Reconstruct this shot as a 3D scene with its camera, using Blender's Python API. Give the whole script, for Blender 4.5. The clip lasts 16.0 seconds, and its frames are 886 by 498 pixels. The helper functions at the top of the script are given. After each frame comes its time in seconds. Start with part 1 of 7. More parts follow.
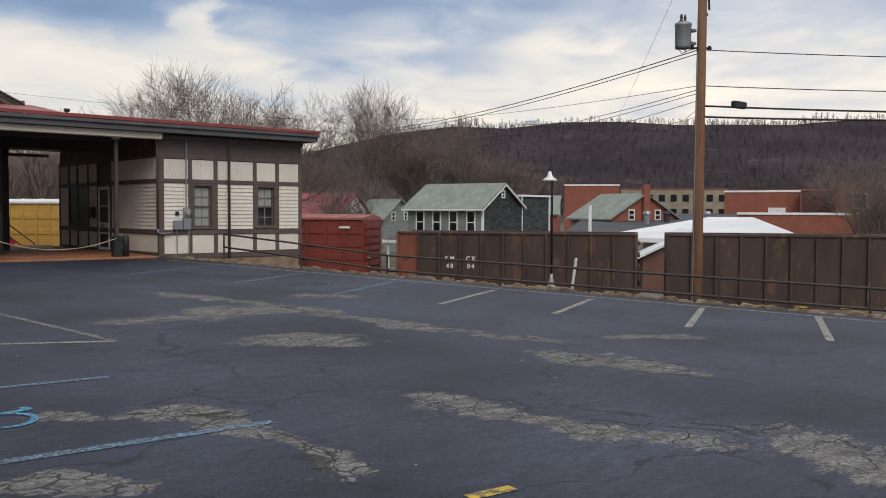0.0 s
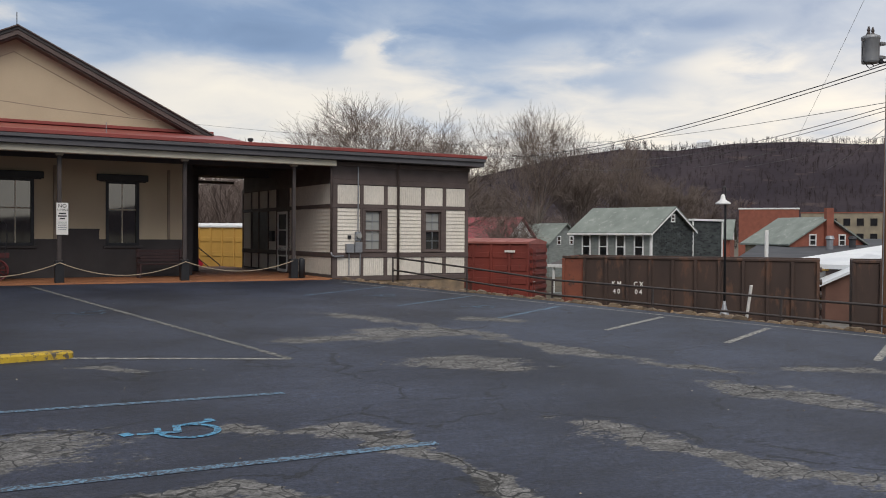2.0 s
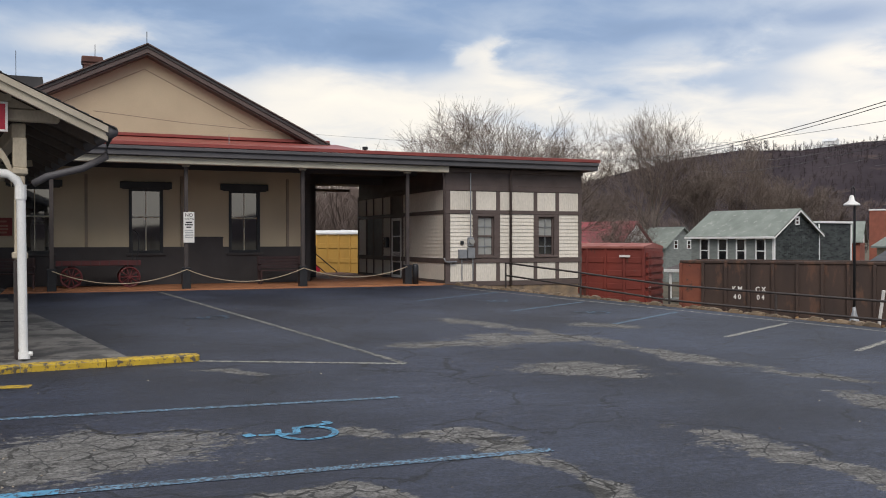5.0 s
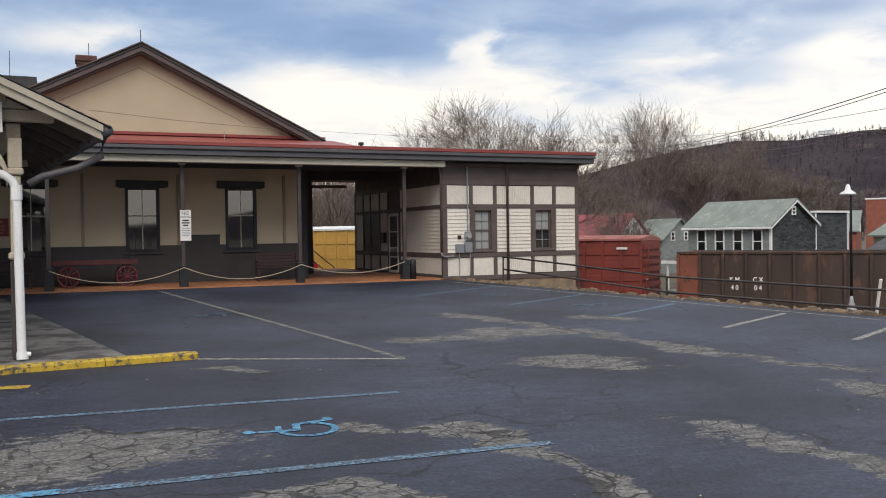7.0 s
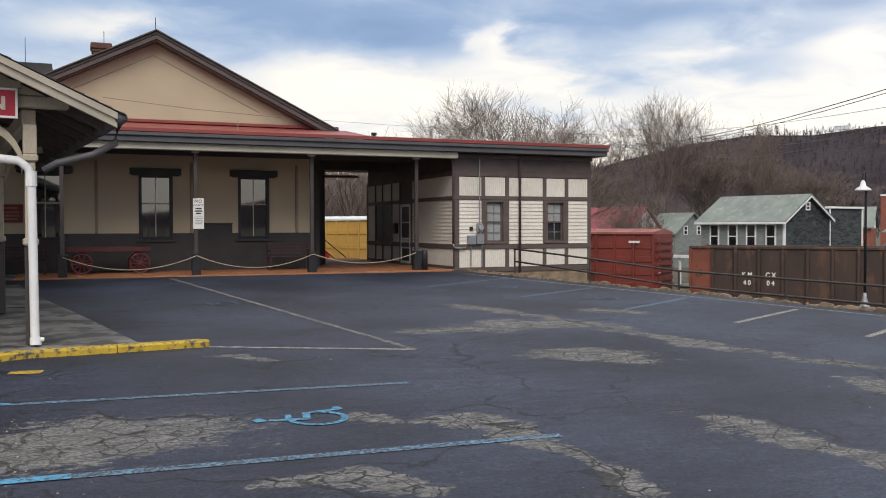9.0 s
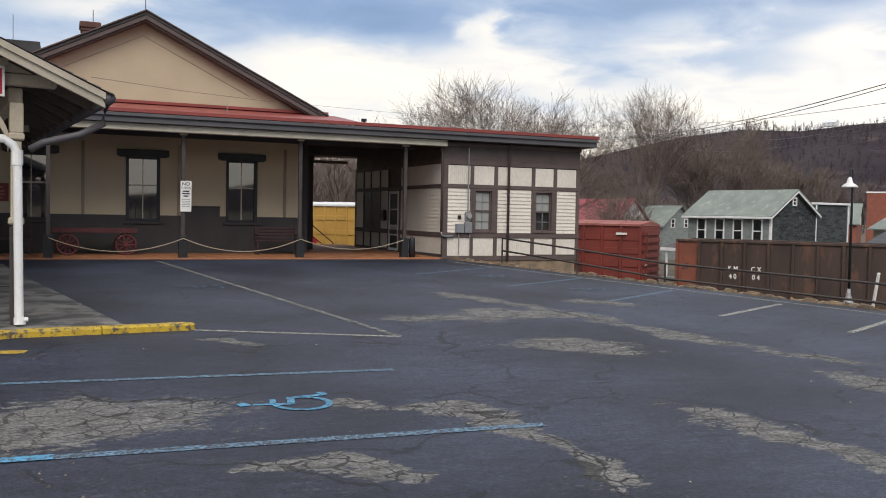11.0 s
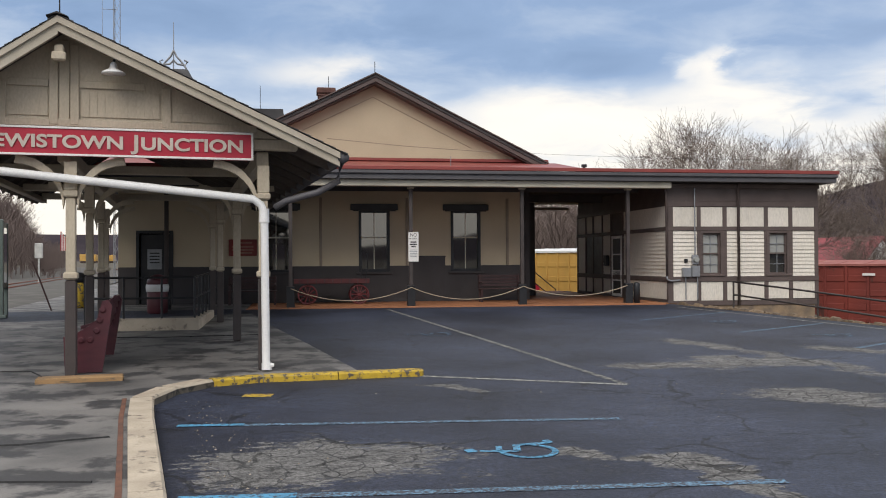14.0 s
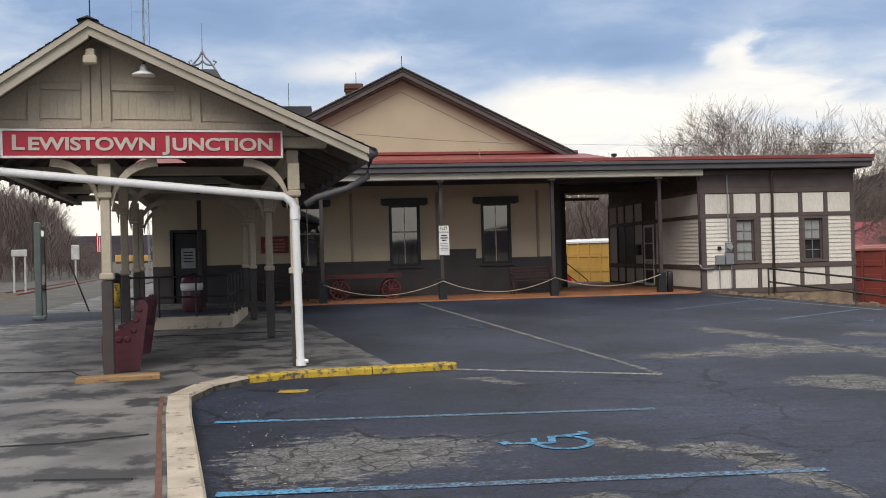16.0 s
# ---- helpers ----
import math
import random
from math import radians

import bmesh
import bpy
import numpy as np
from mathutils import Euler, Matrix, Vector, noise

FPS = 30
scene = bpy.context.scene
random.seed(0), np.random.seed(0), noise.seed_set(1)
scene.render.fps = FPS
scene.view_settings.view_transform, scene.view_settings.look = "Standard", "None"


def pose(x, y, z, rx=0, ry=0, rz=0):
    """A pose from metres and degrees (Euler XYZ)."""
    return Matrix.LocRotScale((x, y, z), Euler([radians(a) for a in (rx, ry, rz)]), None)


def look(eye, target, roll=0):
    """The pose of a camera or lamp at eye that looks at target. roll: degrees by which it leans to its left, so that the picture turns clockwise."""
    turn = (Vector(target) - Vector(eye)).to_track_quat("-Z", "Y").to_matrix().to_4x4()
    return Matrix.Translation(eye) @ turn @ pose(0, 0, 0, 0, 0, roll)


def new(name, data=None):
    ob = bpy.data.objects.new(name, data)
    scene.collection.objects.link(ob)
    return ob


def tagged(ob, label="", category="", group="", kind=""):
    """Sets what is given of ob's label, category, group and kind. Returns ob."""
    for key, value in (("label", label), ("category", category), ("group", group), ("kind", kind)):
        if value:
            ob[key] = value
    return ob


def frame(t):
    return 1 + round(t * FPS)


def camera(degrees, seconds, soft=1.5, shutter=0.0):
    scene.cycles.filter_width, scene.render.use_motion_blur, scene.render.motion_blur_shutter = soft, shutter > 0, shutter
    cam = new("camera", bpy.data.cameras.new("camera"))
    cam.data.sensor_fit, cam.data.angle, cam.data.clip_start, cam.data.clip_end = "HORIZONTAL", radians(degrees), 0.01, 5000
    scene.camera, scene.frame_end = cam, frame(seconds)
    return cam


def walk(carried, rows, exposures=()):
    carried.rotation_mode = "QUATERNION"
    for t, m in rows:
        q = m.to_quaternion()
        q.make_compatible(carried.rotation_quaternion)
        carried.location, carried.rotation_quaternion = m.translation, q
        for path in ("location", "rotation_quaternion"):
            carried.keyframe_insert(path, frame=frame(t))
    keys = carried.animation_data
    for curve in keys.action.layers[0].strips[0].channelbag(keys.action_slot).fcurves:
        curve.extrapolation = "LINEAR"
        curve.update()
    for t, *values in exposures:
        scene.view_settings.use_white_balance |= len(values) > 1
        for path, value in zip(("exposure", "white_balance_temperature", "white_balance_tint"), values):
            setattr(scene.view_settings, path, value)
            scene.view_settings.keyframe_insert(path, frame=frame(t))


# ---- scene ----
cam = camera(52.59, 16.0, soft=1.0)
PATH = [
    (0, (0, 0, 1.6), (13.1120, 15.0803, 0.7889), 0.249),
    (0.5, (0, 0, 1.6), (12.3254, 15.7427, 1.0979), 1.208),
    (1, (0, 0, 1.6), (10.8857, 16.7767, 1.3848), -0.146),
    (1.5, (0, 0, 1.6), (10.4227, 17.0681, 1.3809), 0.194),
    (2, (0, 0, 1.6), (10.1377, 17.2378, 1.3069), 0.387),
    (2.5, (0, 0, 1.6), (10.0887, 17.2665, 1.3096), -0.104),
    (3, (0, 0, 1.6), (10.1727, 17.2175, 1.3293), -0.165),
    (3.5, (0, 0, 1.6), (10.2065, 17.1983, 1.3857), 0.212),
    (4, (0, 0, 1.6), (9.5048, 17.5961, 1.4073), -0.817),
    (4.5, (0, 0, 1.6), (8.1013, 18.2850, 1.4332), -1.164),
    (4.7, (0, 0, 1.6), (7.9003, 18.3726, 1.4142), -0.054),
    (6.8, (0, 0, 1.6), (7.9935, 18.3330, 1.5179), -0.569),
    (7, (0, 0, 1.6), (7.9545, 18.3477, 1.3026), -0.833),
    (7.5, (0, 0, 1.6), (8.0776, 18.2929, 1.2507), -0.209),
    (8, (0, 0, 1.6), (8.0297, 18.3143, 1.2668), -0.404),
    (8.5, (0, 0, 1.6), (7.6930, 18.4563, 1.1747), 0.223),
    (9, (0, 0, 1.6), (7.7129, 18.4464, 1.1093), -0.127),
    (9.5, (0, 0, 1.6), (7.9346, 18.3514, 1.0821), -0.069),
    (9.7, (0, 0, 1.6), (7.9128, 18.3577, 0.9807), -0.096),
    (12, (0, 0, 1.6), (7.9828, 18.3236, 0.8782), 1.831),
    (12.5, (0, 0, 1.6), (7.7856, 18.4094, 0.9074), 1.552),
    (13, (0, 0, 1.6), (4.8745, 19.3920, 1.1629), 0.035),
    (13.5, (0, 0, 1.6), (3.3067, 19.7247, 1.5422), -0.158),
    (14, (0, 0, 1.6), (3.2445, 19.7335, 1.8474), -0.308),
    (14.5, (0, 0, 1.6), (2.9888, 19.7740, 1.8366), -0.602),
    (15, (0, 0, 1.6), (2.5599, 19.8347, 1.7783), -1.090),
    (15.5, (0, 0, 1.6), (2.5933, 19.8307, 1.7389), -1.942),
    (16, (0, 0, 1.6), (2.5637, 19.8347, 1.7081), -1.535),
]
walk(cam, [(t, look(eye, target, roll)) for t, eye, target, roll in PATH], [(0, 0.03), (3.5, 0.08), (4.7, 0.18), (6.8, 0.34), (16, 0.36)])

# ---- world, sun, exposure ----
world = bpy.data.worlds.new("world")
scene.world = world
world.use_nodes = True


# cloud masses (+) and bright tears (-): bearing, height, half width, half height, weight
CLOUDS = [
    (14.7, 11.7, 10.5, 2.0, 0.8), (20.8, 12.8, 5.1, 1.5, 0.45), (31.8, 12.9, 4.7, 1.4, 0.7), (45.5, 12.9, 5.1, 0.9, 1.0), (26.2, 11.9, 1.5, 1.5, -1.5), (26.8, 9.6, 4.0, 1.3, -0.8),
    (20.4, 8.0, 4.7, 1.4, -0.8), (48.0, 10.2, 2.8, 1.0, -1.1), (39.7, 9.3, 4.6, 0.9, 0.9), (32.5, 8.7, 2.6, 0.5, 0.5), (36.2, 13.2, 4.7, 0.9, 0.8), (43.3, 11.3, 3.2, 0.8, 0.8),
    (58.9, 6.0, 12.0, 0.8, 0.8), (-8.3, 14.5, 9.4, 1.6, 1.0), (9.4, 14.1, 5.8, 1.6, 0.9), (20.0, 11.7, 4.3, 1.0, 0.35), (1.4, 12.0, 3.4, 0.9, -1.0), (14.6, 8.6, 4.0, 1.6, -0.8),
    (-15.5, 11.5, 6.0, 3.0, 0.7),
]


def cloudy_sky():
    nt = world.node_tree
    nt.nodes.clear()
    N, Lk = nt.nodes.new, nt.links.new

    def math_node(op, a, b=None, clamp=False):
        n = N("ShaderNodeMath")
        n.operation, n.use_clamp = op, clamp
        for i, v in enumerate((a, b)):
            if v is None:
                continue
            if isinstance(v, (int, float)):
                n.inputs[i].default_value = v
            else:
                Lk(v, n.inputs[i])
        return n.outputs[0]

    out, bg = N("ShaderNodeOutputWorld"), N("ShaderNodeBackground")
    sky = N("ShaderNodeTexSky")
    sky.sky_type, sky.sun_disc = "NISHITA", False
    sky.sun_elevation, sky.sun_rotation = radians(16), radians(60)
    coord = N("ShaderNodeTexCoord")
    sep = N("ShaderNodeSeparateXYZ")
    Lk(coord.outputs["Generated"], sep.inputs[0])
    up = math_node("MAXIMUM", sep.outputs[2], 0.0)
    low = math_node("ADD", up, 0.16)
    comb = N("ShaderNodeCombineXYZ")
    Lk(math_node("DIVIDE", sep.outputs[0], low), comb.inputs[0])
    Lk(math_node("DIVIDE", sep.outputs[1], low), comb.inputs[1])
    # bearing and height of the direction, in degrees
    polar_dir = N("ShaderNodeCombineXYZ")
    Lk(math_node("MULTIPLY", math_node("ARCTAN2", sep.outputs[0], sep.outputs[1]), 57.2958), polar_dir.inputs[0])
    Lk(math_node("MULTIPLY", math_node("ARCSINE", sep.outputs[2]), 57.2958), polar_dir.inputs[1])

    def cloud(scale, detail, shift, dist, rough=0.5):
        m = N("ShaderNodeMapping")
        m.inputs["Location"].default_value = shift
        Lk(comb.outputs[0], m.inputs[0])
        t = N("ShaderNodeTexNoise")
        t.inputs["Scale"].default_value, t.inputs["Detail"].default_value = scale, detail
        t.inputs["Roughness"].default_value, t.inputs["Distortion"].default_value = rough, dist
        Lk(m.outputs[0], t.inputs["Vector"])
        return math_node("SUBTRACT", t.outputs[0], 0.5)

    big = cloud(0.9, 4, (2.6, 3.1, 0.0), 0.2)
    fine = cloud(3.1, 9, (7.7, 1.2, 0.0), 0.35, 0.56)
    # dark deck above, torn and bright towards the horizon
    deck = math_node("MULTIPLY", math_node("SUBTRACT", up, 0.185), 4.6)
    deck = math_node("ADD", deck, math_node("ADD", math_node("MULTIPLY", big, 1.0), math_node("MULTIPLY", fine, 1.15)))
    warp = N("ShaderNodeVectorMath")
    warp.operation = "ADD"
    push = N("ShaderNodeCombineXYZ")
    Lk(math_node("MULTIPLY", fine, 9.0), push.inputs[0])
    Lk(math_node("MULTIPLY", big, 5.0), push.inputs[1])
    Lk(polar_dir.outputs[0], warp.inputs[0]), Lk(push.outputs[0], warp.inputs[1])
    for phi, el, wide, tall, heavy in CLOUDS:
        m = N("ShaderNodeMapping")
        m.vector_type = "TEXTURE"
        m.inputs["Location"].default_value = (phi, el, 0)
        m.inputs["Scale"].default_value = (wide * 1.5, tall * 1.5, 1)
        Lk(warp.outputs[0], m.inputs[0])
        ln = N("ShaderNodeVectorMath")
        ln.operation = "LENGTH"
        Lk(m.outputs[0], ln.inputs[0])
        soft = N("ShaderNodeMapRange")
        soft.interpolation_type = "SMOOTHSTEP"
        soft.inputs[1].default_value, soft.inputs[2].default_value = 1.0, 0.0
        soft.inputs[3].default_value, soft.inputs[4].default_value = 0.0, heavy * 0.42
        Lk(ln.outputs["Value"], soft.inputs[0])
        deck = math_node("ADD", deck, soft.outputs[0])
    ramp = N("ShaderNodeValToRGB")
    e = ramp.color_ramp.elements
    e[0].position, e[0].color = 0.0, (0.93, 0.87, 0.77, 1)
    e[1].position, e[1].color = 1.0, (0.17, 0.24, 0.37, 1)
    for p, c in ((0.16, (0.84, 0.80, 0.74, 1)), (0.30, (0.66, 0.67, 0.69, 1)), (0.44, (0.41, 0.49, 0.62, 1)), (0.62, (0.24, 0.34, 0.52, 1)), (0.80, (0.185, 0.275, 0.44, 1))):
        k = ramp.color_ramp.elements.new(p)
        k.color = c
    Lk(math_node("ADD", math_node("MULTIPLY", deck, 0.46), 0.38), ramp.inputs[0])
    # the deck thins to a pale sheet overhead
    high = N("ShaderNodeMapRange")
    high.interpolation_type = "SMOOTHSTEP"
    high.inputs[1].default_value, high.inputs[2].default_value = 0.30, 0.52
    Lk(up, high.inputs[0])
    over = N("ShaderNodeMix")
    over.data_type = "RGBA"
    over.inputs[7].default_value = (0.92, 0.92, 0.92, 1)
    Lk(high.outputs[0], over.inputs[0]), Lk(ramp.outputs[0], over.inputs[6])
    mix = N("ShaderNodeMix")
    mix.data_type = "RGBA"
    mix.inputs[0].default_value = 0.94
    tint = N("ShaderNodeMix")
    tint.data_type, tint.blend_type = "RGBA", "MULTIPLY"
    tint.inputs[0].default_value = 1.0
    tint.inputs[7].default_value = (0.10, 0.10, 0.10, 1)
    Lk(sky.outputs[0], tint.inputs[6])
    Lk(tint.outputs[2], mix.inputs[6])
    Lk(over.outputs[2], mix.inputs[7])
    Lk(mix.outputs[2], bg.inputs[0])
    bg.inputs[1].default_value = 1.0
    Lk(bg.outputs[0], out.inputs[0])


cloudy_sky()
sun_data = bpy.data.lights.new("sun", "SUN")
sun_data.energy, sun_data.angle, sun_data.color = 1.5, radians(40), (1.0, 0.93, 0.84)
sun = new("sun", sun_data)
sun.matrix_world = look((-30, -40, 60), (0, 20, 0))

# ---- materials ----
def mat(name, c1, c2=None, scale=2.0, rough=0.7, bump=0.15, metal=0.0, fine=60.0, c3=None, wear=0.62, stretch=(1, 1, 1), spec=0.4, island=0.0, rand=0.0):
    """Two tones mixed by broad noise, a third by worn patches, fine grain in the relief."""
    m = bpy.data.materials.new(name)
    m.use_nodes = True
    nt = m.node_tree
    N, Lk = nt.nodes.new, nt.links.new
    b = nt.nodes["Principled BSDF"]
    c2 = c2 or tuple(v * 0.75 for v in c1)
    geo = N("ShaderNodeNewGeometry")
    mp = N("ShaderNodeMapping")
    mp.inputs["Scale"].default_value = stretch
    Lk(geo.outputs["Position"], mp.inputs[0])
    n1, n2 = N("ShaderNodeTexNoise"), N("ShaderNodeTexNoise")
    n1.inputs["Scale"].default_value, n1.inputs["Detail"].default_value = scale, 6
    n2.inputs["Scale"].default_value, n2.inputs["Detail"].default_value = fine, 4
    Lk(mp.outputs[0], n1.inputs["Vector"]), Lk(mp.outputs[0], n2.inputs["Vector"])
    r = N("ShaderNodeValToRGB")
    r.color_ramp.elements[0].position, r.color_ramp.elements[0].color = 0.35, (*c1, 1)
    r.color_ramp.elements[1].position, r.color_ramp.elements[1].color = 0.65, (*c2, 1)
    Lk(n1.outputs[0], r.inputs[0])
    col = r.outputs[0]
    grain = N("ShaderNodeMix")
    grain.data_type, grain.blend_type = "RGBA", "MULTIPLY"
    grain.inputs[0].default_value = 0.35
    Lk(col, grain.inputs[6]), Lk(n2.outputs[0], grain.inputs[7])
    gm = N("ShaderNodeMix")
    gm.data_type, gm.blend_type = "RGBA", "MULTIPLY"
    gm.inputs[0].default_value = 1.0
    gm.inputs[7].default_value = (1.2, 1.2, 1.2, 1)
    Lk(grain.outputs[2], gm.inputs[6])
    col = gm.outputs[2]
    if c3:
        n3 = N("ShaderNodeTexNoise")
        n3.inputs["Scale"].default_value, n3.inputs["Detail"].default_value, n3.inputs["Roughness"].default_value = scale * 2.3, 8, 0.65
        Lk(mp.outputs[0], n3.inputs["Vector"])
        s = N("ShaderNodeValToRGB")
        s.color_ramp.elements[0].position, s.color_ramp.elements[1].position = wear - 0.03, wear + 0.05
        Lk(n3.outputs[0], s.inputs[0])
        mx = N("ShaderNodeMix")
        mx.data_type = "RGBA"
        mx.inputs[7].default_value = (*c3, 1)
        Lk(s.outputs[0], mx.inputs[0]), Lk(col, mx.inputs[6])
        col = mx.outputs[2]
    if island or rand:
        src = geo.outputs["Random Per Island"] if island else N("ShaderNodeObjectInfo").outputs["Random"]
        mr = N("ShaderNodeMapRange")
        amt = island or rand
        mr.inputs[3].default_value, mr.inputs[4].default_value = 1 - amt, 1 + amt
        Lk(src, mr.inputs[0])
        mi = N("ShaderNodeMix")
        mi.data_type, mi.blend_type = "RGBA", "MULTIPLY"
        mi.inputs[0].default_value = 1.0
        Lk(col, mi.inputs[6]), Lk(mr.outputs[0], mi.inputs[7])
        col = mi.outputs[2]
    Lk(col, b.inputs["Base Color"])
    rr = N("ShaderNodeMapRange")
    rr.inputs[3].default_value, rr.inputs[4].default_value = max(rough - 0.12, 0.02), min(rough + 0.12, 1)
    Lk(n1.outputs[0], rr.inputs[0]), Lk(rr.outputs[0], b.inputs["Roughness"])
    b.inputs["Metallic"].default_value = metal
    b.inputs["Specular IOR Level"].default_value = spec
    if bump:
        bp = N("ShaderNodeBump")
        bp.inputs["Strength"].default_value, bp.inputs["Distance"].default_value = bump, 0.01
        Lk(n2.outputs[0], bp.inputs["Height"]), Lk(bp.outputs[0], b.inputs["Normal"])
    return m


def glass(name, color=(0.012, 0.014, 0.016), rough=0.03):
    m = bpy.data.materials.new(name)
    m.use_nodes = True
    b = m.node_tree.nodes["Principled BSDF"]
    b.inputs["Base Color"].default_value = (*color, 1)
    b.inputs["Roughness"].default_value = rough
    b.inputs["Specular IOR Level"].default_value = 1.0
    b.inputs["IOR"].default_value = 1.7
    return m


def asphalt():
    """Dark sealed asphalt; pale bare patches where the seal has worn, in drifts; fine cracks."""
    m = mat("asphalt", (0.0110, 0.0132, 0.0245), (0.0325, 0.0395, 0.0655), 0.34, 0.7, 0.6, fine=70, spec=0.34)
    nt = m.node_tree
    N, Lk = nt.nodes.new, nt.links.new
    b = nt.nodes["Principled BSDF"]
    base = b.inputs["Base Color"].links[0].from_socket
    geo = N("ShaderNodeNewGeometry")

    def noise_tex(scale, detail, rough, stretch, shift=(0, 0, 0)):
        mp = N("ShaderNodeMapping")
        mp.inputs["Scale"].default_value, mp.inputs["Location"].default_value = stretch, shift
        mp.inputs["Rotation"].default_value = (0, 0, radians(22))
        Lk(geo.outputs["Position"], mp.inputs[0])
        t = N("ShaderNodeTexNoise")
        t.inputs["Scale"].default_value, t.inputs["Detail"].default_value, t.inputs["Roughness"].default_value = scale, detail, rough
        Lk(mp.outputs[0], t.inputs["Vector"])
        return t.outputs[0]

    def m2(op, a, c, clamp=False):
        n = N("ShaderNodeMath")
        n.operation, n.use_clamp = op, clamp
        for i, v in enumerate((a, c)):
            if isinstance(v, (int, float)):
                n.inputs[i].default_value = v
            else:
                Lk(v, n.inputs[i])
        return n.outputs[0]

    # worn islands: ellipses about known bare places, ragged by noise
    rag = noise_tex(1.6, 10, 0.68, (0.7, 1.5, 1))
    rag2 = noise_tex(5.0, 6, 0.7, (0.6, 1.7, 1), (4, 2, 0))
    rag3 = noise_tex(17.0, 5, 0.75, (0.7, 1.4, 1), (1, 7, 0))
    ragged = m2("ADD", m2("ADD", m2("MULTIPLY", m2("SUBTRACT", rag, 0.5), 2.6), m2("MULTIPLY", m2("SUBTRACT", rag2, 0.5), 2.4)), m2("MULTIPLY", m2("SUBTRACT", rag3, 0.5), 3.2))
    bend = N("ShaderNodeTexNoise")
    bend.inputs["Scale"].default_value, bend.inputs["Detail"].default_value = 0.9, 4
    Lk(geo.outputs["Position"], bend.inputs["Vector"])
    off = N("ShaderNodeVectorMath")
    off.operation = "MULTIPLY_ADD"
    off.inputs[1].default_value, off.inputs[2].default_value = (1.5, 1.5, 0), (-0.75, -0.75, 0)
    Lk(bend.outputs["Color"], off.inputs[0])
    bent = N("ShaderNodeVectorMath")
    bent.operation = "ADD"
    Lk(geo.outputs["Position"], bent.inputs[0]), Lk(off.outputs[0], bent.inputs[1])
    total = None
    for x, y, rx, ry, turn in WORN:
        mp = N("ShaderNodeMapping")
        mp.vector_type = "TEXTURE"
        mp.inputs["Location"].default_value = (x, y, 0)
        mp.inputs["Rotation"].default_value = (0, 0, radians(turn))
        mp.inputs["Scale"].default_value = (rx, ry, 1000)
        Lk(bent.outputs[0], mp.inputs[0])
        ln = N("ShaderNodeVectorMath")
        ln.operation = "LENGTH"
        Lk(mp.outputs[0], ln.inputs[0])
        v = m2("SUBTRACT", 1.0, ln.outputs["Value"])
        total = v if total is None else m2("MAXIMUM", total, v)
    # flecks of bare stone showing through the seal everywhere
    fleck = m2("MULTIPLY", m2("SUBTRACT", m2("ADD", rag3, m2("MULTIPLY", rag, 0.5)), 0.83), 5.0, True)
    worn = m2("MAXIMUM", m2("MULTIPLY", m2("ADD", m2("MULTIPLY", total, 2.0), m2("ADD", ragged, -0.16)), 7.0, True), m2("MULTIPLY", fleck, 0.6))
    vor = N("ShaderNodeTexVoronoi")
    vor.feature = "DISTANCE_TO_EDGE"
    vor.inputs["Scale"].default_value = 4.4
    wob = N("ShaderNodeMix")
    wob.data_type = "VECTOR"
    wob.inputs[0].default_value = 0.25
    tn = N("ShaderNodeTexNoise")
    tn.inputs["Scale"].default_value = 2.5
    Lk(geo.outputs["Position"], tn.inputs["Vector"])
    Lk(geo.outputs["Position"], wob.inputs[4]), Lk(tn.outputs["Color"], wob.inputs[5])
    Lk(wob.outputs[1], vor.inputs["Vector"])
    crack = m2("LESS_THAN", vor.outputs["Distance"], 0.026)
    tone = N("ShaderNodeValToRGB")
    tone.color_ramp.elements[0].color, tone.color_ramp.elements[1].color = (0.074, 0.0725, 0.072, 1), (0.172, 0.167, 0.162, 1)
    tone.color_ramp.elements[0].position, tone.color_ramp.elements[1].position = 0.3, 0.7
    Lk(rag2, tone.inputs[0])
    cr = N("ShaderNodeMix")
    cr.data_type = "RGBA"
    cr.inputs[7].default_value = (0.03, 0.03, 0.03, 1)
    Lk(m2("MULTIPLY", m2("MULTIPLY", crack, rag), 1.6, True), cr.inputs[0]), Lk(tone.outputs[0], cr.inputs[6])
    mx = N("ShaderNodeMix")
    mx.data_type = "RGBA"
    Lk(m2("MULTIPLY", worn, 0.9), mx.inputs[0]), Lk(base, mx.inputs[6]), Lk(cr.outputs[2], mx.inputs[7])
    # stone grain of the surface
    chips = noise_tex(26.0, 5, 0.85, (1, 1, 1), (3, 5, 0))
    # long cracks through the seal, and blotches a hand wide
    split = N("ShaderNodeTexVoronoi")
    split.feature = "DISTANCE_TO_EDGE"
    split.inputs["Scale"].default_value = 0.42
    Lk(bent.outputs[0], split.inputs["Vector"])
    open_crack = m2("MULTIPLY", m2("LESS_THAN", split.outputs["Distance"], 0.009), m2("GREATER_THAN", rag, 0.47))
    blotch = noise_tex(4.5, 7, 0.75, (0.6, 1.5, 1), (9, 4, 0))
    mottle = m2("MULTIPLY", m2("MAXIMUM", m2("ADD", m2("MULTIPLY", m2("SUBTRACT", blotch, 0.5), 2.0), 1.03), 0.5), m2("SUBTRACT", 1.0, m2("MULTIPLY", open_crack, 0.6)))
    blot = N("ShaderNodeVectorMath")
    blot.operation = "SCALE"
    Lk(mx.outputs[2], blot.inputs[0]), Lk(mottle, blot.inputs["Scale"])
    grain = N("ShaderNodeVectorMath")
    grain.operation = "SCALE"
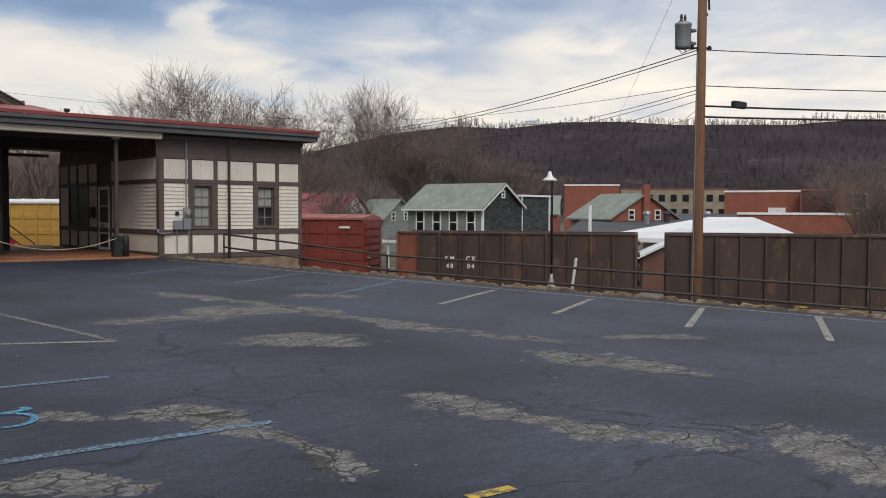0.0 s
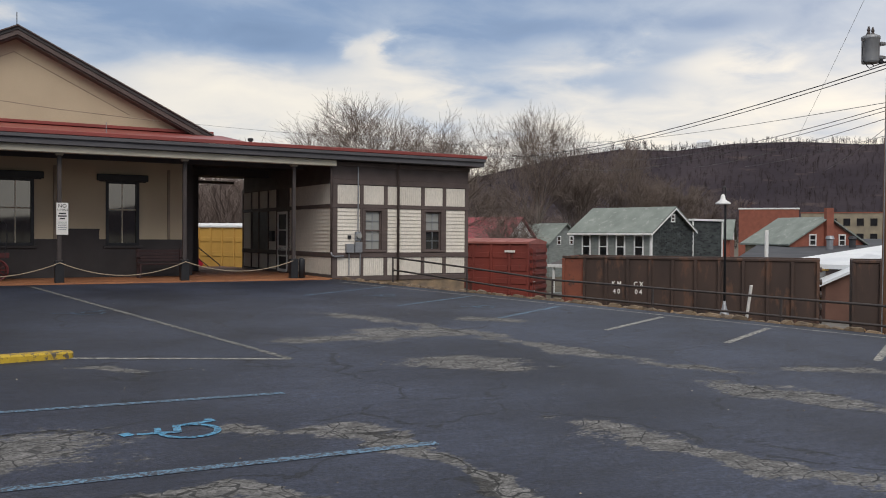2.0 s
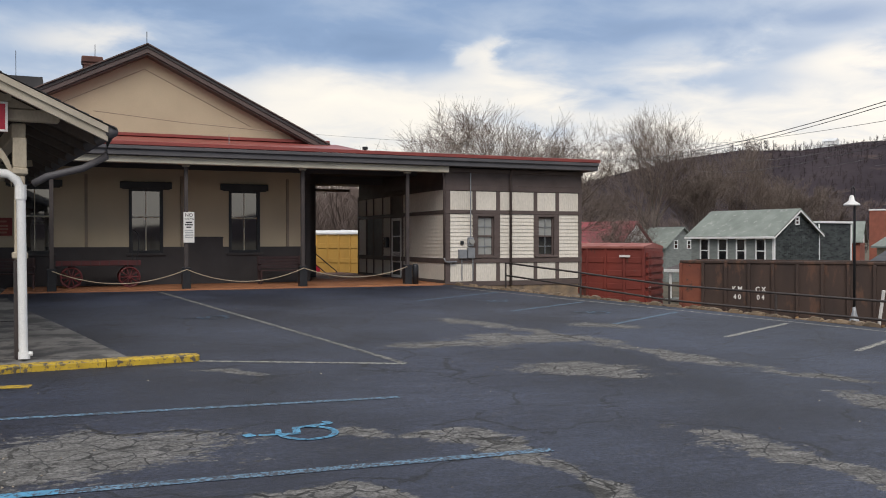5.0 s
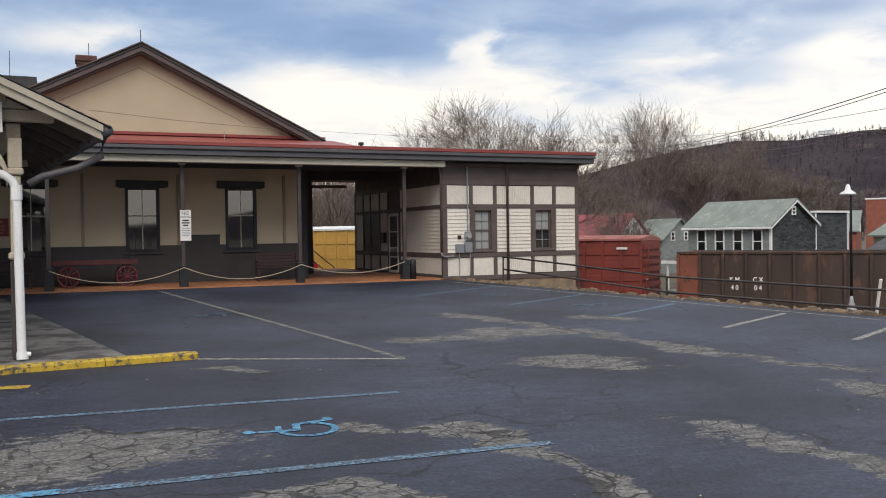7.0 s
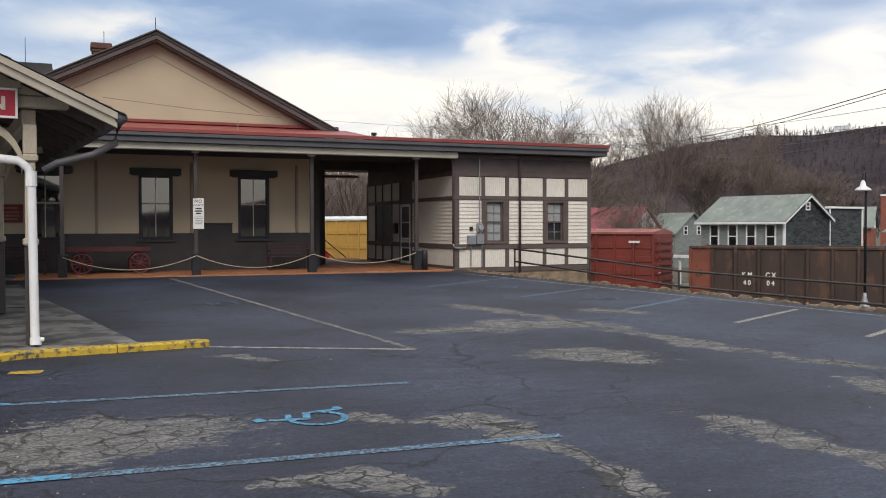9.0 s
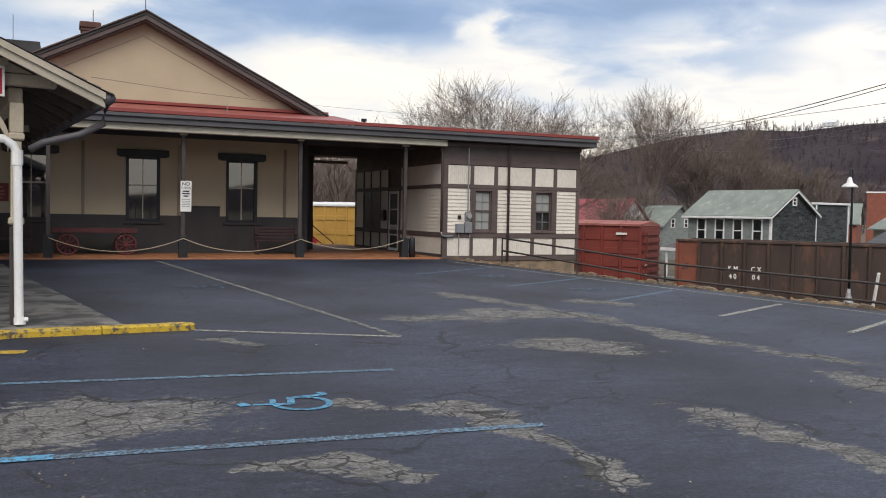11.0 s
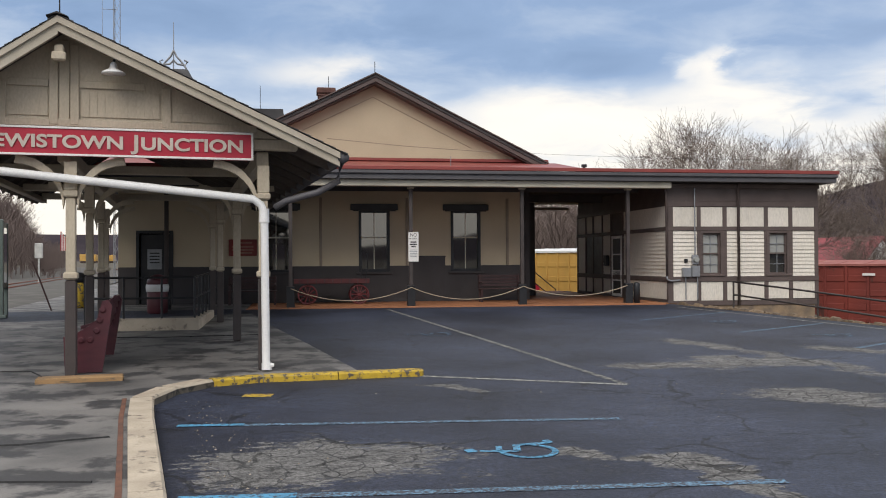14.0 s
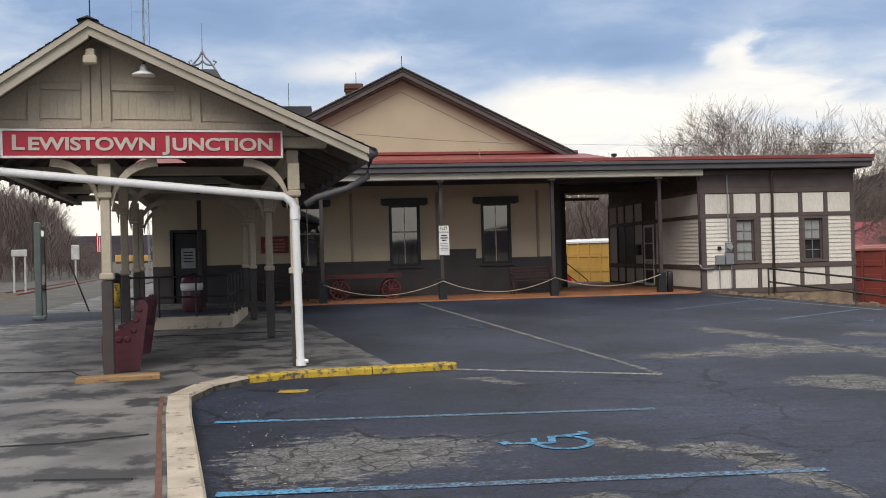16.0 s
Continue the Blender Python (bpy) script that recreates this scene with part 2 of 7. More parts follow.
    Lk(blot.outputs[0], grain.inputs[0]), Lk(m2("MAXIMUM", m2("ADD", m2("MULTIPLY", m2("SUBTRACT", chips, 0.5), 4.6), 1.0), 0.2), grain.inputs["Scale"])
    Lk(grain.outputs[0], b.inputs["Base Color"])
    rg = m2("ADD", 0.62, m2("MULTIPLY", worn, 0.3))
    Lk(rg, b.inputs["Roughness"])
    return m


# bare drifts in the parking lot: x, y, half length, half width, turn
WORN = [
    (6.0, 5.4, 1.75, 0.40, -74), (7.0, 3.2, 0.95, 0.70, -95), (6.7, 10.5, 0.9, 0.72, -23), (5.9, 13.5, 1.2, 0.50, -8), (7.3, 13.7, 1.2, 0.62, -18), (7.7, 16.0, 1.2, 0.42, -68),
    (8.3, 13.7, 1.5, 0.42, -79), (8.7, 10.9, 1.4, 0.28, -74), (9.3, 8.9, 0.8, 0.22, -59), (8.9, 7.0, 1.25, 0.34, -75), (11.1, 7.9, 0.7, 0.26, -40), (0.2, 8.1, 1.25, 0.95, -1),
    (2.7, 8.0, 0.40, 0.26, -54), (3.4, 7.6, 0.5, 0.30, -56), (3.65, 6.7, 0.62, 0.24, -76), (3.8, 5.7, 0.75, 0.16, -80), (1.9, 6.2, 0.75, 0.22, -15), (2.1, 11.8, 0.55, 0.2, -35), (9.9, 15.1, 0.9, 0.42, -40),
]
M_ASPHALT = asphalt()
M_CONC = mat("concrete_walk", (0.215, 0.205, 0.195), (0.095, 0.092, 0.091), 0.6, 0.62, 0.3, c3=(0.048, 0.047, 0.049), wear=0.515, fine=50, stretch=(1, 1.1, 1))
M_KERB = mat("kerb_concrete", (0.50, 0.43, 0.34), (0.38, 0.32, 0.25), 2.5, 0.8, 0.4, c3=(0.2, 0.17, 0.14), wear=0.6)
M_KERBFACE = mat("stained_shaded_kerb_face", (0.15, 0.128, 0.10), (0.085, 0.075, 0.062), 3, 0.9, 0.5, c3=(0.045, 0.043, 0.038), wear=0.53)
M_YELLOW = mat("yellow_kerb_paint", (0.54, 0.37, 0.035), (0.40, 0.27, 0.03), 5, 0.65, 0.4, c3=(0.10, 0.085, 0.065), wear=0.53)
M_WHITE_LINE = mat("worn_white_paint", (0.36, 0.35, 0.31), (0.22, 0.215, 0.20), 11, 0.7, 0.2, c3=(0.04, 0.042, 0.052), wear=0.515)
M_BLUE_LINE = mat("worn_blue_paint", (0.13, 0.25, 0.37), (0.09, 0.16, 0.24), 13, 0.7, 0.2, c3=(0.045, 0.05, 0.065), wear=0.485)
M_BLUE_BRIGHT = mat("fresh_blue_paint", (0.08, 0.30, 0.50), (0.07, 0.22, 0.36), 12, 0.6, 0.2, c3=(0.05, 0.06, 0.08), wear=0.545)
M_BLUE_FADED = mat("faded_blue_paint", (0.07, 0.12, 0.19), (0.05, 0.08, 0.13), 9, 0.75, 0.2, c3=(0.035, 0.04, 0.055), wear=0.5)
M_BRICK = mat("brick_paving", (0.34, 0.145, 0.065), (0.26, 0.11, 0.055), 3, 0.75, 0.3, fine=40, rand=0.18)
M_JOINT = mat("paving_joint", (0.10, 0.06, 0.04), None, 5, 0.9, 0.2)
M_TAN = mat("tan_stucco", (0.50, 0.42, 0.30), (0.455, 0.38, 0.272), 0.8, 0.8, 0.25, fine=80)
M_TANTRIM = mat("tan_trim", (0.30, 0.245, 0.19), None, 2, 0.7, 0.1)
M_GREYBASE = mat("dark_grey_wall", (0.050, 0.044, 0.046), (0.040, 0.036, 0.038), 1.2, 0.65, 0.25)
M_TRIM = mat("brown_trim", (0.112, 0.084, 0.078), (0.09, 0.068, 0.064), 2, 0.6, 0.1, fine=30)
M_FASCIA = mat("grey_fascia", (0.098, 0.094, 0.104), (0.080, 0.077, 0.085), 1.5, 0.5, 0.1)
M_RED = mat("red_roof_metal", (0.27, 0.058, 0.050), (0.215, 0.05, 0.045), 1.5, 0.45, 0.1)
M_SIDING = mat("white_siding", (0.72, 0.67, 0.60), (0.64, 0.595, 0.53), 1.0, 0.6, 0.08, stretch=(1, 1, 0.4), fine=25)
M_CREAM = mat("cream_beam", (0.58, 0.53, 0.43), (0.50, 0.46, 0.37), 1.4, 0.6, 0.1)
M_DARK = mat("dark_ceiling_unlit_room", (0.066, 0.060, 0.061), (0.052, 0.048, 0.050), 1.2, 0.7, 0.1)
M_BLACK = mat("black_iron", (0.030, 0.031, 0.035), (0.022, 0.023, 0.027), 3, 0.45, 0.1, metal=0.3)
M_CANOPY = mat("canopy_tan_paint", (0.50, 0.435, 0.335), (0.43, 0.37, 0.285), 2.2, 0.65, 0.2, c3=(0.14, 0.115, 0.085), wear=0.72, fine=35, stretch=(1, 1, 0.5))
M_UNDER = mat("dark_roof_boards", (0.15, 0.122, 0.104), (0.105, 0.086, 0.075), 2.0, 0.8, 0.2, fine=30)
M_POSTDARK = mat("post_dark_paint", (0.066, 0.052, 0.050), (0.05, 0.041, 0.04), 3, 0.55, 0.15, c3=(0.25, 0.22, 0.2), wear=0.72)
M_SHINGLE = mat("dark_shingle", (0.060, 0.058, 0.060), (0.042, 0.040, 0.042), 1.2, 0.8, 0.3, island=0.2)
M_WHITE = mat("white_paint", (0.80, 0.80, 0.80), (0.70, 0.70, 0.70), 2, 0.4, 0.05, c3=(0.32, 0.28, 0.24), wear=0.74)
M_SIGNRED = mat("sign_red", (0.42, 0.022, 0.045), (0.36, 0.02, 0.04), 1.5, 0.4, 0.05)
M_SIGNWHITE = mat("sign_white", (0.78, 0.76, 0.74), (0.70, 0.68, 0.66), 3, 0.5, 0.03)
M_SIGNINK = mat("sign_ink", (0.03, 0.03, 0.03), None, 3, 0.6, 0)
M_MAROON = mat("maroon_bench_paint", (0.095, 0.026, 0.034), (0.075, 0.022, 0.03), 2.5, 0.42, 0.15, stretch=(1, 1, 3))
M_BENCHDK = mat("dark_bench_wood", (0.055, 0.028, 0.028), (0.042, 0.022, 0.024), 4, 0.5, 0.15)
M_CARTRED = mat("cart_red", (0.085, 0.018, 0.020), (0.065, 0.015, 0.017), 4, 0.5, 0.1)
M_WHEELRED = mat("wheel_red", (0.15, 0.030, 0.034), (0.11, 0.024, 0.027), 5, 0.5, 0.1)
M_ROPE = mat("rope", (0.42, 0.35, 0.26), (0.34, 0.28, 0.2), 20, 0.9, 0.3)
M_GLASS = glass("window_glass")
M_GLASSLT = glass("curtained_glass", (0.33, 0.34, 0.33), 0.15)
M_GALV = mat("galvanised_grey", (0.30, 0.31, 0.33), (0.24, 0.25, 0.27), 4, 0.45, 0.08, metal=0.4)
M_BOXCAR = mat("boxcar_red", (0.20, 0.040, 0.030), (0.15, 0.032, 0.026), 0.7, 0.6, 0.15, c3=(0.085, 0.035, 0.028), wear=0.62, stretch=(1, 1, 0.35))
M_BOXTOP = mat("boxcar_roof_faded", (0.34, 0.13, 0.11), (0.24, 0.075, 0.062), 1.2, 0.7, 0.15)
M_GOND = mat("gondola_black_brown", (0.068, 0.042, 0.034), (0.042, 0.029, 0.026), 0.8, 0.7, 0.2, c3=(0.11, 0.058, 0.04), wear=0.58, stretch=(1, 1, 0.35))
M_RUST = mat("gondola_rust", (0.23, 0.075, 0.045), (0.16, 0.055, 0.04), 1.2, 0.8, 0.2, c3=(0.06, 0.04, 0.035), wear=0.6)
M_YCAR = mat("railcar_yellow", (0.56, 0.335, 0.09), (0.47, 0.28, 0.075), 1, 0.5, 0.1, stretch=(1, 1, 0.4))
M_RAILBROWN = mat("rusty_rail_paint", (0.050, 0.040, 0.038), (0.036, 0.03, 0.03), 4, 0.6, 0.15, c3=(0.22, 0.20, 0.19), wear=0.68)
M_STONE = mat("edge_stone", (0.23, 0.165, 0.105), (0.13, 0.10, 0.075), 3, 0.85, 0.5, fine=30, rand=0.35)
M_GRASS = mat("winter_ground", (0.105, 0.085, 0.060), (0.07, 0.062, 0.045), 0.3, 0.95, 0.5, c3=(0.13, 0.115, 0.085), wear=0.6, fine=8)
M_WOODS = mat("bare_woods_hill", (0.040, 0.034, 0.041), (0.060, 0.050, 0.057), 0.012, 1.0, 0.5, fine=0.25, c3=(0.085, 0.066, 0.066), wear=0.62, spec=0.0)
M_BALLAST = mat("ballast", (0.17, 0.16, 0.15), (0.115, 0.108, 0.10), 2, 0.9, 0.6, fine=25)
M_BARK = mat("bark_grey", (0.17, 0.145, 0.13), (0.11, 0.094, 0.085), 3, 0.9, 0.4, stretch=(1, 1, 0.3))
M_TWIG = mat("bare_twigs", (0.185, 0.145, 0.125), (0.135, 0.107, 0.094), 1, 0.9, 0)
M_POLE = mat("utility_pole_wood", (0.185, 0.095, 0.055), (0.13, 0.068, 0.042), 2, 0.85, 0.4, stretch=(6, 6, 0.4), fine=40)
M_RBRICK = mat("red_brick_far", (0.27, 0.092, 0.062), (0.22, 0.078, 0.055), 1.5, 0.85, 0.2, fine=10)
M_GREENSH = mat("green_shingle_side", (0.062, 0.072, 0.070), (0.032, 0.037, 0.040), 0.9, 0.85, 0.3, c3=(0.012, 0.014, 0.017), wear=0.56, stretch=(1, 1, 3.5), island=0.3)
M_GREYSH = mat("grey_shingle_front", (0.24, 0.26, 0.25), (0.18, 0.20, 0.195), 1.5, 0.8, 0.3, stretch=(1, 1, 4))
M_HROOF = mat("green_grey_roof", (0.22, 0.25, 0.23), (0.17, 0.195, 0.18), 0.8, 0.8, 0.2, c3=(0.30, 0.32, 0.30), wear=0.6)
M_ROOFDK = mat("flat_roof_dark", (0.045, 0.046, 0.055), (0.035, 0.036, 0.043), 0.4, 0.7, 0.1)
M_WHITEROOF = mat("white_metal_roof", (0.72, 0.74, 0.76), (0.62, 0.64, 0.67), 0.5, 0.4, 0.05)
M_BUFF = mat("buff_wall", (0.30, 0.26, 0.19), (0.22, 0.19, 0.145), 0.6, 0.8, 0.1)
M_TRUCK = mat("teal_truck_paint", (0.008, 0.075, 0.082), (0.007, 0.062, 0.068), 1, 0.2, 0.0, spec=0.6)
M_RUBBER = mat("black_rubber", (0.018, 0.018, 0.019), None, 6, 0.8, 0.1)
M_CHROME = mat("bright_metal", (0.55, 0.56, 0.58), (0.5, 0.5, 0.52), 5, 0.25, 0.0, metal=1.0)
M_CHIM = mat("sooty_brick", (0.13, 0.062, 0.05), (0.10, 0.05, 0.042), 4, 0.9, 0.4)
M_WOODTWIG = mat("woods_twigs", (0.155, 0.118, 0.106), (0.105, 0.08, 0.074), 0.1, 0.95, 0)
M_VERGE = mat("verge_tan_paint", (0.47, 0.42, 0.34), (0.40, 0.355, 0.285), 2, 0.6, 0.15, c3=(0.2, 0.16, 0.12), wear=0.74)
M_CRACK = mat("crack_dark", (0.03, 0.03, 0.031), None, 6, 0.9, 0)
M_JOINTRUST = mat("rusty_joint", (0.17, 0.075, 0.045), (0.11, 0.055, 0.04), 6, 0.9, 0.2)
M_YARD = mat("yard_gravel", (0.105, 0.098, 0.09), (0.07, 0.066, 0.06), 0.6, 0.95, 0.6, fine=18, c3=(0.15, 0.14, 0.125), wear=0.6)
M_FADED = mat("faded_white_paint", (0.19, 0.185, 0.17), (0.12, 0.12, 0.115), 6, 0.8, 0.2, c3=(0.04, 0.042, 0.052), wear=0.52)
M_DIGGER = mat("digger_yellow", (0.42, 0.26, 0.06), (0.33, 0.2, 0.05), 2, 0.5, 0.1, c3=(0.15, 0.1, 0.06), wear=0.62)
M_HILLTWIG = mat("hill_twigs", (0.062, 0.050, 0.052), (0.045, 0.037, 0.04), 0.05, 1.0, 0, spec=0.0)

# ---- mesh helpers ----
class Mesh:
    """Gathers boxes, bars and slabs into one mesh."""

    def __init__(self):
        self.v, self.f = [], []

    def add(self, verts, faces):
        n = len(self.v)
        self.v += [tuple(p) for p in verts]
        self.f += [tuple(i + n for i in q) for q in faces]
        return self

    def box(self, x0, x1, y0, y1, z0, z1, bevel=0.0):
        if bevel <= 0:
            vs = [(x, y, z) for z in (z0, z1) for x, y in ((x0, y0), (x1, y0), (x1, y1), (x0, y1))]
            return self.add(vs, [(3, 2, 1, 0), (4, 5, 6, 7), (0, 1, 5, 4), (1, 2, 6, 5), (2, 3, 7, 6), (3, 0, 4, 7)])
        b = min(bevel, (x1 - x0) / 3, (y1 - y0) / 3, (z1 - z0) / 3)
        rings = []
        for z, g in ((z0, b), (z0 + b, 0), (z1 - b, 0), (z1, b)):
            xa, xb, ya, yb = x0 + g, x1 - g, y0 + g, y1 - g
            c = b * 0.6
            rings.append([(xa + c, ya, z), (xb - c, ya, z), (xb, ya + c, z), (xb, yb - c, z), (xb - c, yb, z), (xa + c, yb, z), (xa, yb - c, z), (xa, ya + c, z)])
        return self.rings(rings)

    def rings(self, rings, close=True, caps=True):
        n, base, vs, fs = len(rings[0]), 0, [p for r in rings for p in r], []
        for k in range(len(rings) - 1):
            for i in range(n if close else n - 1):
                j = (i + 1) % n
                fs.append((k * n + i, k * n + j, (k + 1) * n + j, (k + 1) * n + i))
        if caps:
            fs += [tuple(reversed(range(n))), tuple((len(rings) - 1) * n + i for i in range(n))]
        return self.add(vs, fs)

    def rod(self, p, q, r0, r1=None, n=8, caps=True):
        return self.tube([p, q], [r0, r0 if r1 is None else r1], n, caps)

    def tube(self, pts, radii, n=8, caps=True):
        pts = [Vector(p) for p in pts]
        if isinstance(radii, (int, float)):
            radii = [radii] * len(pts)
        rings = []
        for i, p in enumerate(pts):
            d = (pts[min(i + 1, len(pts) - 1)] - pts[max(i - 1, 0)]).normalized()
            a = d.cross(Vector((0, 0, 1)) if abs(d.z) < 0.95 else Vector((1, 0, 0))).normalized()
            b = d.cross(a)
            rings.append([p + (a * math.cos(k * math.tau / n) + b * math.sin(k * math.tau / n)) * radii[i] for k in range(n)])
        return self.rings(rings, True, caps)

    def lathe(self, cx, cy, prof, n=16):
        return self.rings([[(cx + r * math.cos(k * math.tau / n), cy + r * math.sin(k * math.tau / n), z) for k in range(n)] for r, z in prof])

    def slab(self, poly, axis, a, b):
        """A flat outline pushed from a to b along an axis; the outline gives the other two coordinates in order."""
        def at(u, v, w):
            return {"x": (w, u, v), "y": (u, w, v), "z": (u, v, w)}[axis]
        return self.rings([[at(u, v, a) for u, v in poly], [at(u, v, b) for u, v in poly]])

    def data(self, name, material, smooth=False):
        me = bpy.data.meshes.new(name)
        me.from_pydata(self.v, [], self.f)
        bm = bmesh.new()
        bm.from_mesh(me)
        bmesh.ops.recalc_face_normals(bm, faces=bm.faces)
        bm.to_mesh(me)
        bm.free()
        me.materials.append(material)
        if smooth:
            for p in me.polygons:
                p.use_smooth = True
        return me


def part(name, mesh, material, parent=None, label="", smooth=False):
    """One mesh object, under a thing or a part of it."""
    ob = new(name, mesh.data(name, material, smooth) if isinstance(mesh, Mesh) else mesh)
    if parent is not None:
        ob.parent = parent
    return tagged(ob, label)


def thing(name, label, category, group="", kind="", at=None):
    ob = new(name)
    ob.empty_display_size = 0.2
    if at is not None:
        ob.matrix_world = at
    return tagged(ob, label, category, group, kind)


def setting(name, mesh, material, label="", category=""):
    return tagged(part(name, mesh, material), label, category or name.split("_")[0], kind="structure")


def writing(name, words, size, material, parent, m, extrude=0.004, wide=1.0, align="CENTER", bold=0.0):
    cu = bpy.data.curves.new(name, "FONT")
    cu.body, cu.size, cu.extrude, cu.align_x, cu.align_y, cu.offset = words, size, extrude, align, "CENTER", bold
    tmp = bpy.data.objects.new(name, cu)
    scene.collection.objects.link(tmp)
    dg = bpy.context.evaluated_depsgraph_get()
    dg.update()
    me = bpy.data.meshes.new_from_object(tmp.evaluated_get(dg))
    bpy.data.objects.remove(tmp)
    me.transform(m @ Matrix.Diagonal((wide, 1, 1, 1)))
    me.materials.clear()
    me.materials.append(material)
    ob = new(name, me)
    ob.parent = parent
    return ob


FACE_CAM = Matrix.Rotation(radians(90), 4, "X")


def lot_z(x, y):
    return -0.37 - 0.002 * x + 0.0214 * y


def walk_z(y):
    return -0.2 + 0.0147 * y


def fence_x(y):
    return 12.57 + (24.43 - y) * 0.235

# ---- ground ----
def smooth(a, b, v):
    t = min(max((v - a) / (b - a), 0), 1)
    return t * t * (3 - 2 * t)


def terrain(x, y):
    """Plateau of the station yard, a lower town flat, a long wooded ridge."""
    near = -0.6 if y < 30 else -0.15
    edge = fence_x(min(y, 24.4)) + (0.8 if y < 24 else 0)
    if y > 24.4:
        edge = 17.6
    drop = smooth(0.0, 4.5, x - edge) if y < 37 else smooth(0.0, 4.5, x - (17.6 - (y - 37) * 3.0) - 0) * smooth(37.5, 42, y) + smooth(0, 4.5, x - 17.6) * (1 - smooth(37.5, 42, y))
    if y > 60:
        drop = drop * smooth(-30, 10, x + (y - 60) * 0.75 + 20)
    z = near + drop * (-3.45 - near)
    r, phi = math.hypot(x, y), math.degrees(math.atan2(x, y))
    up = smooth(14, 44, phi) * (1 - 0.12 * smooth(55, 110, phi)) * (1 - smooth(150, 178, abs(phi)))
    z += up * (112 + 7 * noise.noise((x * 0.004, y * 0.004, 0))) * smooth(430, 1150, r)
    z += (1 - up) * smooth(700, 1900, r) * (58 if phi < 0 else 30)
    if r > 300:
        z += 5 * noise.noise((x * 0.01, y * 0.01, 3.0)) * smooth(300, 700, r)
    west = smooth(-13, -26, x) * smooth(20, 60, y)
    z += west * 3.0 * (1 - smooth(300, 600, r))
    return z


def ground_sheet():
    ax = sorted({*[v for v in range(-60, 121, 3)], *[round(s * (60 + 12 * k ** 1.62)) for k in range(1, 46) for s in (-1, 1)], *range(10, 24)})
    ay = sorted({*[v for v in range(-45, 121, 3)], *[round(s * (60 + 12 * k ** 1.62)) for k in range(1, 46) for s in (-1, 1)], *range(36, 44)})
    me = Mesh()
    me.v = [(x, y, terrain(x, y)) for y in ay for x in ax]
    w = len(ax)
    me.f = [(j * w + i, j * w + i + 1, (j + 1) * w + i + 1, (j + 1) * w + i) for j in range(len(ay) - 1) for i in range(w - 1)]
    ob = setting("ground", me, M_GRASS, "winter grass and bare earth falling to a lower town", "ground")
    ob.data.materials.append(M_WOODS)
    for p in ob.data.polygons:
        c = p.center
        p.use_smooth = True
        if math.hypot(c.x, c.y) > 330 and c.z > 2:
            p.material_index = 1
    return ob


ground_sheet()


def parking_lot():
    me = Mesh()
    ys = [-40, -20, 0, 5, 10, 15, 20, 23.5, 26.58]
    us = [0, 0.3, 0.55, 0.8, 1.0]
    rows = [[(-16 + (fence_x(y) - 0.35 + 16) * u, y) for u in us] for y in ys]
    for dz in (0, -0.5):
        me.v += [(x, y, lot_z(x, y) + dz) for r in rows for x, y in r]
    w, n = len(us), len(us) * len(ys)
    me.f = [(j * w + i, j * w + i + 1, (j + 1) * w + i + 1, (j + 1) * w + i) for j in range(len(ys) - 1) for i in range(w - 1)]
    me.f += [(j * w + w - 1, n + j * w + w - 1, n + (j + 1) * w + w - 1, (j + 1) * w + w - 1) for j in range(len(ys) - 1)]
    return setting("parking_lot", me, M_ASPHALT, "dark sealed asphalt parking lot with pale worn patches and cracks", "parking lot")


parking_lot()

# platform walk: a raised slab left of the kerb
KERB = [(0.15, -8.0), (-0.25, 2.6), (-0.55, 4.5), (-0.95, 6.9), (-1.5, 10.0), (-1.68, 11.2), (-1.5, 11.95), (-1.1, 12.5), (-0.45, 12.78), (0.6, 12.86), (1.75, 12.98)]


def platform_walk():
    me = Mesh()
    right = KERB[:-1] + [(0.99, 13.18), (0.26, 17.29), (-0.65, 22.06), (-1.3, 26.56)]
    for (xa, ya), (xb, yb) in zip(right, right[1:]):
        if yb <= ya:
            continue
        top = [(-8.4, ya, walk_z(ya)), (xa - 0.1, ya, walk_z(ya)), (xb - 0.1, yb, walk_z(yb)), (-8.4, yb, walk_z(yb))]
        me.add(top + [(x, y, z - 0.6) for x, y, z in top], [(0, 1, 2, 3), (5, 6, 2, 1), (7, 4, 0, 3)])
    ya, yb = 26.56, 130
    top = [(-8.4, ya, walk_z(ya)), (-5.4, ya, walk_z(ya)), (-5.4 - 9, yb, walk_z(27) + 0.1), (-8.4 - 9, yb, walk_z(27) + 0.1)]
    me.add(top + [(x, y, z - 0.6) for x, y, z in top], [(0, 1, 2, 3), (5, 6, 2, 1), (7, 4, 0, 3)])
    return setting("pavement", me, M_CONC, "stained grey concrete station platform", "pavement")


platform_walk()


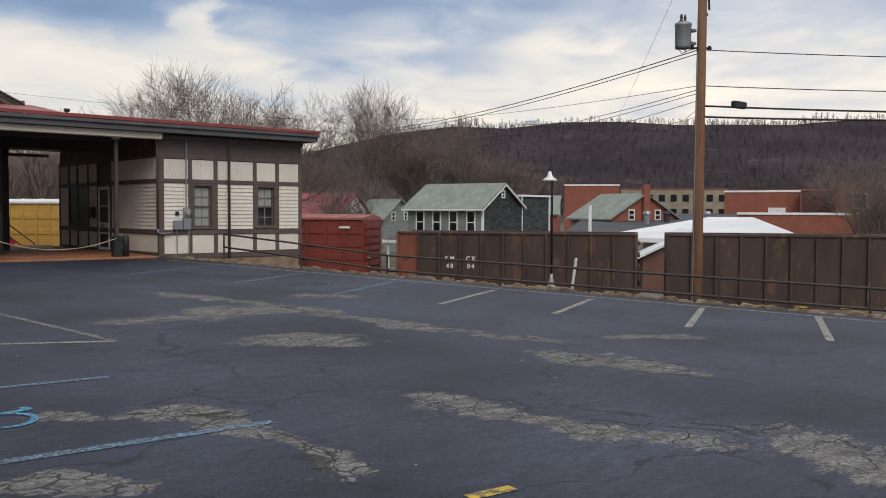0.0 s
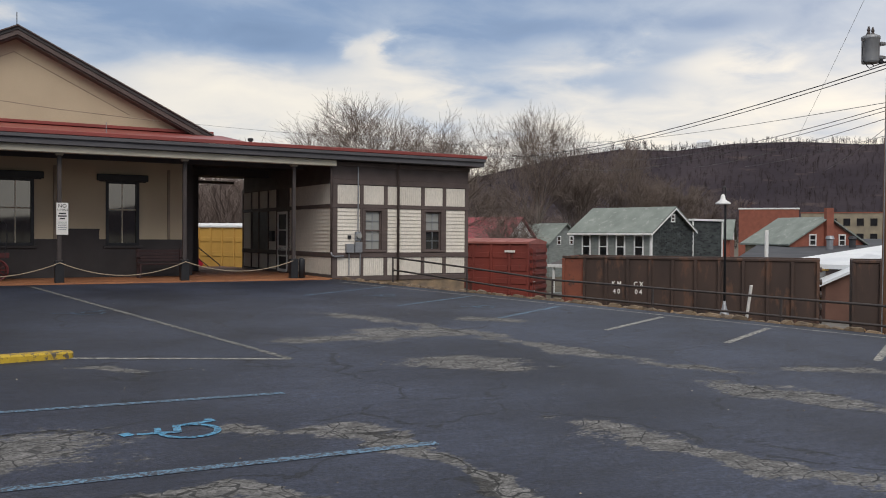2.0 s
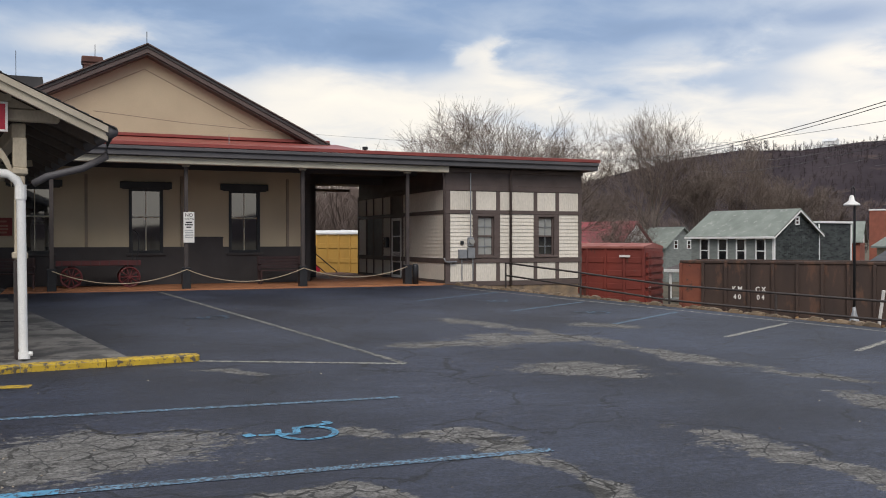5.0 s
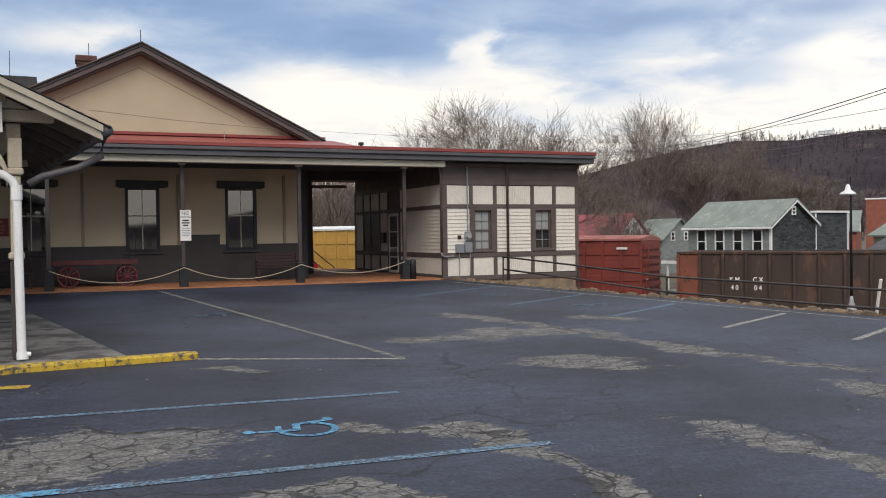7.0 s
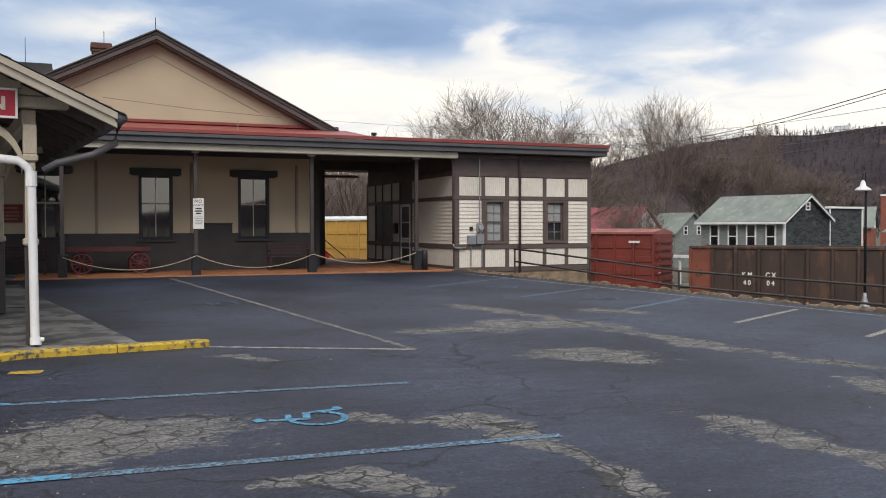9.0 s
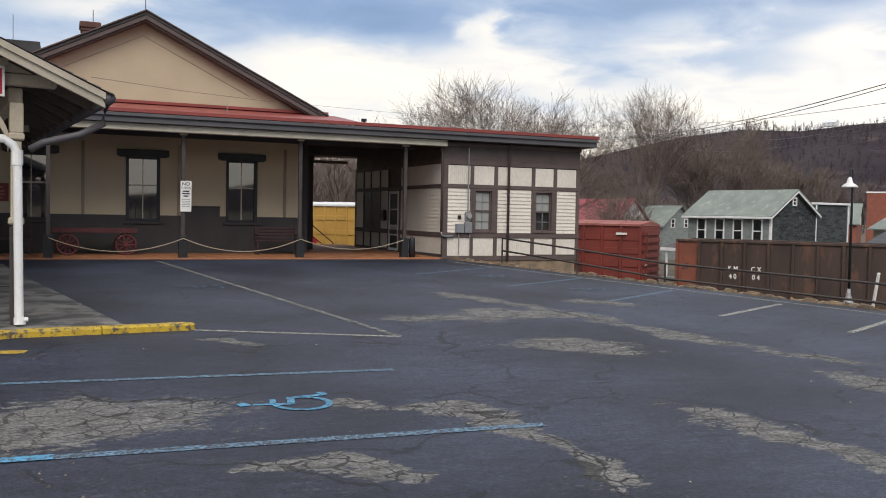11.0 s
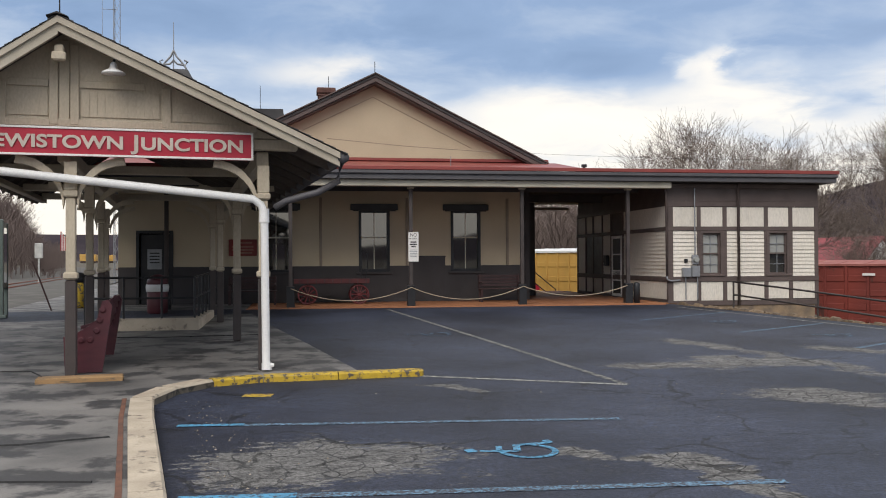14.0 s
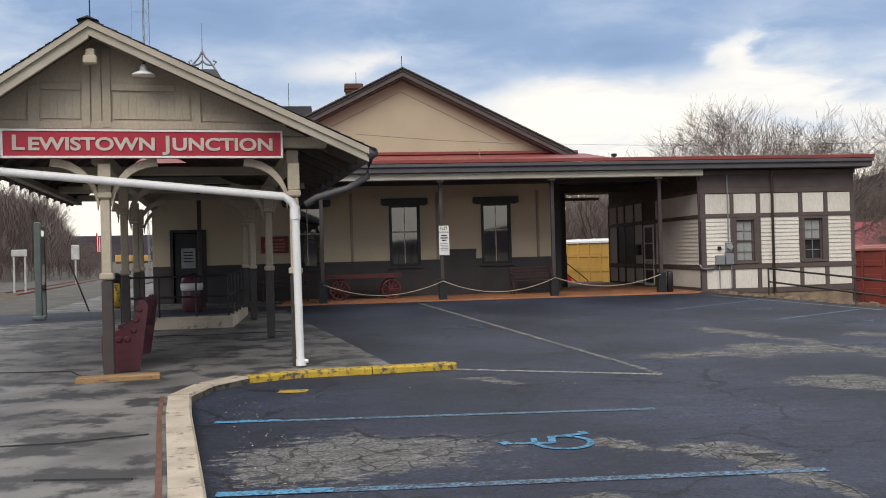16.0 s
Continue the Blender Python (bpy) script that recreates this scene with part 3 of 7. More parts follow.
def kerb_piece(p, q, w, up, down, material, parent, name="kerb_stone"):
    (xa, ya), (xb, yb) = p, q
    d = Vector((xb - xa, yb - ya, 0)).normalized()
    n = Vector((-d.y, d.x, 0)) * w
    rings = []
    for (x, y) in ((xa + d.x * 0.006, ya + d.y * 0.006), (xb - d.x * 0.006, yb - d.y * 0.006)):
        z = walk_z(y)
        b = 0.025
        nn = n.normalized() * b
        rings.append([(x, y, z - down), (x + n.x, y + n.y, z - down), (x + n.x, y + n.y, z + up), (x + nn.x, y + nn.y, z + up), (x, y, z + up - b)])
    stone = part(name, Mesh().rings(rings), material, parent)
    # dark skin on the lot side: stains plus the face's shade, in its colour
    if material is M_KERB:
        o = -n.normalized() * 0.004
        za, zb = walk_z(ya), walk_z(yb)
        part("kerb_face", Mesh().add([(xa + o.x, ya + o.y, za - down), (xb + o.x, yb + o.y, zb - down), (xb + o.x, yb + o.y, zb + up - 0.03), (xa + o.x, ya + o.y, za + up - 0.03)], [(0, 1, 2, 3)]), M_KERBFACE, stone, "kerb face darkened with dirt stains and painted shade")


kerb = thing("kerb", "low concrete kerb round the platform, partly painted yellow", "kerb", kind="structure")
for i, (p, q) in enumerate(zip(KERB, KERB[1:])):
    n = max(1, round(math.dist(p, q) / 2.4))
    for k in range(n):
        a = tuple(p[j] + (q[j] - p[j]) * k / n for j in (0, 1))
        b = tuple(p[j] + (q[j] - p[j]) * (k + 1) / n for j in (0, 1))
        kerb_piece(a, b, 0.27 if i < 7 else 0.2, 0.015, 0.4, M_KERB if i < 7 else M_YELLOW, kerb)


# painted lines
def flat_line(name, a, b, w, material, label, category="line", group="", z_of=lot_z, worn=None):
    d = Vector((b[0] - a[0], b[1] - a[1], 0)).normalized() * w / 2
    n = Vector((-d.y, d.x, 0))
    me = Mesh()
    k = max(2, int(math.dist(a, b) / 0.5))
    for i in range(k):
        p = [a[j] + (b[j] - a[j]) * i / k for j in (0, 1)]
        q = [a[j] + (b[j] - a[j]) * (i + 1) / k for j in (0, 1)]
        vs = [(p[0] - n.x, p[1] - n.y), (q[0] - n.x, q[1] - n.y), (q[0] + n.x, q[1] + n.y), (p[0] + n.x, p[1] + n.y)]
        me.add([(x, y, z_of(x, y) + 0.005) for x, y in vs], [(0, 1, 2, 3)])
    return tagged(part(name, me, material), label, category, group, "structure")


STALLS = [((11.76, 23.32), (8.47, 21.3)), ((12.44, 19.75), (9.49, 18.13)), ((13.03, 16.75), (10.24, 15.12)), ((13.7, 14.06), (10.95, 12.69)),
          ((14.25, 11.75), (11.74, 10.54)), ((14.94, 9.62), (12.33, 8.2)), ((15.58, 7.67), (12.92, 6.16)), ((16.2, 5.2), (13.5, 3.7))]
for i, (a, b) in enumerate(STALLS):
    flat_line("stall_line", a, b, 0.12, M_BLUE_LINE if i < 3 else M_WHITE_LINE, "worn blue painted parking stall line" if i < 3 else "worn white painted parking stall line", group="parking stall lines")
flat_line("edge_line", (11.3, 25.4), (16.4, 4.5), 0.10, M_WHITE_LINE, "faded white line along the stone edge")
flat_line("lane_line", (2.62, 25.99), (4.49, 11.78), 0.11, M_FADED, "faded white line running to the brick walk")
flat_line("lane_line", (1.8, 13.0), (4.49, 11.78), 0.11, M_WHITE_LINE, "faded cream line from the kerb end")
flat_line("stall_line", (-1.25, 9.9), (3.55, 9.53), 0.10, M_BLUE_LINE, "worn blue stall line beside the kerb", group="accessible stall lines")
flat_line("stall_line", (-0.9, 7.1), (3.97, 6.83), 0.12, M_BLUE_LINE, "worn blue stall line beside the kerb", group="accessible stall lines")
flat_line("stall_line", (-0.9, 7.096), (0.0, 7.05), 0.13, M_BLUE_BRIGHT, "bright blue end of a stall line", group="accessible stall lines", z_of=lambda x, y: lot_z(x, y) + 0.004)
flat_line("stall_line", (-1.25, 9.9), (-0.55, 9.85), 0.11, M_BLUE_BRIGHT, "bright blue end of a stall line", group="accessible stall lines", z_of=lambda x, y: lot_z(x, y) + 0.004)
flat_line("stall_line", (-0.6, 4.3), (4.2, 4.05), 0.12, M_BLUE_LINE, "worn blue stall line beside the kerb", group="accessible stall lines")
flat_line("yellow_dash", (-0.66, 11.74), (-0.30, 11.67), 0.22, M_YELLOW, "short yellow paint dash by the kerb")
flat_line("yellow_dash", (3.98, 4.31), (4.36, 4.27), 0.11, M_YELLOW, "short yellow paint dash on asphalt")


def access_symbol(x, y, s, turn, material):
    """The seated-in-a-wheel sign, drawn with strokes."""
    me = Mesh()
    m = Matrix.Translation((x, y, 0)) @ Matrix.Rotation(radians(turn), 4, "Z") @ Matrix.Scale(s, 4)

    def stroke(pts, w):
        for (ax, ay), (bx, by) in zip(pts, pts[1:]):
            d = Vector((bx - ax, by - ay)).normalized() * w / 2
            q = [(ax - d.x * .4 + d.y, ay - d.y * .4 - d.x), (bx + d.x * .4 + d.y, by + d.y * .4 - d.x), (bx + d.x * .4 - d.y, by + d.y * .4 + d.x), (ax - d.x * .4 - d.y, ay - d.y * .4 + d.x)]
            vs = []
            for u, v in q:
                p = m @ Vector((u, v, 0))
                vs.append((p.x, p.y, lot_z(p.x, p.y) + 0.007))
            me.add(vs, [(0, 1, 2, 3)])
    stroke([(0.30 * math.cos(radians(t)), 0.30 * math.sin(radians(t))) for t in range(100, 371, 18)], 0.075)
    stroke([(-0.02, 0.52), (-0.02, 0.12), (0.26, 0.12), (0.42, -0.28), (0.52, -0.24)], 0.085)
    stroke([(-0.02, 0.32), (0.2, 0.32)], 0.07)
    stroke([(-0.05, 0.62), (0.03, 0.66)], 0.12)
    return tagged(part("access_symbol", me, material), "blue painted wheelchair access symbol on asphalt", "pavement marking", "access symbols", "structure")


access_symbol(2.15, 8.2, 0.85, 80, M_BLUE_BRIGHT)
access_symbol(2.94, 18.77, 0.95, 80, M_BLUE_FADED)
access_symbol(10.4, 20.61, 0.8, 60, M_BLUE_LINE)
access_symbol(11.23, 17.23, 0.8, 60, M_BLUE_LINE)

for pts in ([(-3.03, 8.73), (-2.49, 8.73), (-2.07, 8.87), (-1.75, 8.95)], [(-2.32, 7.38), (-1.92, 7.32), (-1.55, 7.25)], [(-6.0, 14.2), (-4.34, 13.94), (-3.81, 13.89), (-3.3, 12.9)], [(-4.6, 19.0), (-2.6, 18.7), (-0.6, 18.9)]):
    me = Mesh()
    for a, b in zip(pts, pts[1:]):
        me.tube([(a[0], a[1], walk_z(a[1]) + 0.001), (b[0], b[1], walk_z(b[1]) + 0.001)], 0.014, 5)
    tagged(part("pavement_crack", me, M_CRACK), "dark crack across the concrete platform", "crack", "pavement cracks", "structure")
for (xa, ya), (xb, yb) in zip(KERB[1:5], KERB[2:6]):
    flat_line("joint_strip", (xa - 0.34, ya), (xb - 0.34, yb), 0.05, M_JOINTRUST, "rusty red joint between kerb and platform", "joint", z_of=lambda x, y: walk_z(y))

z = walk_z(12.95)
part("kerb_nose", Mesh().lathe(1.745, 13.07, [(0.105, z - 0.4), (0.105, z - 0.01), (0.08, z + 0.012)], 14), M_YELLOW, kerb)

# ---- station ----
YF, YW = 27.0, 30.0          # line of canopy posts and annex front; main front wall
FLOOR = 0.22


def brick_walk():
    me = Mesh().box(-1.42, 11.5, 26.56, 38.4, -0.6, FLOOR - 0.02).box(11.5, 11.9, 26.8, 38.4, -0.6, FLOOR - 0.02)
    ob = setting("brick_walk", me, M_JOINT, "orange brick paving under the station canopy", "pavement")
    # bricks of the front strip, which the camera passes nearest
    bx, by = 0.40, 0.20
    one = Mesh().box(-bx / 2 + 0.008, bx / 2 - 0.008, -by / 2 + 0.008, by / 2 - 0.008, -0.04, 0.0, 0.008).data("brick", M_BRICK)
    rest = Mesh()
    for j in range(17):
        y = 26.66 + j * by
        for i in range(-1, 46):
            x = -6.8 + i * bx + (j % 2) * bx / 2
            if x > 11.4 or x < -1.2:
                continue
            if j < 7:
                if len(ob.children) < 300:
                    b = part("brick", one, None, ob)
                    b.location = (x, y, FLOOR + 0.002 * math.sin(i * 7.3 + j * 3.1))
                    continue
            rest.box(x - bx / 2 + 0.008, x + bx / 2 - 0.008, y - by / 2 + 0.008, y + by / 2 - 0.008, FLOOR - 0.05, FLOOR)
    for j in range(14):
        for i in range(18):
            x, y = 4.4 + i * bx + (j % 2) * bx / 2, 30.2 + j * 0.6
            rest.box(x - bx / 2 + 0.008, x + bx / 2 - 0.008, y - 0.292, y + 0.292, FLOOR - 0.05, FLOOR)
    tagged(part("brick_field", rest, M_BRICK, ob), kind="stuff")
    setting("platform_floor", Mesh().box(-7.6, -1.424, 26.56, 30.0, -0.6, FLOOR - 0.01), M_CONC, "grey concrete floor before the waiting room", "pavement")
    edge = setting("brick_edge", Mesh().box(-1.42, 11.4, 26.50, 26.56, -0.3, FLOOR - 0.005), M_BRICK, "orange brick edging of the walk", "edging")
    return ob


def wall_with_openings(x0, x1, z0, z1, y0, y1, holes):
    """A wall in the x-z plane with rectangular holes through it."""
    me = Mesh()
    xs = sorted({x0, x1, *[h[0] for h in holes], *[h[1] for h in holes]})
    for a, b in zip(xs, xs[1:]):
        c = (a + b) / 2
        hs = sorted([(max(h[2], z0), min(h[3], z1)) for h in holes if h[0] < c < h[1] and h[2] < z1 and h[3] > z0])
        z = z0
        for lo, hi in hs:
            if lo > z:
                me.box(a, b, y0, y1, z, lo)
            z = hi
        if z < z1:
            me.box(a, b, y0, y1, z, z1)
    return me


WINDOWS = [(-1.15, -0.12), (2.08, 3.12), (5.20, 6.23)]
LEFT = -5.6
RIGHT = 7.75
holes = [(a, b, 1.22, 3.28) for a, b in WINDOWS] + [(-4.95, -4.0, FLOOR, 2.5)]
setting("wall_front", wall_with_openings(LEFT, RIGHT, 1.42, 4.9, YW, YW + 0.35, holes), M_TAN, "tan stucco front wall of the station", "wall")
setting("wall_front_base", wall_with_openings(LEFT, RIGHT, FLOOR - 0.3, 1.42, YW - 0.03, YW + 0.35, holes), M_GREYBASE, "dark grey painted lower wall of the station", "wall")
setting("wall_panel", Mesh().box(3.85, 5.0, YW - 0.045, YW - 0.03, FLOOR, 1.70, 0.004).box(3.85, 5.02, YW - 0.055, YW + 0.01, 1.70, 1.75, 0.01), M_GREYBASE, "dark grey raised wall panel", "wall")
# passage walls use the dark base colour at full height, not the tan
setting("wall_east", Mesh().box(RIGHT, RIGHT + 0.3, YW + 0.36, 32.0, FLOOR - 0.3, 4.9).box(RIGHT + 0.01, 9.1, 33.5, 33.8, 1.42, 3.9), M_GREYBASE, "dark side wall of the passage", "wall")
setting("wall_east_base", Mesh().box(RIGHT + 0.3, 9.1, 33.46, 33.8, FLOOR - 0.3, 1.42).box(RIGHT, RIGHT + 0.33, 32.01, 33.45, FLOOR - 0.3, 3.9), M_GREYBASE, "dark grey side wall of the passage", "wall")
setting("wall_west", Mesh().box(LEFT, LEFT + 0.3, YW + 0.36, 58, FLOOR - 0.3, 4.9), M_TAN, "tan stucco side wall along the tracks", "wall")
setting("wall_rear", Mesh().box(LEFT + 0.31, RIGHT + 0.3, 57.7, 58, FLOOR - 0.3, 4.9), M_TAN, "plain rear wall", "wall")
# added dark sheet: its colour stands for the unlit room behind the panes
setting("wall_inner", Mesh().box(LEFT + 0.31, RIGHT - 0.01, YW + 2.4, YW + 2.5, FLOOR - 0.3, 4.9), M_DARK, "dark sheet standing in for the unlit room behind the windows", "wall")

for k, x in enumerate((0.78, 3.66, 7.12)):
    tagged(part("wall_conduit", Mesh().box(x, x + 0.09, YW - 0.05, YW - 0.001, 1.42, 3.7, 0.01), M_TANTRIM), "brown vertical board on the station wall", "trim", "wall boards", "structure")


def station_window(a, b):
    w = thing("window_1" if a < 0 else "window_2" if a < 4 else "window_3", "tall sash window with dark frame and wide lintel", "window", "station windows", "structure")
    z0, z1 = 1.22, 3.28
    part("lintel", Mesh().box(a - 0.27, b + 0.27, YW - 0.10, YW + 0.05, z1, z1 + 0.21, 0.012).box(a - 0.2, b + 0.2, YW - 0.06, YW + 0.04, z1 - 0.03, z1), M_BLACK, w)
    fr = part("window_frame", Mesh().box(a, a + 0.09, YW - 0.035, YW + 0.2, z0, z1, 0.006).box(b - 0.09, b, YW - 0.035, YW + 0.2, z0, z1, 0.006)
              .box(a + 0.09, b - 0.09, YW - 0.03, YW + 0.2, z1 - 0.08, z1, 0.006).box(a + 0.09, b - 0.09, YW - 0.03, YW + 0.2, z0, z0 + 0.09, 0.006), M_BLACK, w)
    part("window_sill", Mesh().box(a - 0.08, b + 0.08, YW - 0.10, YW + 0.02, z0 - 0.08, z0, 0.01), M_GREYBASE, w)
    mid, zm = (a + b) / 2, (z0 + z1) / 2 + 0.12
    part("meeting_rail", Mesh().box(a + 0.09, b - 0.09, YW + 0.05, YW + 0.11, zm - 0.025, zm + 0.025, 0.005), M_CREAM, w)
    part("glazing_bar", Mesh().box(mid - 0.014, mid + 0.014, YW + 0.06, YW + 0.10, zm + 0.025, z1 - 0.08), M_CREAM, w)
    part("glazing_bar", Mesh().box(mid - 0.014, mid + 0.014, YW + 0.06, YW + 0.10, z0 + 0.09, zm - 0.025), M_CREAM, w)
    for xa, xb in ((a + 0.09, mid - 0.014), (mid + 0.014, b - 0.09)):
        for za, zb in ((z0 + 0.09, zm - 0.025), (zm + 0.025, z1 - 0.08)):
            part("pane", Mesh().box(xa, xb, YW + 0.075, YW + 0.085, za, zb), M_GLASS, w)
    return w


for a, b in WINDOWS:
    station_window(a, b)

# door to the waiting room under the platform shelter
door = thing("door_1", "dark door with a posted white notice", "door", kind="structure")
part("door_leaf", Mesh().box(-4.93, -4.02, YW + 0.1, YW + 0.15, FLOOR, 2.48, 0.008), M_BLACK, door)
part("notice", Mesh().box(-4.72, -4.27, YW + 0.085, YW + 0.098, 1.35, 2.0), M_GALV, door, "white paper notice")
for z in (1.55, 1.65, 1.75, 1.85):
    part("notice_bar", Mesh().box(-4.65, -4.34, YW + 0.078, YW + 0.084, z, z + 0.04), M_SIGNINK, door)
part("door_frame", Mesh().box(-5.05, -4.95, YW - 0.05, YW + 0.2, FLOOR, 2.6, 0.01).box(-4.0, -3.9, YW - 0.05, YW + 0.2, FLOOR, 2.6, 0.01).box(-4.95, -4.0, YW - 0.05, YW + 0.2, 2.5, 2.6, 0.01), M_BLACK, door)

# main roof: gable facing the lot, ridge running back
AX, AZ, EX, EZ = 2.62, 7.66, 8.10, 4.93
gable = setting("wall_gable", Mesh().slab([(2 * AX - EX + 0.35, 4.9), (EX - 0.35, 4.9), (AX, AZ - 0.12)], "y", YW + 0.002, YW + 0.35), M_TAN, "tan stucco gable of the station", "wall")
for s in (-1, 1):
    a, b = (AX - 0.05, AZ - 0.58), (AX - 0.05 + s * 3.36, 5.41)
    part("gable_line", Mesh().tube([(a[0], YW - 0.004, a[1]), (b[0], YW - 0.004, b[1])], 0.010, 6), M_TANTRIM, gable)
roof = thing("station_roof", "dark brown gabled roof with a deep boxed verge", "roof", kind="structure")
for s in (-1, 1):
    ex, d = AX + s * (EX - AX + 0.35), (EZ - AZ) / (EX - AX)
    ez = AZ + d * (EX - AX + 0.35)
    part("roof_slope", Mesh().slab([(AX, AZ), (ex, ez), (ex, ez + 0.1), (AX, AZ + 0.1)], "y", YW - 0.55, 58.4), M_SHINGLE, roof)
    part("verge_board", Mesh().slab([(AX, AZ - 0.15), (ex, ez - 0.15), (ex, ez - 0.005), (AX, AZ - 0.005)], "y", YW - 0.52, YW - 0.46), M_TRIM, roof)
    part("soffit", Mesh().slab([(AX, AZ - 0.20), (ex - s * 0.3, ez - 0.20 - d * 0.3), (ex - s * 0.3, ez - 0.16 - d * 0.3), (AX, AZ - 0.16)], "y", YW - 0.45, YW - 0.005), M_TRIM, roof)
    part("verge_cap", Mesh().slab([(AX, AZ + 0.1), (ex + s * 0.04, ez + 0.1), (ex + s * 0.04, ez + 0.14), (AX, AZ + 0.14)], "y", YW - 0.60, YW - 0.48), M_TRIM, roof)
part("lightning_rod", Mesh().rod((AX, YW - 0.3, AZ + 0.1), (AX, YW - 0.3, AZ + 0.55), 0.012), M_BLACK, roof)

chim = thing("chimney", "red brick chimney on the station roof", "chimney", at=pose(1.15, 34.0, 6.25))
part("stack", Mesh().box(-0.28, 0.28, -0.3, 0.3, -0.6, 1.55, 0.02), M_CHIM, chim)
part("cap", Mesh().box(-0.35, 0.35, -0.37, 0.37, 1.60, 1.82, 0.03).box(-0.31, 0.31, -0.33, 0.33, 1.50, 1.599, 0.02), M_CHIM, chim)
part("lightning_rod", Mesh().rod((0.1, 0, 1.8), (0.1, 0, 2.3), 0.012), M_BLACK, chim)

gw = thing("gable_cable", "thin cable slung across the station gable", "cable")
part("cable", Mesh().tube([(1.02, 29.20, 5.56), (3.65, 29.20, 5.34), (6.69, 29.20, 5.18)], 0.012, 5), M_TANTRIM, gw)
# lean-to red roof, fascia and canopy
canopy = thing("canopy_roof", "red metal canopy roof with deep grey fascia", "roof", kind="structure")
part("red_roof", Mesh().slab([(26.42, 4.36), (YW - 0.004, 4.93), (YW - 0.004, 4.86), (26.42, 4.29)], "x", -7.4, 8.9), M_RED, canopy)
part("red_roof", Mesh().slab([(26.42, 4.36), (31.5, 4.62), (31.5, 4.52), (26.42, 4.29)], "x", 8.904, 17.25), M_RED, canopy)
part("red_cap", Mesh().box(-7.4, 17.28, 26.36, 26.418, 4.29, 4.40, 0.01), M_RED, canopy)
part("red_ridge_cap", Mesh().box(-3.0, 8.6, YW - 0.18, YW - 0.006, 4.93, 5.03, 0.01), M_RED, canopy)
for x in (1.2, 4.8):
    part("vent_pin", Mesh().rod((x, 27.6, 4.5), (x, 27.6, 4.85), 0.015, 0.01, 6), M_GALV, canopy)
part("fascia", Mesh().box(-7.4, 17.22, 26.43, 26.56, 4.02, 4.29, 0.008), M_FASCIA, canopy)
part("gutter", Mesh().box(-7.4, 17.24, 26.36, 26.426, 4.17, 4.28, 0.02), M_FASCIA, canopy)
part("cream_beam", Mesh().box(-7.4, 11.66, 26.60, 26.86, 3.82, 4.015, 0.01), M_CREAM, canopy)
part("end_fascia", Mesh().box(17.1, 17.22, 26.565, 37.2, 4.02, 4.29, 0.008), M_FASCIA, canopy)
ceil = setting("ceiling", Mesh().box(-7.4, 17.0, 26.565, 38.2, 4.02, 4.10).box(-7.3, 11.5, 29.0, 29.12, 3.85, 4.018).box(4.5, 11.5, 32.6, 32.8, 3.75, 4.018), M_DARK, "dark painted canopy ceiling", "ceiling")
part("rear_beam", Mesh().box(7.0, 11.74, 37.6, 37.8, 3.74, 3.86, 0.01), M_TANTRIM, canopy)
part("rear_roof", Mesh().box(8.2, 17.0, 31.51, 38.2, 4.3, 4.52), M_RED, canopy)

for x in (-3.7, -0.15, 3.45, 6.92, 10.36):
    p = thing("canopy_post", "slim dark steel canopy post with a wider base", "post", "canopy posts", at=pose(x, YF, FLOOR))
    part("shaft", Mesh().box(-0.055, 0.055, -0.055, 0.055, 0.5, 3.64, 0.01), M_POSTDARK, p)
    part("base", Mesh().box(-0.12, 0.12, -0.12, 0.12, -0.12, 0.62, 0.015), M_BLACK, p)
    part("bracket", Mesh().box(-0.10, 0.10, -0.10, 0.08, 3.55, 3.66, 0.015), M_CREAM, p)
for x in (9.3, 9.6):
    p = thing("canopy_post", "slim black rear canopy post", "post", "rear canopy posts", at=pose(x, 36.0 + (x - 9.3), FLOOR))
    part("shaft", Mesh().box(-0.06, 0.06, -0.06, 0.06, 0, 3.8, 0.01), M_BLACK, p)
brick_walk()

# annex, half-timbered
AX0, AX1 = 11.71, 16.86
annex = thing("annex", "half-timbered annex with white siding panels and brown boards", "building", kind="structure")
WIN_A = [(12.86, 13.46), (15.16, 15.77)]
core = wall_with_openings(AX0 + 0.05, AX1 - 0.02, 0.0, 4.01, YF, YF + 0.25, [(a, b, 1.08, 2.44) for a, b in WIN_A])
core.box(AX0 + 0.05, AX0 + 0.3, YF + 0.26, 36.4, 0.0, 4.01).box(AX1 - 0.27, AX1 - 0.02, YF + 0.26, 36.4, -1.0, 4.01).box(AX0 + 0.31, AX1 - 0.28, 36.15, 36.4, 0, 4.01)
part("wall", core, M_TRIM, annex)
part("foundation", Mesh().box(AX0 + 0.1, AX1 - 0.1, YF - 0.02, YF + 0.3, -1.6, 0.16, 0.02), M_STONE, annex, "grey rubble stone foundation")


def beadboard(x0, x1, z0, z1, y):
    me = Mesh()
    n = max(3, round((x1 - x0) / 0.075))
    w = (x1 - x0) / n
    for i in range(n):
        me.box(x0 + i * w + 0.0015, x0 + (i + 1) * w - 0.0015, y - 0.022, y - 0.001, z0, z1, 0.004)
    return me


def lapped(x0, x1, z0, z1, y):
    me = Mesh()
    n = max(2, round((z1 - z0) / 0.118))
    h = (z1 - z0) / n
    for i in range(n):
        z = z0 + i * h
        me.slab([(y - 0.001, z), (y - 0.034, z), (y - 0.030, z + 0.01), (y - 0.008, z + h), (y - 0.001, z + h)], "x", x0, x1)
    return me


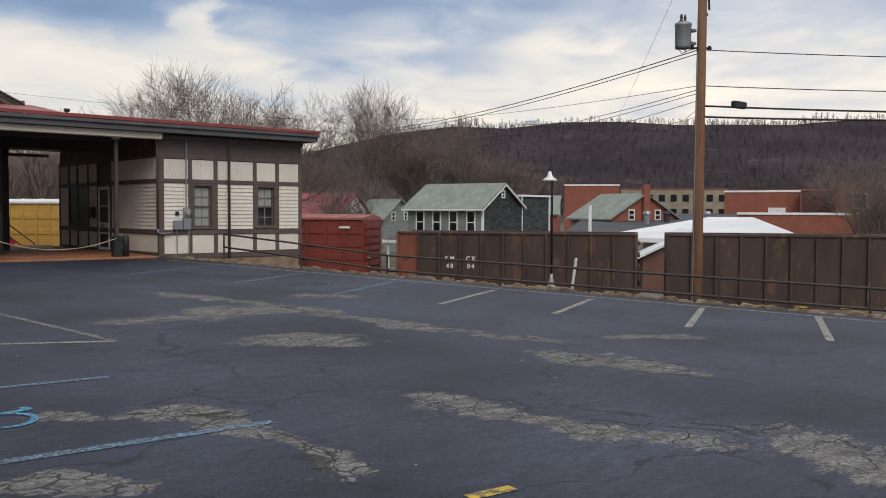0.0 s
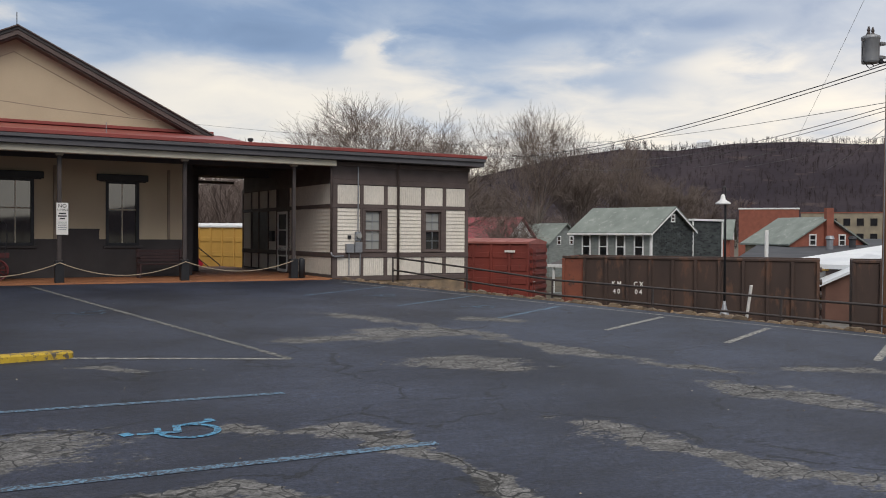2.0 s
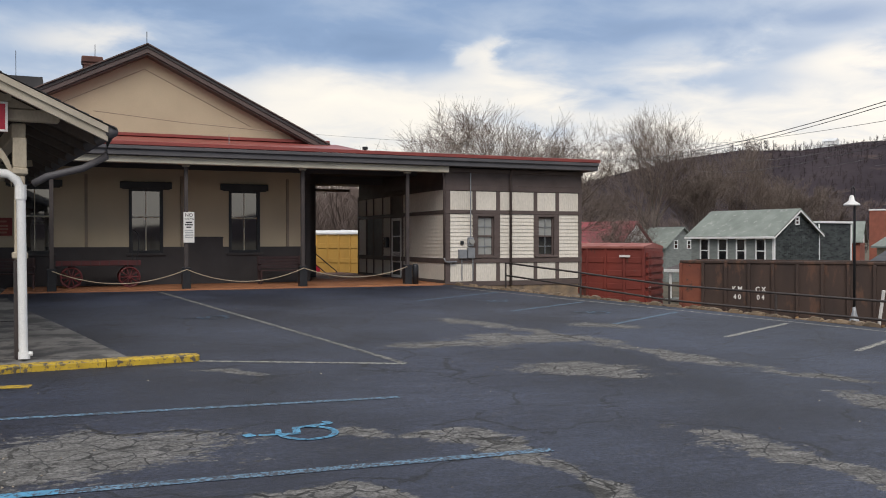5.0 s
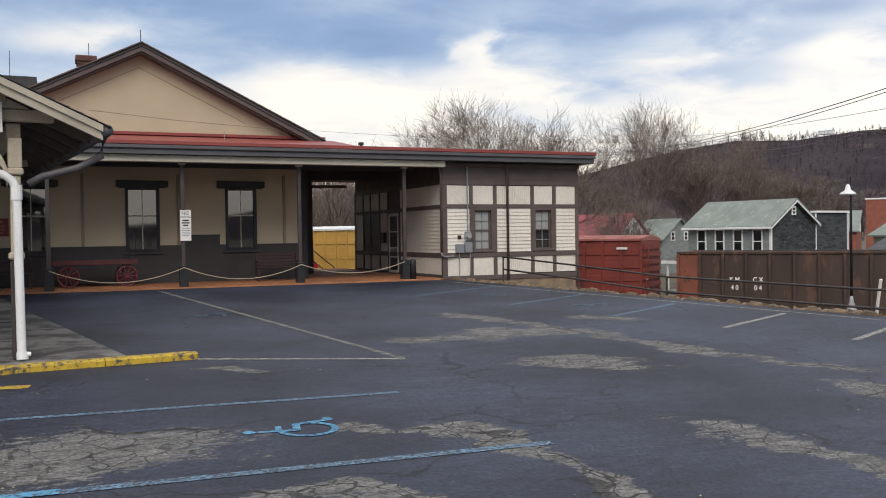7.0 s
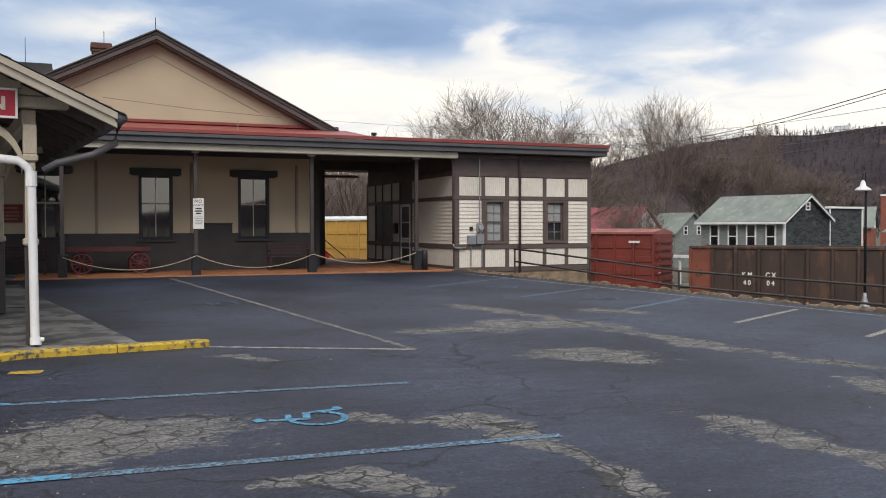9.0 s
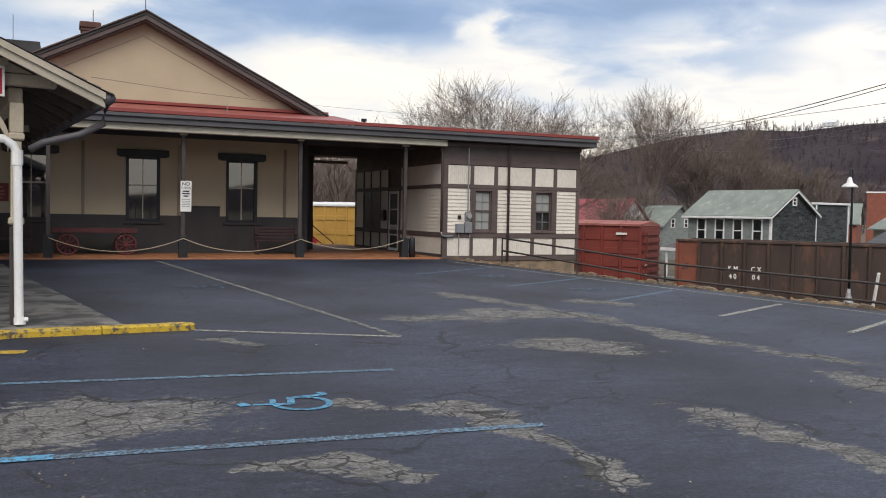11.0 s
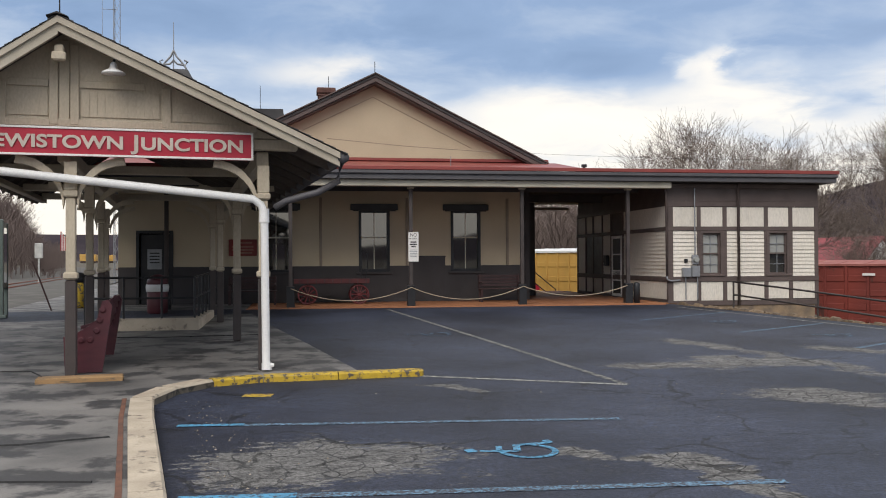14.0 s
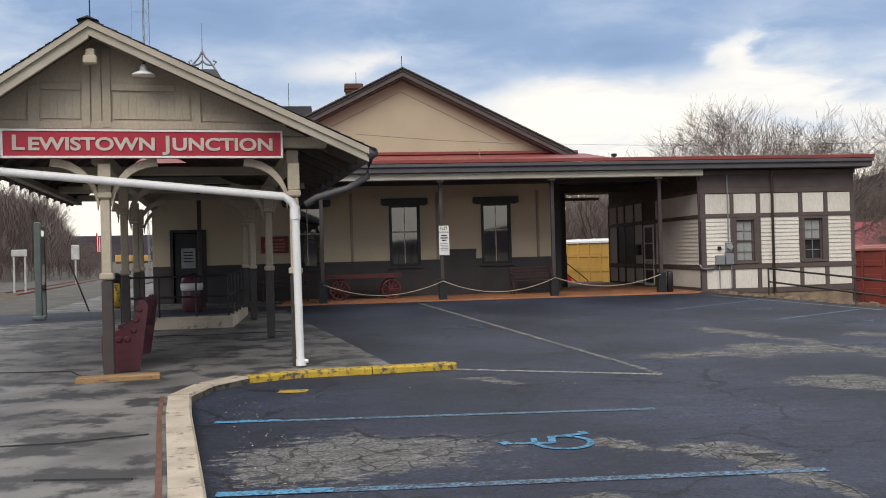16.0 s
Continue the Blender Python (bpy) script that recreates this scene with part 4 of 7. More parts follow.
COLS = [(11.86, 12.67), (12.80, 13.55), (13.69, 14.98), (15.12, 15.84), (15.98, 16.75)]
for a, b in COLS:
    part("panel", beadboard(a, b, 2.63, 3.25, YF), M_SIDING, annex)
    part("panel", beadboard(a, b, 0.26 if a < 15 else 0.30, 0.86, YF), M_SIDING, annex)
for a, b in ((11.86, 12.67), (13.69, 14.98), (15.98, 16.75)):
    part("siding_panel", lapped(a, b, 1.03, 2.50, YF), M_SIDING, annex)
part("panel", beadboard(13.62, 13.685, 1.03, 2.50, YF), M_TRIM, annex)
for x0, x1 in ((AX0 - 0.03, 11.855), (12.675, 12.795), (13.555, 13.685), (14.985, 15.115), (15.845, 15.975), (16.755, AX1 + 0.02)):
    part("stud", Mesh().box(x0, x1, YF - 0.045, YF - 0.001, 0.14, 3.27, 0.006), M_TRIM, annex)
for z0, z1, d in ((2.505, 2.625, 0.052), (0.865, 1.02, 0.060), (0.10, 0.25, 0.052), (3.27, 3.44, 0.052)):
    part("rail", Mesh().box(AX0 - 0.05, AX1 + 0.03, YF - d, YF - 0.001, z0, z1, 0.006), M_TRIM, annex)
part("frieze", Mesh().box(AX0 - 0.04, AX1 + 0.02, YF - 0.03, YF - 0.001, 3.445, 4.0).box(AX0 - 0.05, AX1 + 0.05, YF - 0.10, YF - 0.031, 3.86, 4.0, 0.01), M_TRIM, annex)
# side of the annex towards the passage
XS = AX0 + 0.05


def side_panel(y0, y1, z0, z1, lap):
    src = lapped(y0, y1, z0, z1, 0.0) if lap else beadboard(y0, y1, z0, z1, 0.0)
    src.v = [(XS + y, x, z) for x, y, z in src.v]
    return src


SIDE = [(27.2, 31.0, True), (32.35, 33.2, False), (33.3, 34.3, False), (34.4, 35.2, False), (35.3, 36.3, False)]
for a, b, lap in SIDE:
    part("panel", side_panel(a, b, 2.63, 3.3, False), M_SIDING, annex)
    part("panel", side_panel(a, b, 0.30, 0.86, False), M_SIDING, annex)
    if a < 32 or a > 35:
        part("siding_panel", side_panel(a, b, 1.03, 2.50, True), M_SIDING, annex)
part("siding_panel", side_panel(32.35, 33.2, 1.03, 2.50, True), M_SIDING, annex)
for z0, z1 in ((2.505, 2.625), (0.865, 1.02), (0.14, 0.29), (3.31, 3.45)):
    part("rail", Mesh().box(XS - 0.055, XS - 0.001, YF + 0.02, 36.4, z0, z1, 0.006), M_TRIM, annex)
for y in (27.06, 31.03, 32.25, 33.22, 34.32, 35.22, 36.3):
    part("stud", Mesh().box(XS - 0.05, XS - 0.001, y, y + 0.09, 0.14, 3.3, 0.006), M_TRIM, annex)
win = part("side_window", Mesh().box(XS - 0.03, XS - 0.002, 33.35, 35.1, 0.95, 2.48), M_BLACK, annex, "dark window of the annex passage side")

sd = thing("screen_door", "white-framed screen door with a scrolled lower grille", "door", kind="structure")
part("door_leaf", Mesh().box(XS - 0.03, XS - 0.004, 31.15, 32.2, 0.24, 2.46), M_BLACK, sd)
fr = Mesh()
for y in (31.17, 32.1):
    fr.box(XS - 0.06, XS - 0.031, y, y + 0.09, 0.24, 2.46, 0.005)
for z in (0.24, 0.8, 1.15, 1.75, 2.36):
    fr.box(XS - 0.058, XS - 0.031, 31.26, 32.1, z, z + (0.1 if z in (0.24, 2.36) else 0.05), 0.005)
for k in range(7):
    fr.box(XS - 0.05, XS - 0.035, 31.32 + k * 0.115, 31.335 + k * 0.115, 0.86, 1.15)
part("door_frame", fr, M_SIGNWHITE, sd)
part("mailbox", Mesh().box(XS - 0.16, XS - 0.03, 32.5, 32.8, 1.35, 1.75, 0.02), M_BLACK, annex)

for i, (a, b) in enumerate(WIN_A):
    w = thing(f"window_{i + 4}", "white sash window with drawn blind" if i == 0 else "sash window with a box unit behind the lower pane", "window", "annex windows", "structure")
    z0, z1 = 1.10, 2.42
    part("casing", Mesh().box(a - 0.11, a - 0.001, YF - 0.06, YF + 0.1, z0 - 0.06, z1 + 0.08, 0.006).box(b + 0.001, b + 0.11, YF - 0.06, YF + 0.1, z0 - 0.06, z1 + 0.08, 0.006).box(a, b, YF - 0.06, YF + 0.1, z1, z1 + 0.08, 0.006), M_TRIM, w)
    part("window_sill", Mesh().box(a - 0.14, b + 0.14, YF - 0.09, YF + 0.05, z0 - 0.07, z0, 0.01), M_TRIM, w)
    part("window_frame", Mesh().box(a, a + 0.045, YF + 0.02, YF + 0.1, z0, z1).box(b - 0.045, b, YF + 0.02, YF + 0.1, z0, z1).box(a + 0.045, b - 0.045, YF + 0.02, YF + 0.1, z1 - 0.045, z1).box(a + 0.045, b - 0.045, YF + 0.02, YF + 0.1, z0, z0 + 0.05).box(a + 0.045, b - 0.045, YF + 0.02, YF + 0.1, 1.74, 1.79), M_TRIM, w)
    m = (a + b) / 2
    part("glazing_bar", Mesh().box(m - 0.011, m + 0.011, YF + 0.04, YF + 0.07, z0 + 0.05, z1 - 0.045), M_GALV, w)
    for z in (1.42, 2.08):
        part("glazing_bar", Mesh().box(a + 0.046, b - 0.046, YF + 0.042, YF + 0.068, z - 0.011, z + 0.011), M_GALV, w)
    part("pane", Mesh().box(a + 0.046, b - 0.046, YF + 0.075, YF + 0.085, 1.79, z1 - 0.046), M_GLASSLT, w)
    part("pane", Mesh().box(a + 0.046, b - 0.046, YF + 0.075, YF + 0.085, z0 + 0.05, 1.74), M_GLASSLT if i == 0 else M_GLASS, w)

ds = thing("downspout", "brown downspout on the annex front", "downspout", at=pose(14.06, YF - 0.1, 0.1))
part("pipe", Mesh().tube([(0, 0, 0), (0, 0, 3.8), (0, -0.18, 4.0), (0, -0.42, 4.05)], 0.045, 10), M_TRIM, ds, smooth=True)
part("elbow", Mesh().tube([(0, -0.42, 4.05), (0, -0.47, 4.25), (-0.1, -0.47, 4.33)], 0.04, 8), M_GALV, ds, smooth=True)
ds = thing("downspout", "dark downspout at the canopy's end beside the annex", "downspout", at=pose(11.60, YF - 0.12, 0.9))
part("pipe", Mesh().tube([(0, 0, 0.15), (0, 0, 2.75), (-0.12, -0.1, 3.0)], 0.035, 10), M_TRIM, ds, smooth=True)
part("elbow", Mesh().tube([(0, 0, 0.15), (0.02, 0, 0.05), (0.12, 0.0, 0.0), (0.45, 0.0, 0.02)], 0.03, 8), M_GALV, ds, smooth=True)

meter = thing("electric_meter", "grey electric meter and service boxes on the annex wall", "electric meter", at=pose(12.35, YF - 0.03, 0.3))
part("box", Mesh().box(-0.22, 0.06, -0.14, 0, 0.72, 1.02, 0.015), M_GALV, meter)
part("box", Mesh().box(0.10, 0.36, -0.12, 0, 0.72, 1.08, 0.015), M_GALV, meter)
part("meter_base", Mesh().box(0.12, 0.32, -0.1, 0, 1.12, 1.42, 0.015), M_GALV, meter)
part("dial", Mesh().tube([(0.22, -0.1, 1.28), (0.22, -0.2, 1.28)], 0.085, 14), M_GLASSLT, meter)
part("conduit", Mesh().tube([(0.22, -0.06, 1.42), (0.22, -0.06, 3.55)], 0.022, 8), M_GALV, meter)
part("conduit", Mesh().tube([(-0.1, -0.06, 0.0), (-0.1, -0.06, 0.72)], 0.02, 8), M_GALV, meter)
part("conduit", Mesh().tube([(0.30, -0.06, 0.0), (0.30, -0.06, 0.72)], 0.02, 8), M_GALV, meter)
part("outlet", Mesh().box(-0.13, -0.02, -0.06, 0, 1.18, 1.30, 0.01), M_BLACK, meter)
vent = thing("roof_vent", "small vent pipe on the annex roof", "vent", at=pose(9.6, 29.0, 4.6))
part("pipe", Mesh().rod((0, 0, -0.2), (0, 0, 0.12), 0.05).box(-0.08, 0.08, -0.06, 0.06, 0.1, 0.2, 0.01), M_BLACK, vent)

# ---- platform shelter with the station sign ----
SH = pose(-0.47, 13.46, 0, rz=7.0)
AXL, AZL, RXL, RZL = -2.73, 4.83, 1.06, 3.12     # ridge and eave in the shelter's own axes
LEN = 12.6
FALL = {1: (RZL - AZL) / (RXL - AXL), -1: 0.717}  # the roof falls more steeply towards the tracks
EAVE = {1: (RXL, RZL), -1: (-4.95, AZL - 0.717 * 2.22)}
shelter = thing("platform_shelter", "old wooden platform shelter with tan gable and dark shingle roof", "shelter", at=SH)
for s in (-1, 1):
    ex, ez = EAVE[s]
    rf = part("roof_slope", Mesh().slab([(AXL, AZL), (ex, ez), (ex, ez + 0.045), (AXL, AZL + 0.045)], "y", -0.60, LEN), M_UNDER, shelter, "dark boarded roof deck")
    courses = Mesh()
    n = 22
    run = abs(ex - AXL) + 0.06
    fall = -abs(FALL[s])
    for i in range(n):
        xa, xb = AXL + s * run * i / n, AXL + s * run * (i + 1.15) / n
        za, zb = AZL + fall * run * i / n + 0.05, AZL + fall * run * (i + 1.15) / n + 0.065
        y = -0.66
        while y < LEN:
            w = 0.62 if y < 4 else 2.4
            courses.add([(xa, y + 0.006, za), (xb, y + 0.006, zb), (xb, y + w - 0.006, zb), (xa, y + w - 0.006, za), (xb, y + 0.006, zb - 0.02), (xb, y + w - 0.006, zb - 0.02)],
                        [(0, 1, 2, 3), (1, 4, 5, 2), (0, 4, 1), (3, 2, 5)])
            y += w
    tagged(part("shingles", courses, M_SHINGLE, rf), kind="stuff")
    e2 = ex - s * 0.02
    deep = 0.16 if s > 0 else 0.20
    part("verge_board", Mesh().slab([(AXL, AZL - deep), (e2, ez - deep), (e2, ez - 0.004), (AXL, AZL - 0.004)], "y", -0.60, -0.53), M_VERGE, shelter)
    part("verge_mould", Mesh().slab([(AXL, AZL - 0.05), (e2, ez - 0.05), (e2, ez + 0.04), (AXL, AZL + 0.04)], "y", -0.64, -0.603), M_VERGE, shelter)
    for k in range(13):
        y = 0.35 + k * 0.98
        part("rafter", Mesh().slab([(AXL + s * 0.05, AZL - 0.15), (ex - s * 0.02, ez - 0.13), (ex - s * 0.02, ez - 0.005), (AXL + s * 0.05, AZL - 0.01)], "y", y, y + 0.07), M_UNDER, shelter)
    if s > 0:
        for k in range(9):
            x = 0.15 + k * 0.1
            z = AZL + fall * (x - AXL)
            part("rafter_tail", Mesh().tube([(x, -0.5 + 0.02 * k, z - 0.03), (x + 0.05, -0.5 + 0.02 * k, z - 0.09)], 0.04, 6), M_CANOPY, shelter)
# boarded gable with framed panels
part("gable_wall", Mesh().slab([(-4.62, 3.40), (0.2, 3.40), (AXL, 4.76)], "y", -0.05, 0.02), M_CANOPY, shelter, "tan painted gable boarding")


def gable_top(x):
    return AZL - 0.10 - (abs(FALL[1]) if x > AXL else FALL[-1]) * abs(x - AXL)


for x0, x1, d in ((-2.90, -2.79, 0.09), (-2.775, -2.645, 0.075), (-2.63, -2.52, 0.09), (-3.60, -3.45, 0.085), (-1.42, -1.30, 0.085)):
    part("gable_stile", Mesh().box(x0, x1, -d, -0.051, 3.50, min(gable_top(x0), gable_top(x1)) - 0.02, 0.006), M_CANOPY, shelter)
for x0, x1, z0, z1 in ((-4.35, -0.1, 3.475, 3.58), (-3.43, -2.91, 4.02, 4.12), (-2.51, -1.65, 4.02, 4.12)):
    part("gable_rail", Mesh().box(x0, x1, -0.082, -0.051, z0, z1, 0.006), M_CANOPY, shelter)
for x0, x1, z0, z1, n in ((-3.42, -2.92, 3.62, 3.98, 5), (-2.49, -1.45, 3.62, 3.98, 10), (-4.02, -3.63, 3.60, 3.76, 3), (-1.27, -0.6, 3.60, 3.72, 5)):
    pn = part("gable_panel", Mesh().box(x0, x1, -0.060, -0.051, z0, z1), M_CANOPY, shelter)
    w = (x1 - x0) / n
    for k in range(n):
        part("board", Mesh().box(x0 + k * w + 0.0015, x0 + (k + 1) * w - 0.0015, -0.068, -0.061, z0, z1, 0.002), M_CANOPY, pn)
part("finial_drop", Mesh().box(AXL - 0.06, AXL + 0.06, -0.50, -0.06, 4.38, 4.52, 0.02).box(AXL - 0.09, AXL + 0.09, -0.53, -0.42, 4.30, 4.42, 0.02), M_CANOPY, shelter)
part("lightning_rod", Mesh().rod((AXL, -0.4, AZL), (AXL, -0.4, AZL + 0.75), 0.012, 0.006, 6), M_BLACK, shelter)
part("ridge_cap", Mesh().slab([(AXL - 0.14, AZL + 0.025), (AXL, AZL + 0.085), (AXL + 0.14, AZL + 0.025), (AXL, AZL + 0.06)], "y", -0.68, LEN), M_SHINGLE, shelter)
# beams
for x in (AXL, 0.0):
    part("plate_beam", Mesh().box(x - 0.09, x + 0.09, 0.10, LEN, 3.0, 3.22, 0.015), M_CANOPY, shelter)
for y in (0.0, 4.35, 8.85, 11.75):
    part("cross_beam", Mesh().box(-4.6, 0.5, y - 0.08, y + 0.08, 3.23, 3.39, 0.015), M_CANOPY, shelter)
part("left_eave_beam", Mesh().box(-4.75, -4.6, 0.3, LEN, 3.18, 3.30, 0.01), M_CANOPY, shelter)


def shelter_post(x, y, front):
    z0 = walk_z(13.46 + y) - walk_z(13.46)
    sh = part("post", Mesh().box(x - 0.075, x + 0.075, y - 0.075, y + 0.075, z0, 1.35, 0.02), M_POSTDARK, shelter, "dark brown lower post")
    up = part("post_top", Mesh().box(x - 0.065, x + 0.065, y - 0.065, y + 0.065, 1.351, 2.5, 0.02).box(x - 0.1, x + 0.1, y - 0.1, y + 0.1, 2.5, 2.60, 0.02).box(x - 0.085, x + 0.085, y - 0.085, y + 0.085, 2.6, 3.0, 0.01).box(x - 0.095, x + 0.095, y - 0.095, y + 0.095, 1.36, 1.46, 0.02), M_CANOPY, shelter, "tan painted upper post with a capital")
    for s in (-1, 1):
        arc = [(x + s * (0.08 + 0.62 * (1 - math.cos(t))), 2.45 + 0.62 * math.sin(t)) for t in [k * math.pi / 16 for k in range(9)]]
        out = [(u + s * 0.02, v - 0.11) for u, v in arc]
        arm = Mesh().rings([[(a[0], y - 0.05, a[1]), (a[0], y + 0.05, a[1]), (c[0], y + 0.05, c[1]), (c[0], y - 0.05, c[1])] for a, c in zip(arc, out)])
        if not (front and x > -0.5 and s > 0):
            part("brace", arm, M_CANOPY, up)


for y in (0.0, 4.35, 8.85, 11.75):
    for x in (-2.63 - 0.035 * y, -0.028 * y):
        shelter_post(x, y, y == 0)
# eave gutter and pipes
part("gutter", Mesh().tube([(RXL + 0.03, -0.62, RZL - 0.03), (RXL + 0.03, LEN, RZL - 0.08)], 0.085, 10), M_FASCIA, shelter, "dark half-round gutter", smooth=True)
part("leader", Mesh().tube([(RXL + 0.02, -0.45, RZL - 0.1), (RXL - 0.02, -0.44, RZL - 0.36), (RXL - 0.3, -0.36, RZL - 0.52), (0.32, -0.2, 2.48), (0.16, -0.12, 2.38)], 0.05, 10), M_FASCIA, shelter, "dark downpipe from the gutter", smooth=True)
pipe = part("rain_pipe", Mesh().tube([(-5.9, -0.16, 3.06), (-4.0, -0.18, 2.88), (-0.16, -0.18, 2.50), (-0.05, -0.18, 2.42), (0.0, -0.18, 2.30), (0.02, -0.18, 0.16), (0.03, -0.2, 0.04)], 0.058, 12), M_WHITE, shelter, "white plastic rain pipe", smooth=True)
part("coupling", Mesh().tube([(0.0, -0.18, 2.36), (0.0, -0.18, 2.16)], 0.072, 12), M_WHITE, pipe)
part("foot", Mesh().tube([(0.03, -0.18, 0.12), (0.03, -0.19, 0.02)], 0.075, 12).rod((0.03, -0.2, 0.09), (0.13, -0.22, 0.09), 0.03), M_WHITE, pipe)
lm = thing("gable_lamp", "white enamel dome lamp on the shelter gable", "lamp", at=SH)
part("shade", Mesh().lathe(-2.05, -0.38, [(0.025, 4.34), (0.045, 4.31), (0.055, 4.25), (0.15, 4.20), (0.16, 4.175)], 18), M_WHITE, lm, smooth=True)
part("arm", Mesh().tube([(-2.05, -0.06, 4.22), (-2.05, -0.2, 4.42), (-2.05, -0.38, 4.34)], 0.014, 6), M_BLACK, lm)

sign = thing("station_sign", "red board with white letters naming the junction", "sign", at=SH)
SX0, SX1, SZ0, SZ1 = -3.93, -0.155, 3.055, 3.455
part("board", Mesh().box(SX0, SX1, -0.20, -0.12, SZ0, SZ1, 0.01), M_SIGNRED, sign)
part("border", Mesh().box(SX0, SX1, -0.215, -0.201, SZ1 - 0.03, SZ1, 0.003).box(SX0, SX1, -0.215, -0.201, SZ0, SZ0 + 0.03, 0.003).box(SX0, SX0 + 0.03, -0.215, -0.201, SZ0 + 0.031, SZ1 - 0.031, 0.003).box(SX1 - 0.03, SX1, -0.215, -0.201, SZ0 + 0.031, SZ1 - 0.031, 0.003), M_SIGNWHITE, sign, "white border")


def small_caps(words, x, z, big, small, y, material, parent, wide):
    """First letters tall, the rest lower, set one after another."""
    for word in words.split():
        for i, (txt, size) in enumerate(((word[0], big), (word[1:], small))):
            ob = writing("lettering", txt, size, material, parent, Matrix.Translation((x, y, z + (0 if i == 0 else -(big - small) * 0.34))) @ FACE_CAM, 0.004, wide, "LEFT", 0.007)
            x = max(v.co.x for v in ob.data.vertices) + 0.03
        x += 0.10
    return x


small_caps("LEWISTOWN JUNCTION", SX0 + 0.13, 3.255, 0.285, 0.245, -0.214, mat("sign_letters", (0.56, 0.49, 0.43), (0.48, 0.42, 0.37), 6, 0.6, 0.03), sign, 1.24)

# timber on the ground, bench, bins, ramp
tb = thing("timber", "weathered yellow timber lying on the platform", "timber", at=pose(-2.88, 12.78, walk_z(12.8), rz=8))
part("beam", Mesh().box(-0.55, 0.55, -0.13, 0.13, -0.02, 0.07, 0.015), mat("weathered_timber", (0.34, 0.21, 0.10), (0.26, 0.16, 0.08), 3, 0.8, 0.3, c3=(0.16, 0.12, 0.08), wear=0.58, stretch=(0.5, 4, 4)), tb)


def big_bench():
    b = thing("platform_bench", "heavy maroon painted wooden bench with bolted ends", "bench", at=SH @ pose(-2.78, 0.42, 0.01))
    prof = [(0.02, 0), (0.52, 0), (0.56, 0.25), (0.66, 0.95), (0.60, 1.04), (0.52, 1.02), (0.44, 0.72), (0.16, 0.56), (0.0, 0.52)]
    for y in (0.0, 2.3):
        e = part("end_panel", Mesh().slab(prof, "y", y, y + 0.09), M_MAROON, b)
        if y == 0:
            for x, z in ((0.08, 0.47), (0.24, 0.47), (0.36, 0.47), (0.45, 0.60), (0.49, 0.75), (0.53, 0.90)):
                part("bolt", Mesh().lathe(x, 0, [(0.045, 0), (0.05, 0.01), (0.03, 0.028)], 10), M_MAROON, e).matrix_local = Matrix.Translation((x, 0, z)) @ Matrix.Rotation(radians(90), 4, "X") @ Matrix.Translation((-x, 0, 0))
    for k in range(4):
        part("seat_slat", Mesh().box(0.02 + k * 0.11, 0.12 + k * 0.11, 0.09, 2.3, 0.44, 0.475, 0.01), M_MAROON, b)
    for k in range(5):
        x, z = 0.47 + k * 0.03, 0.52 + k * 0.105
        part("back_slat", Mesh().box(x, x + 0.035, 0.09, 2.3, z, z + 0.095, 0.008), M_MAROON, b)
    return b


big_bench()


def bin_can(x, y, colour, label, bag):
    t = thing("litter_bin", label, "bin", at=pose(x, y, walk_z(y)))
    part("barrel", Mesh().lathe(0, 0, [(0.25, 0), (0.28, 0.05), (0.28, 0.74), (0.26, 0.76)], 18), colour, t, smooth=True)
    if bag:
        part("liner", Mesh().lathe(0, 0, [(0.30, 0.60), (0.315, 0.72), (0.30, 0.80), (0.27, 0.79)], 14), M_WHITE, t, "white plastic liner", smooth=True)
    part("dome", Mesh().lathe(0, 0, [(0.29, 0.77), (0.28, 0.9), (0.2, 1.02), (0.08, 1.07), (0.01, 1.08)], 18), M_BLACK if not bag else M_MAROON, t, smooth=True)


bin_can(-3.75, 25.6, M_MAROON, "maroon litter bin with a white liner", True)
bin_can(-6.5, 28.6, M_YELLOW, "yellow recycling bin with a black lid", False)

ramp = thing("ramp_wall", "low concrete ramp wall", "wall", at=pose(-3.0, 20.4, walk_z(20.4)))
part("front", Mesh().box(-0.95, 0.9, -0.1, 0.1, -0.05, 0.26, 0.02), M_KERB, ramp)
part("flank", Mesh().box(0.70, 0.9, 0.11, 3.6, -0.05, 0.24, 0.02), M_KERB, ramp)
rail = thing("ramp_railing", "black pipe handrail on the ramp wall", "railing", at=pose(-3.0, 20.4, walk_z(20.4) + 0.2))
for z in (0.5, 0.95):
    part("rail", Mesh().tube([(-1.5, 0, z), (0.8, 0, z), (0.8, 3.4, z + 0.05)], 0.024, 8), M_BLACK, rail)
for x, y in ((-1.5, 0), (-0.7, 0), (0.1, 0), (0.8, 0), (0.8, 0.9), (0.8, 1.7), (0.8, 2.5), (0.8, 3.4)):
    part("post", Mesh().rod((x, y, -0.2 if x < -1 else 0.0), (x, y, 0.96), 0.024, None, 8), M_BLACK, rail)

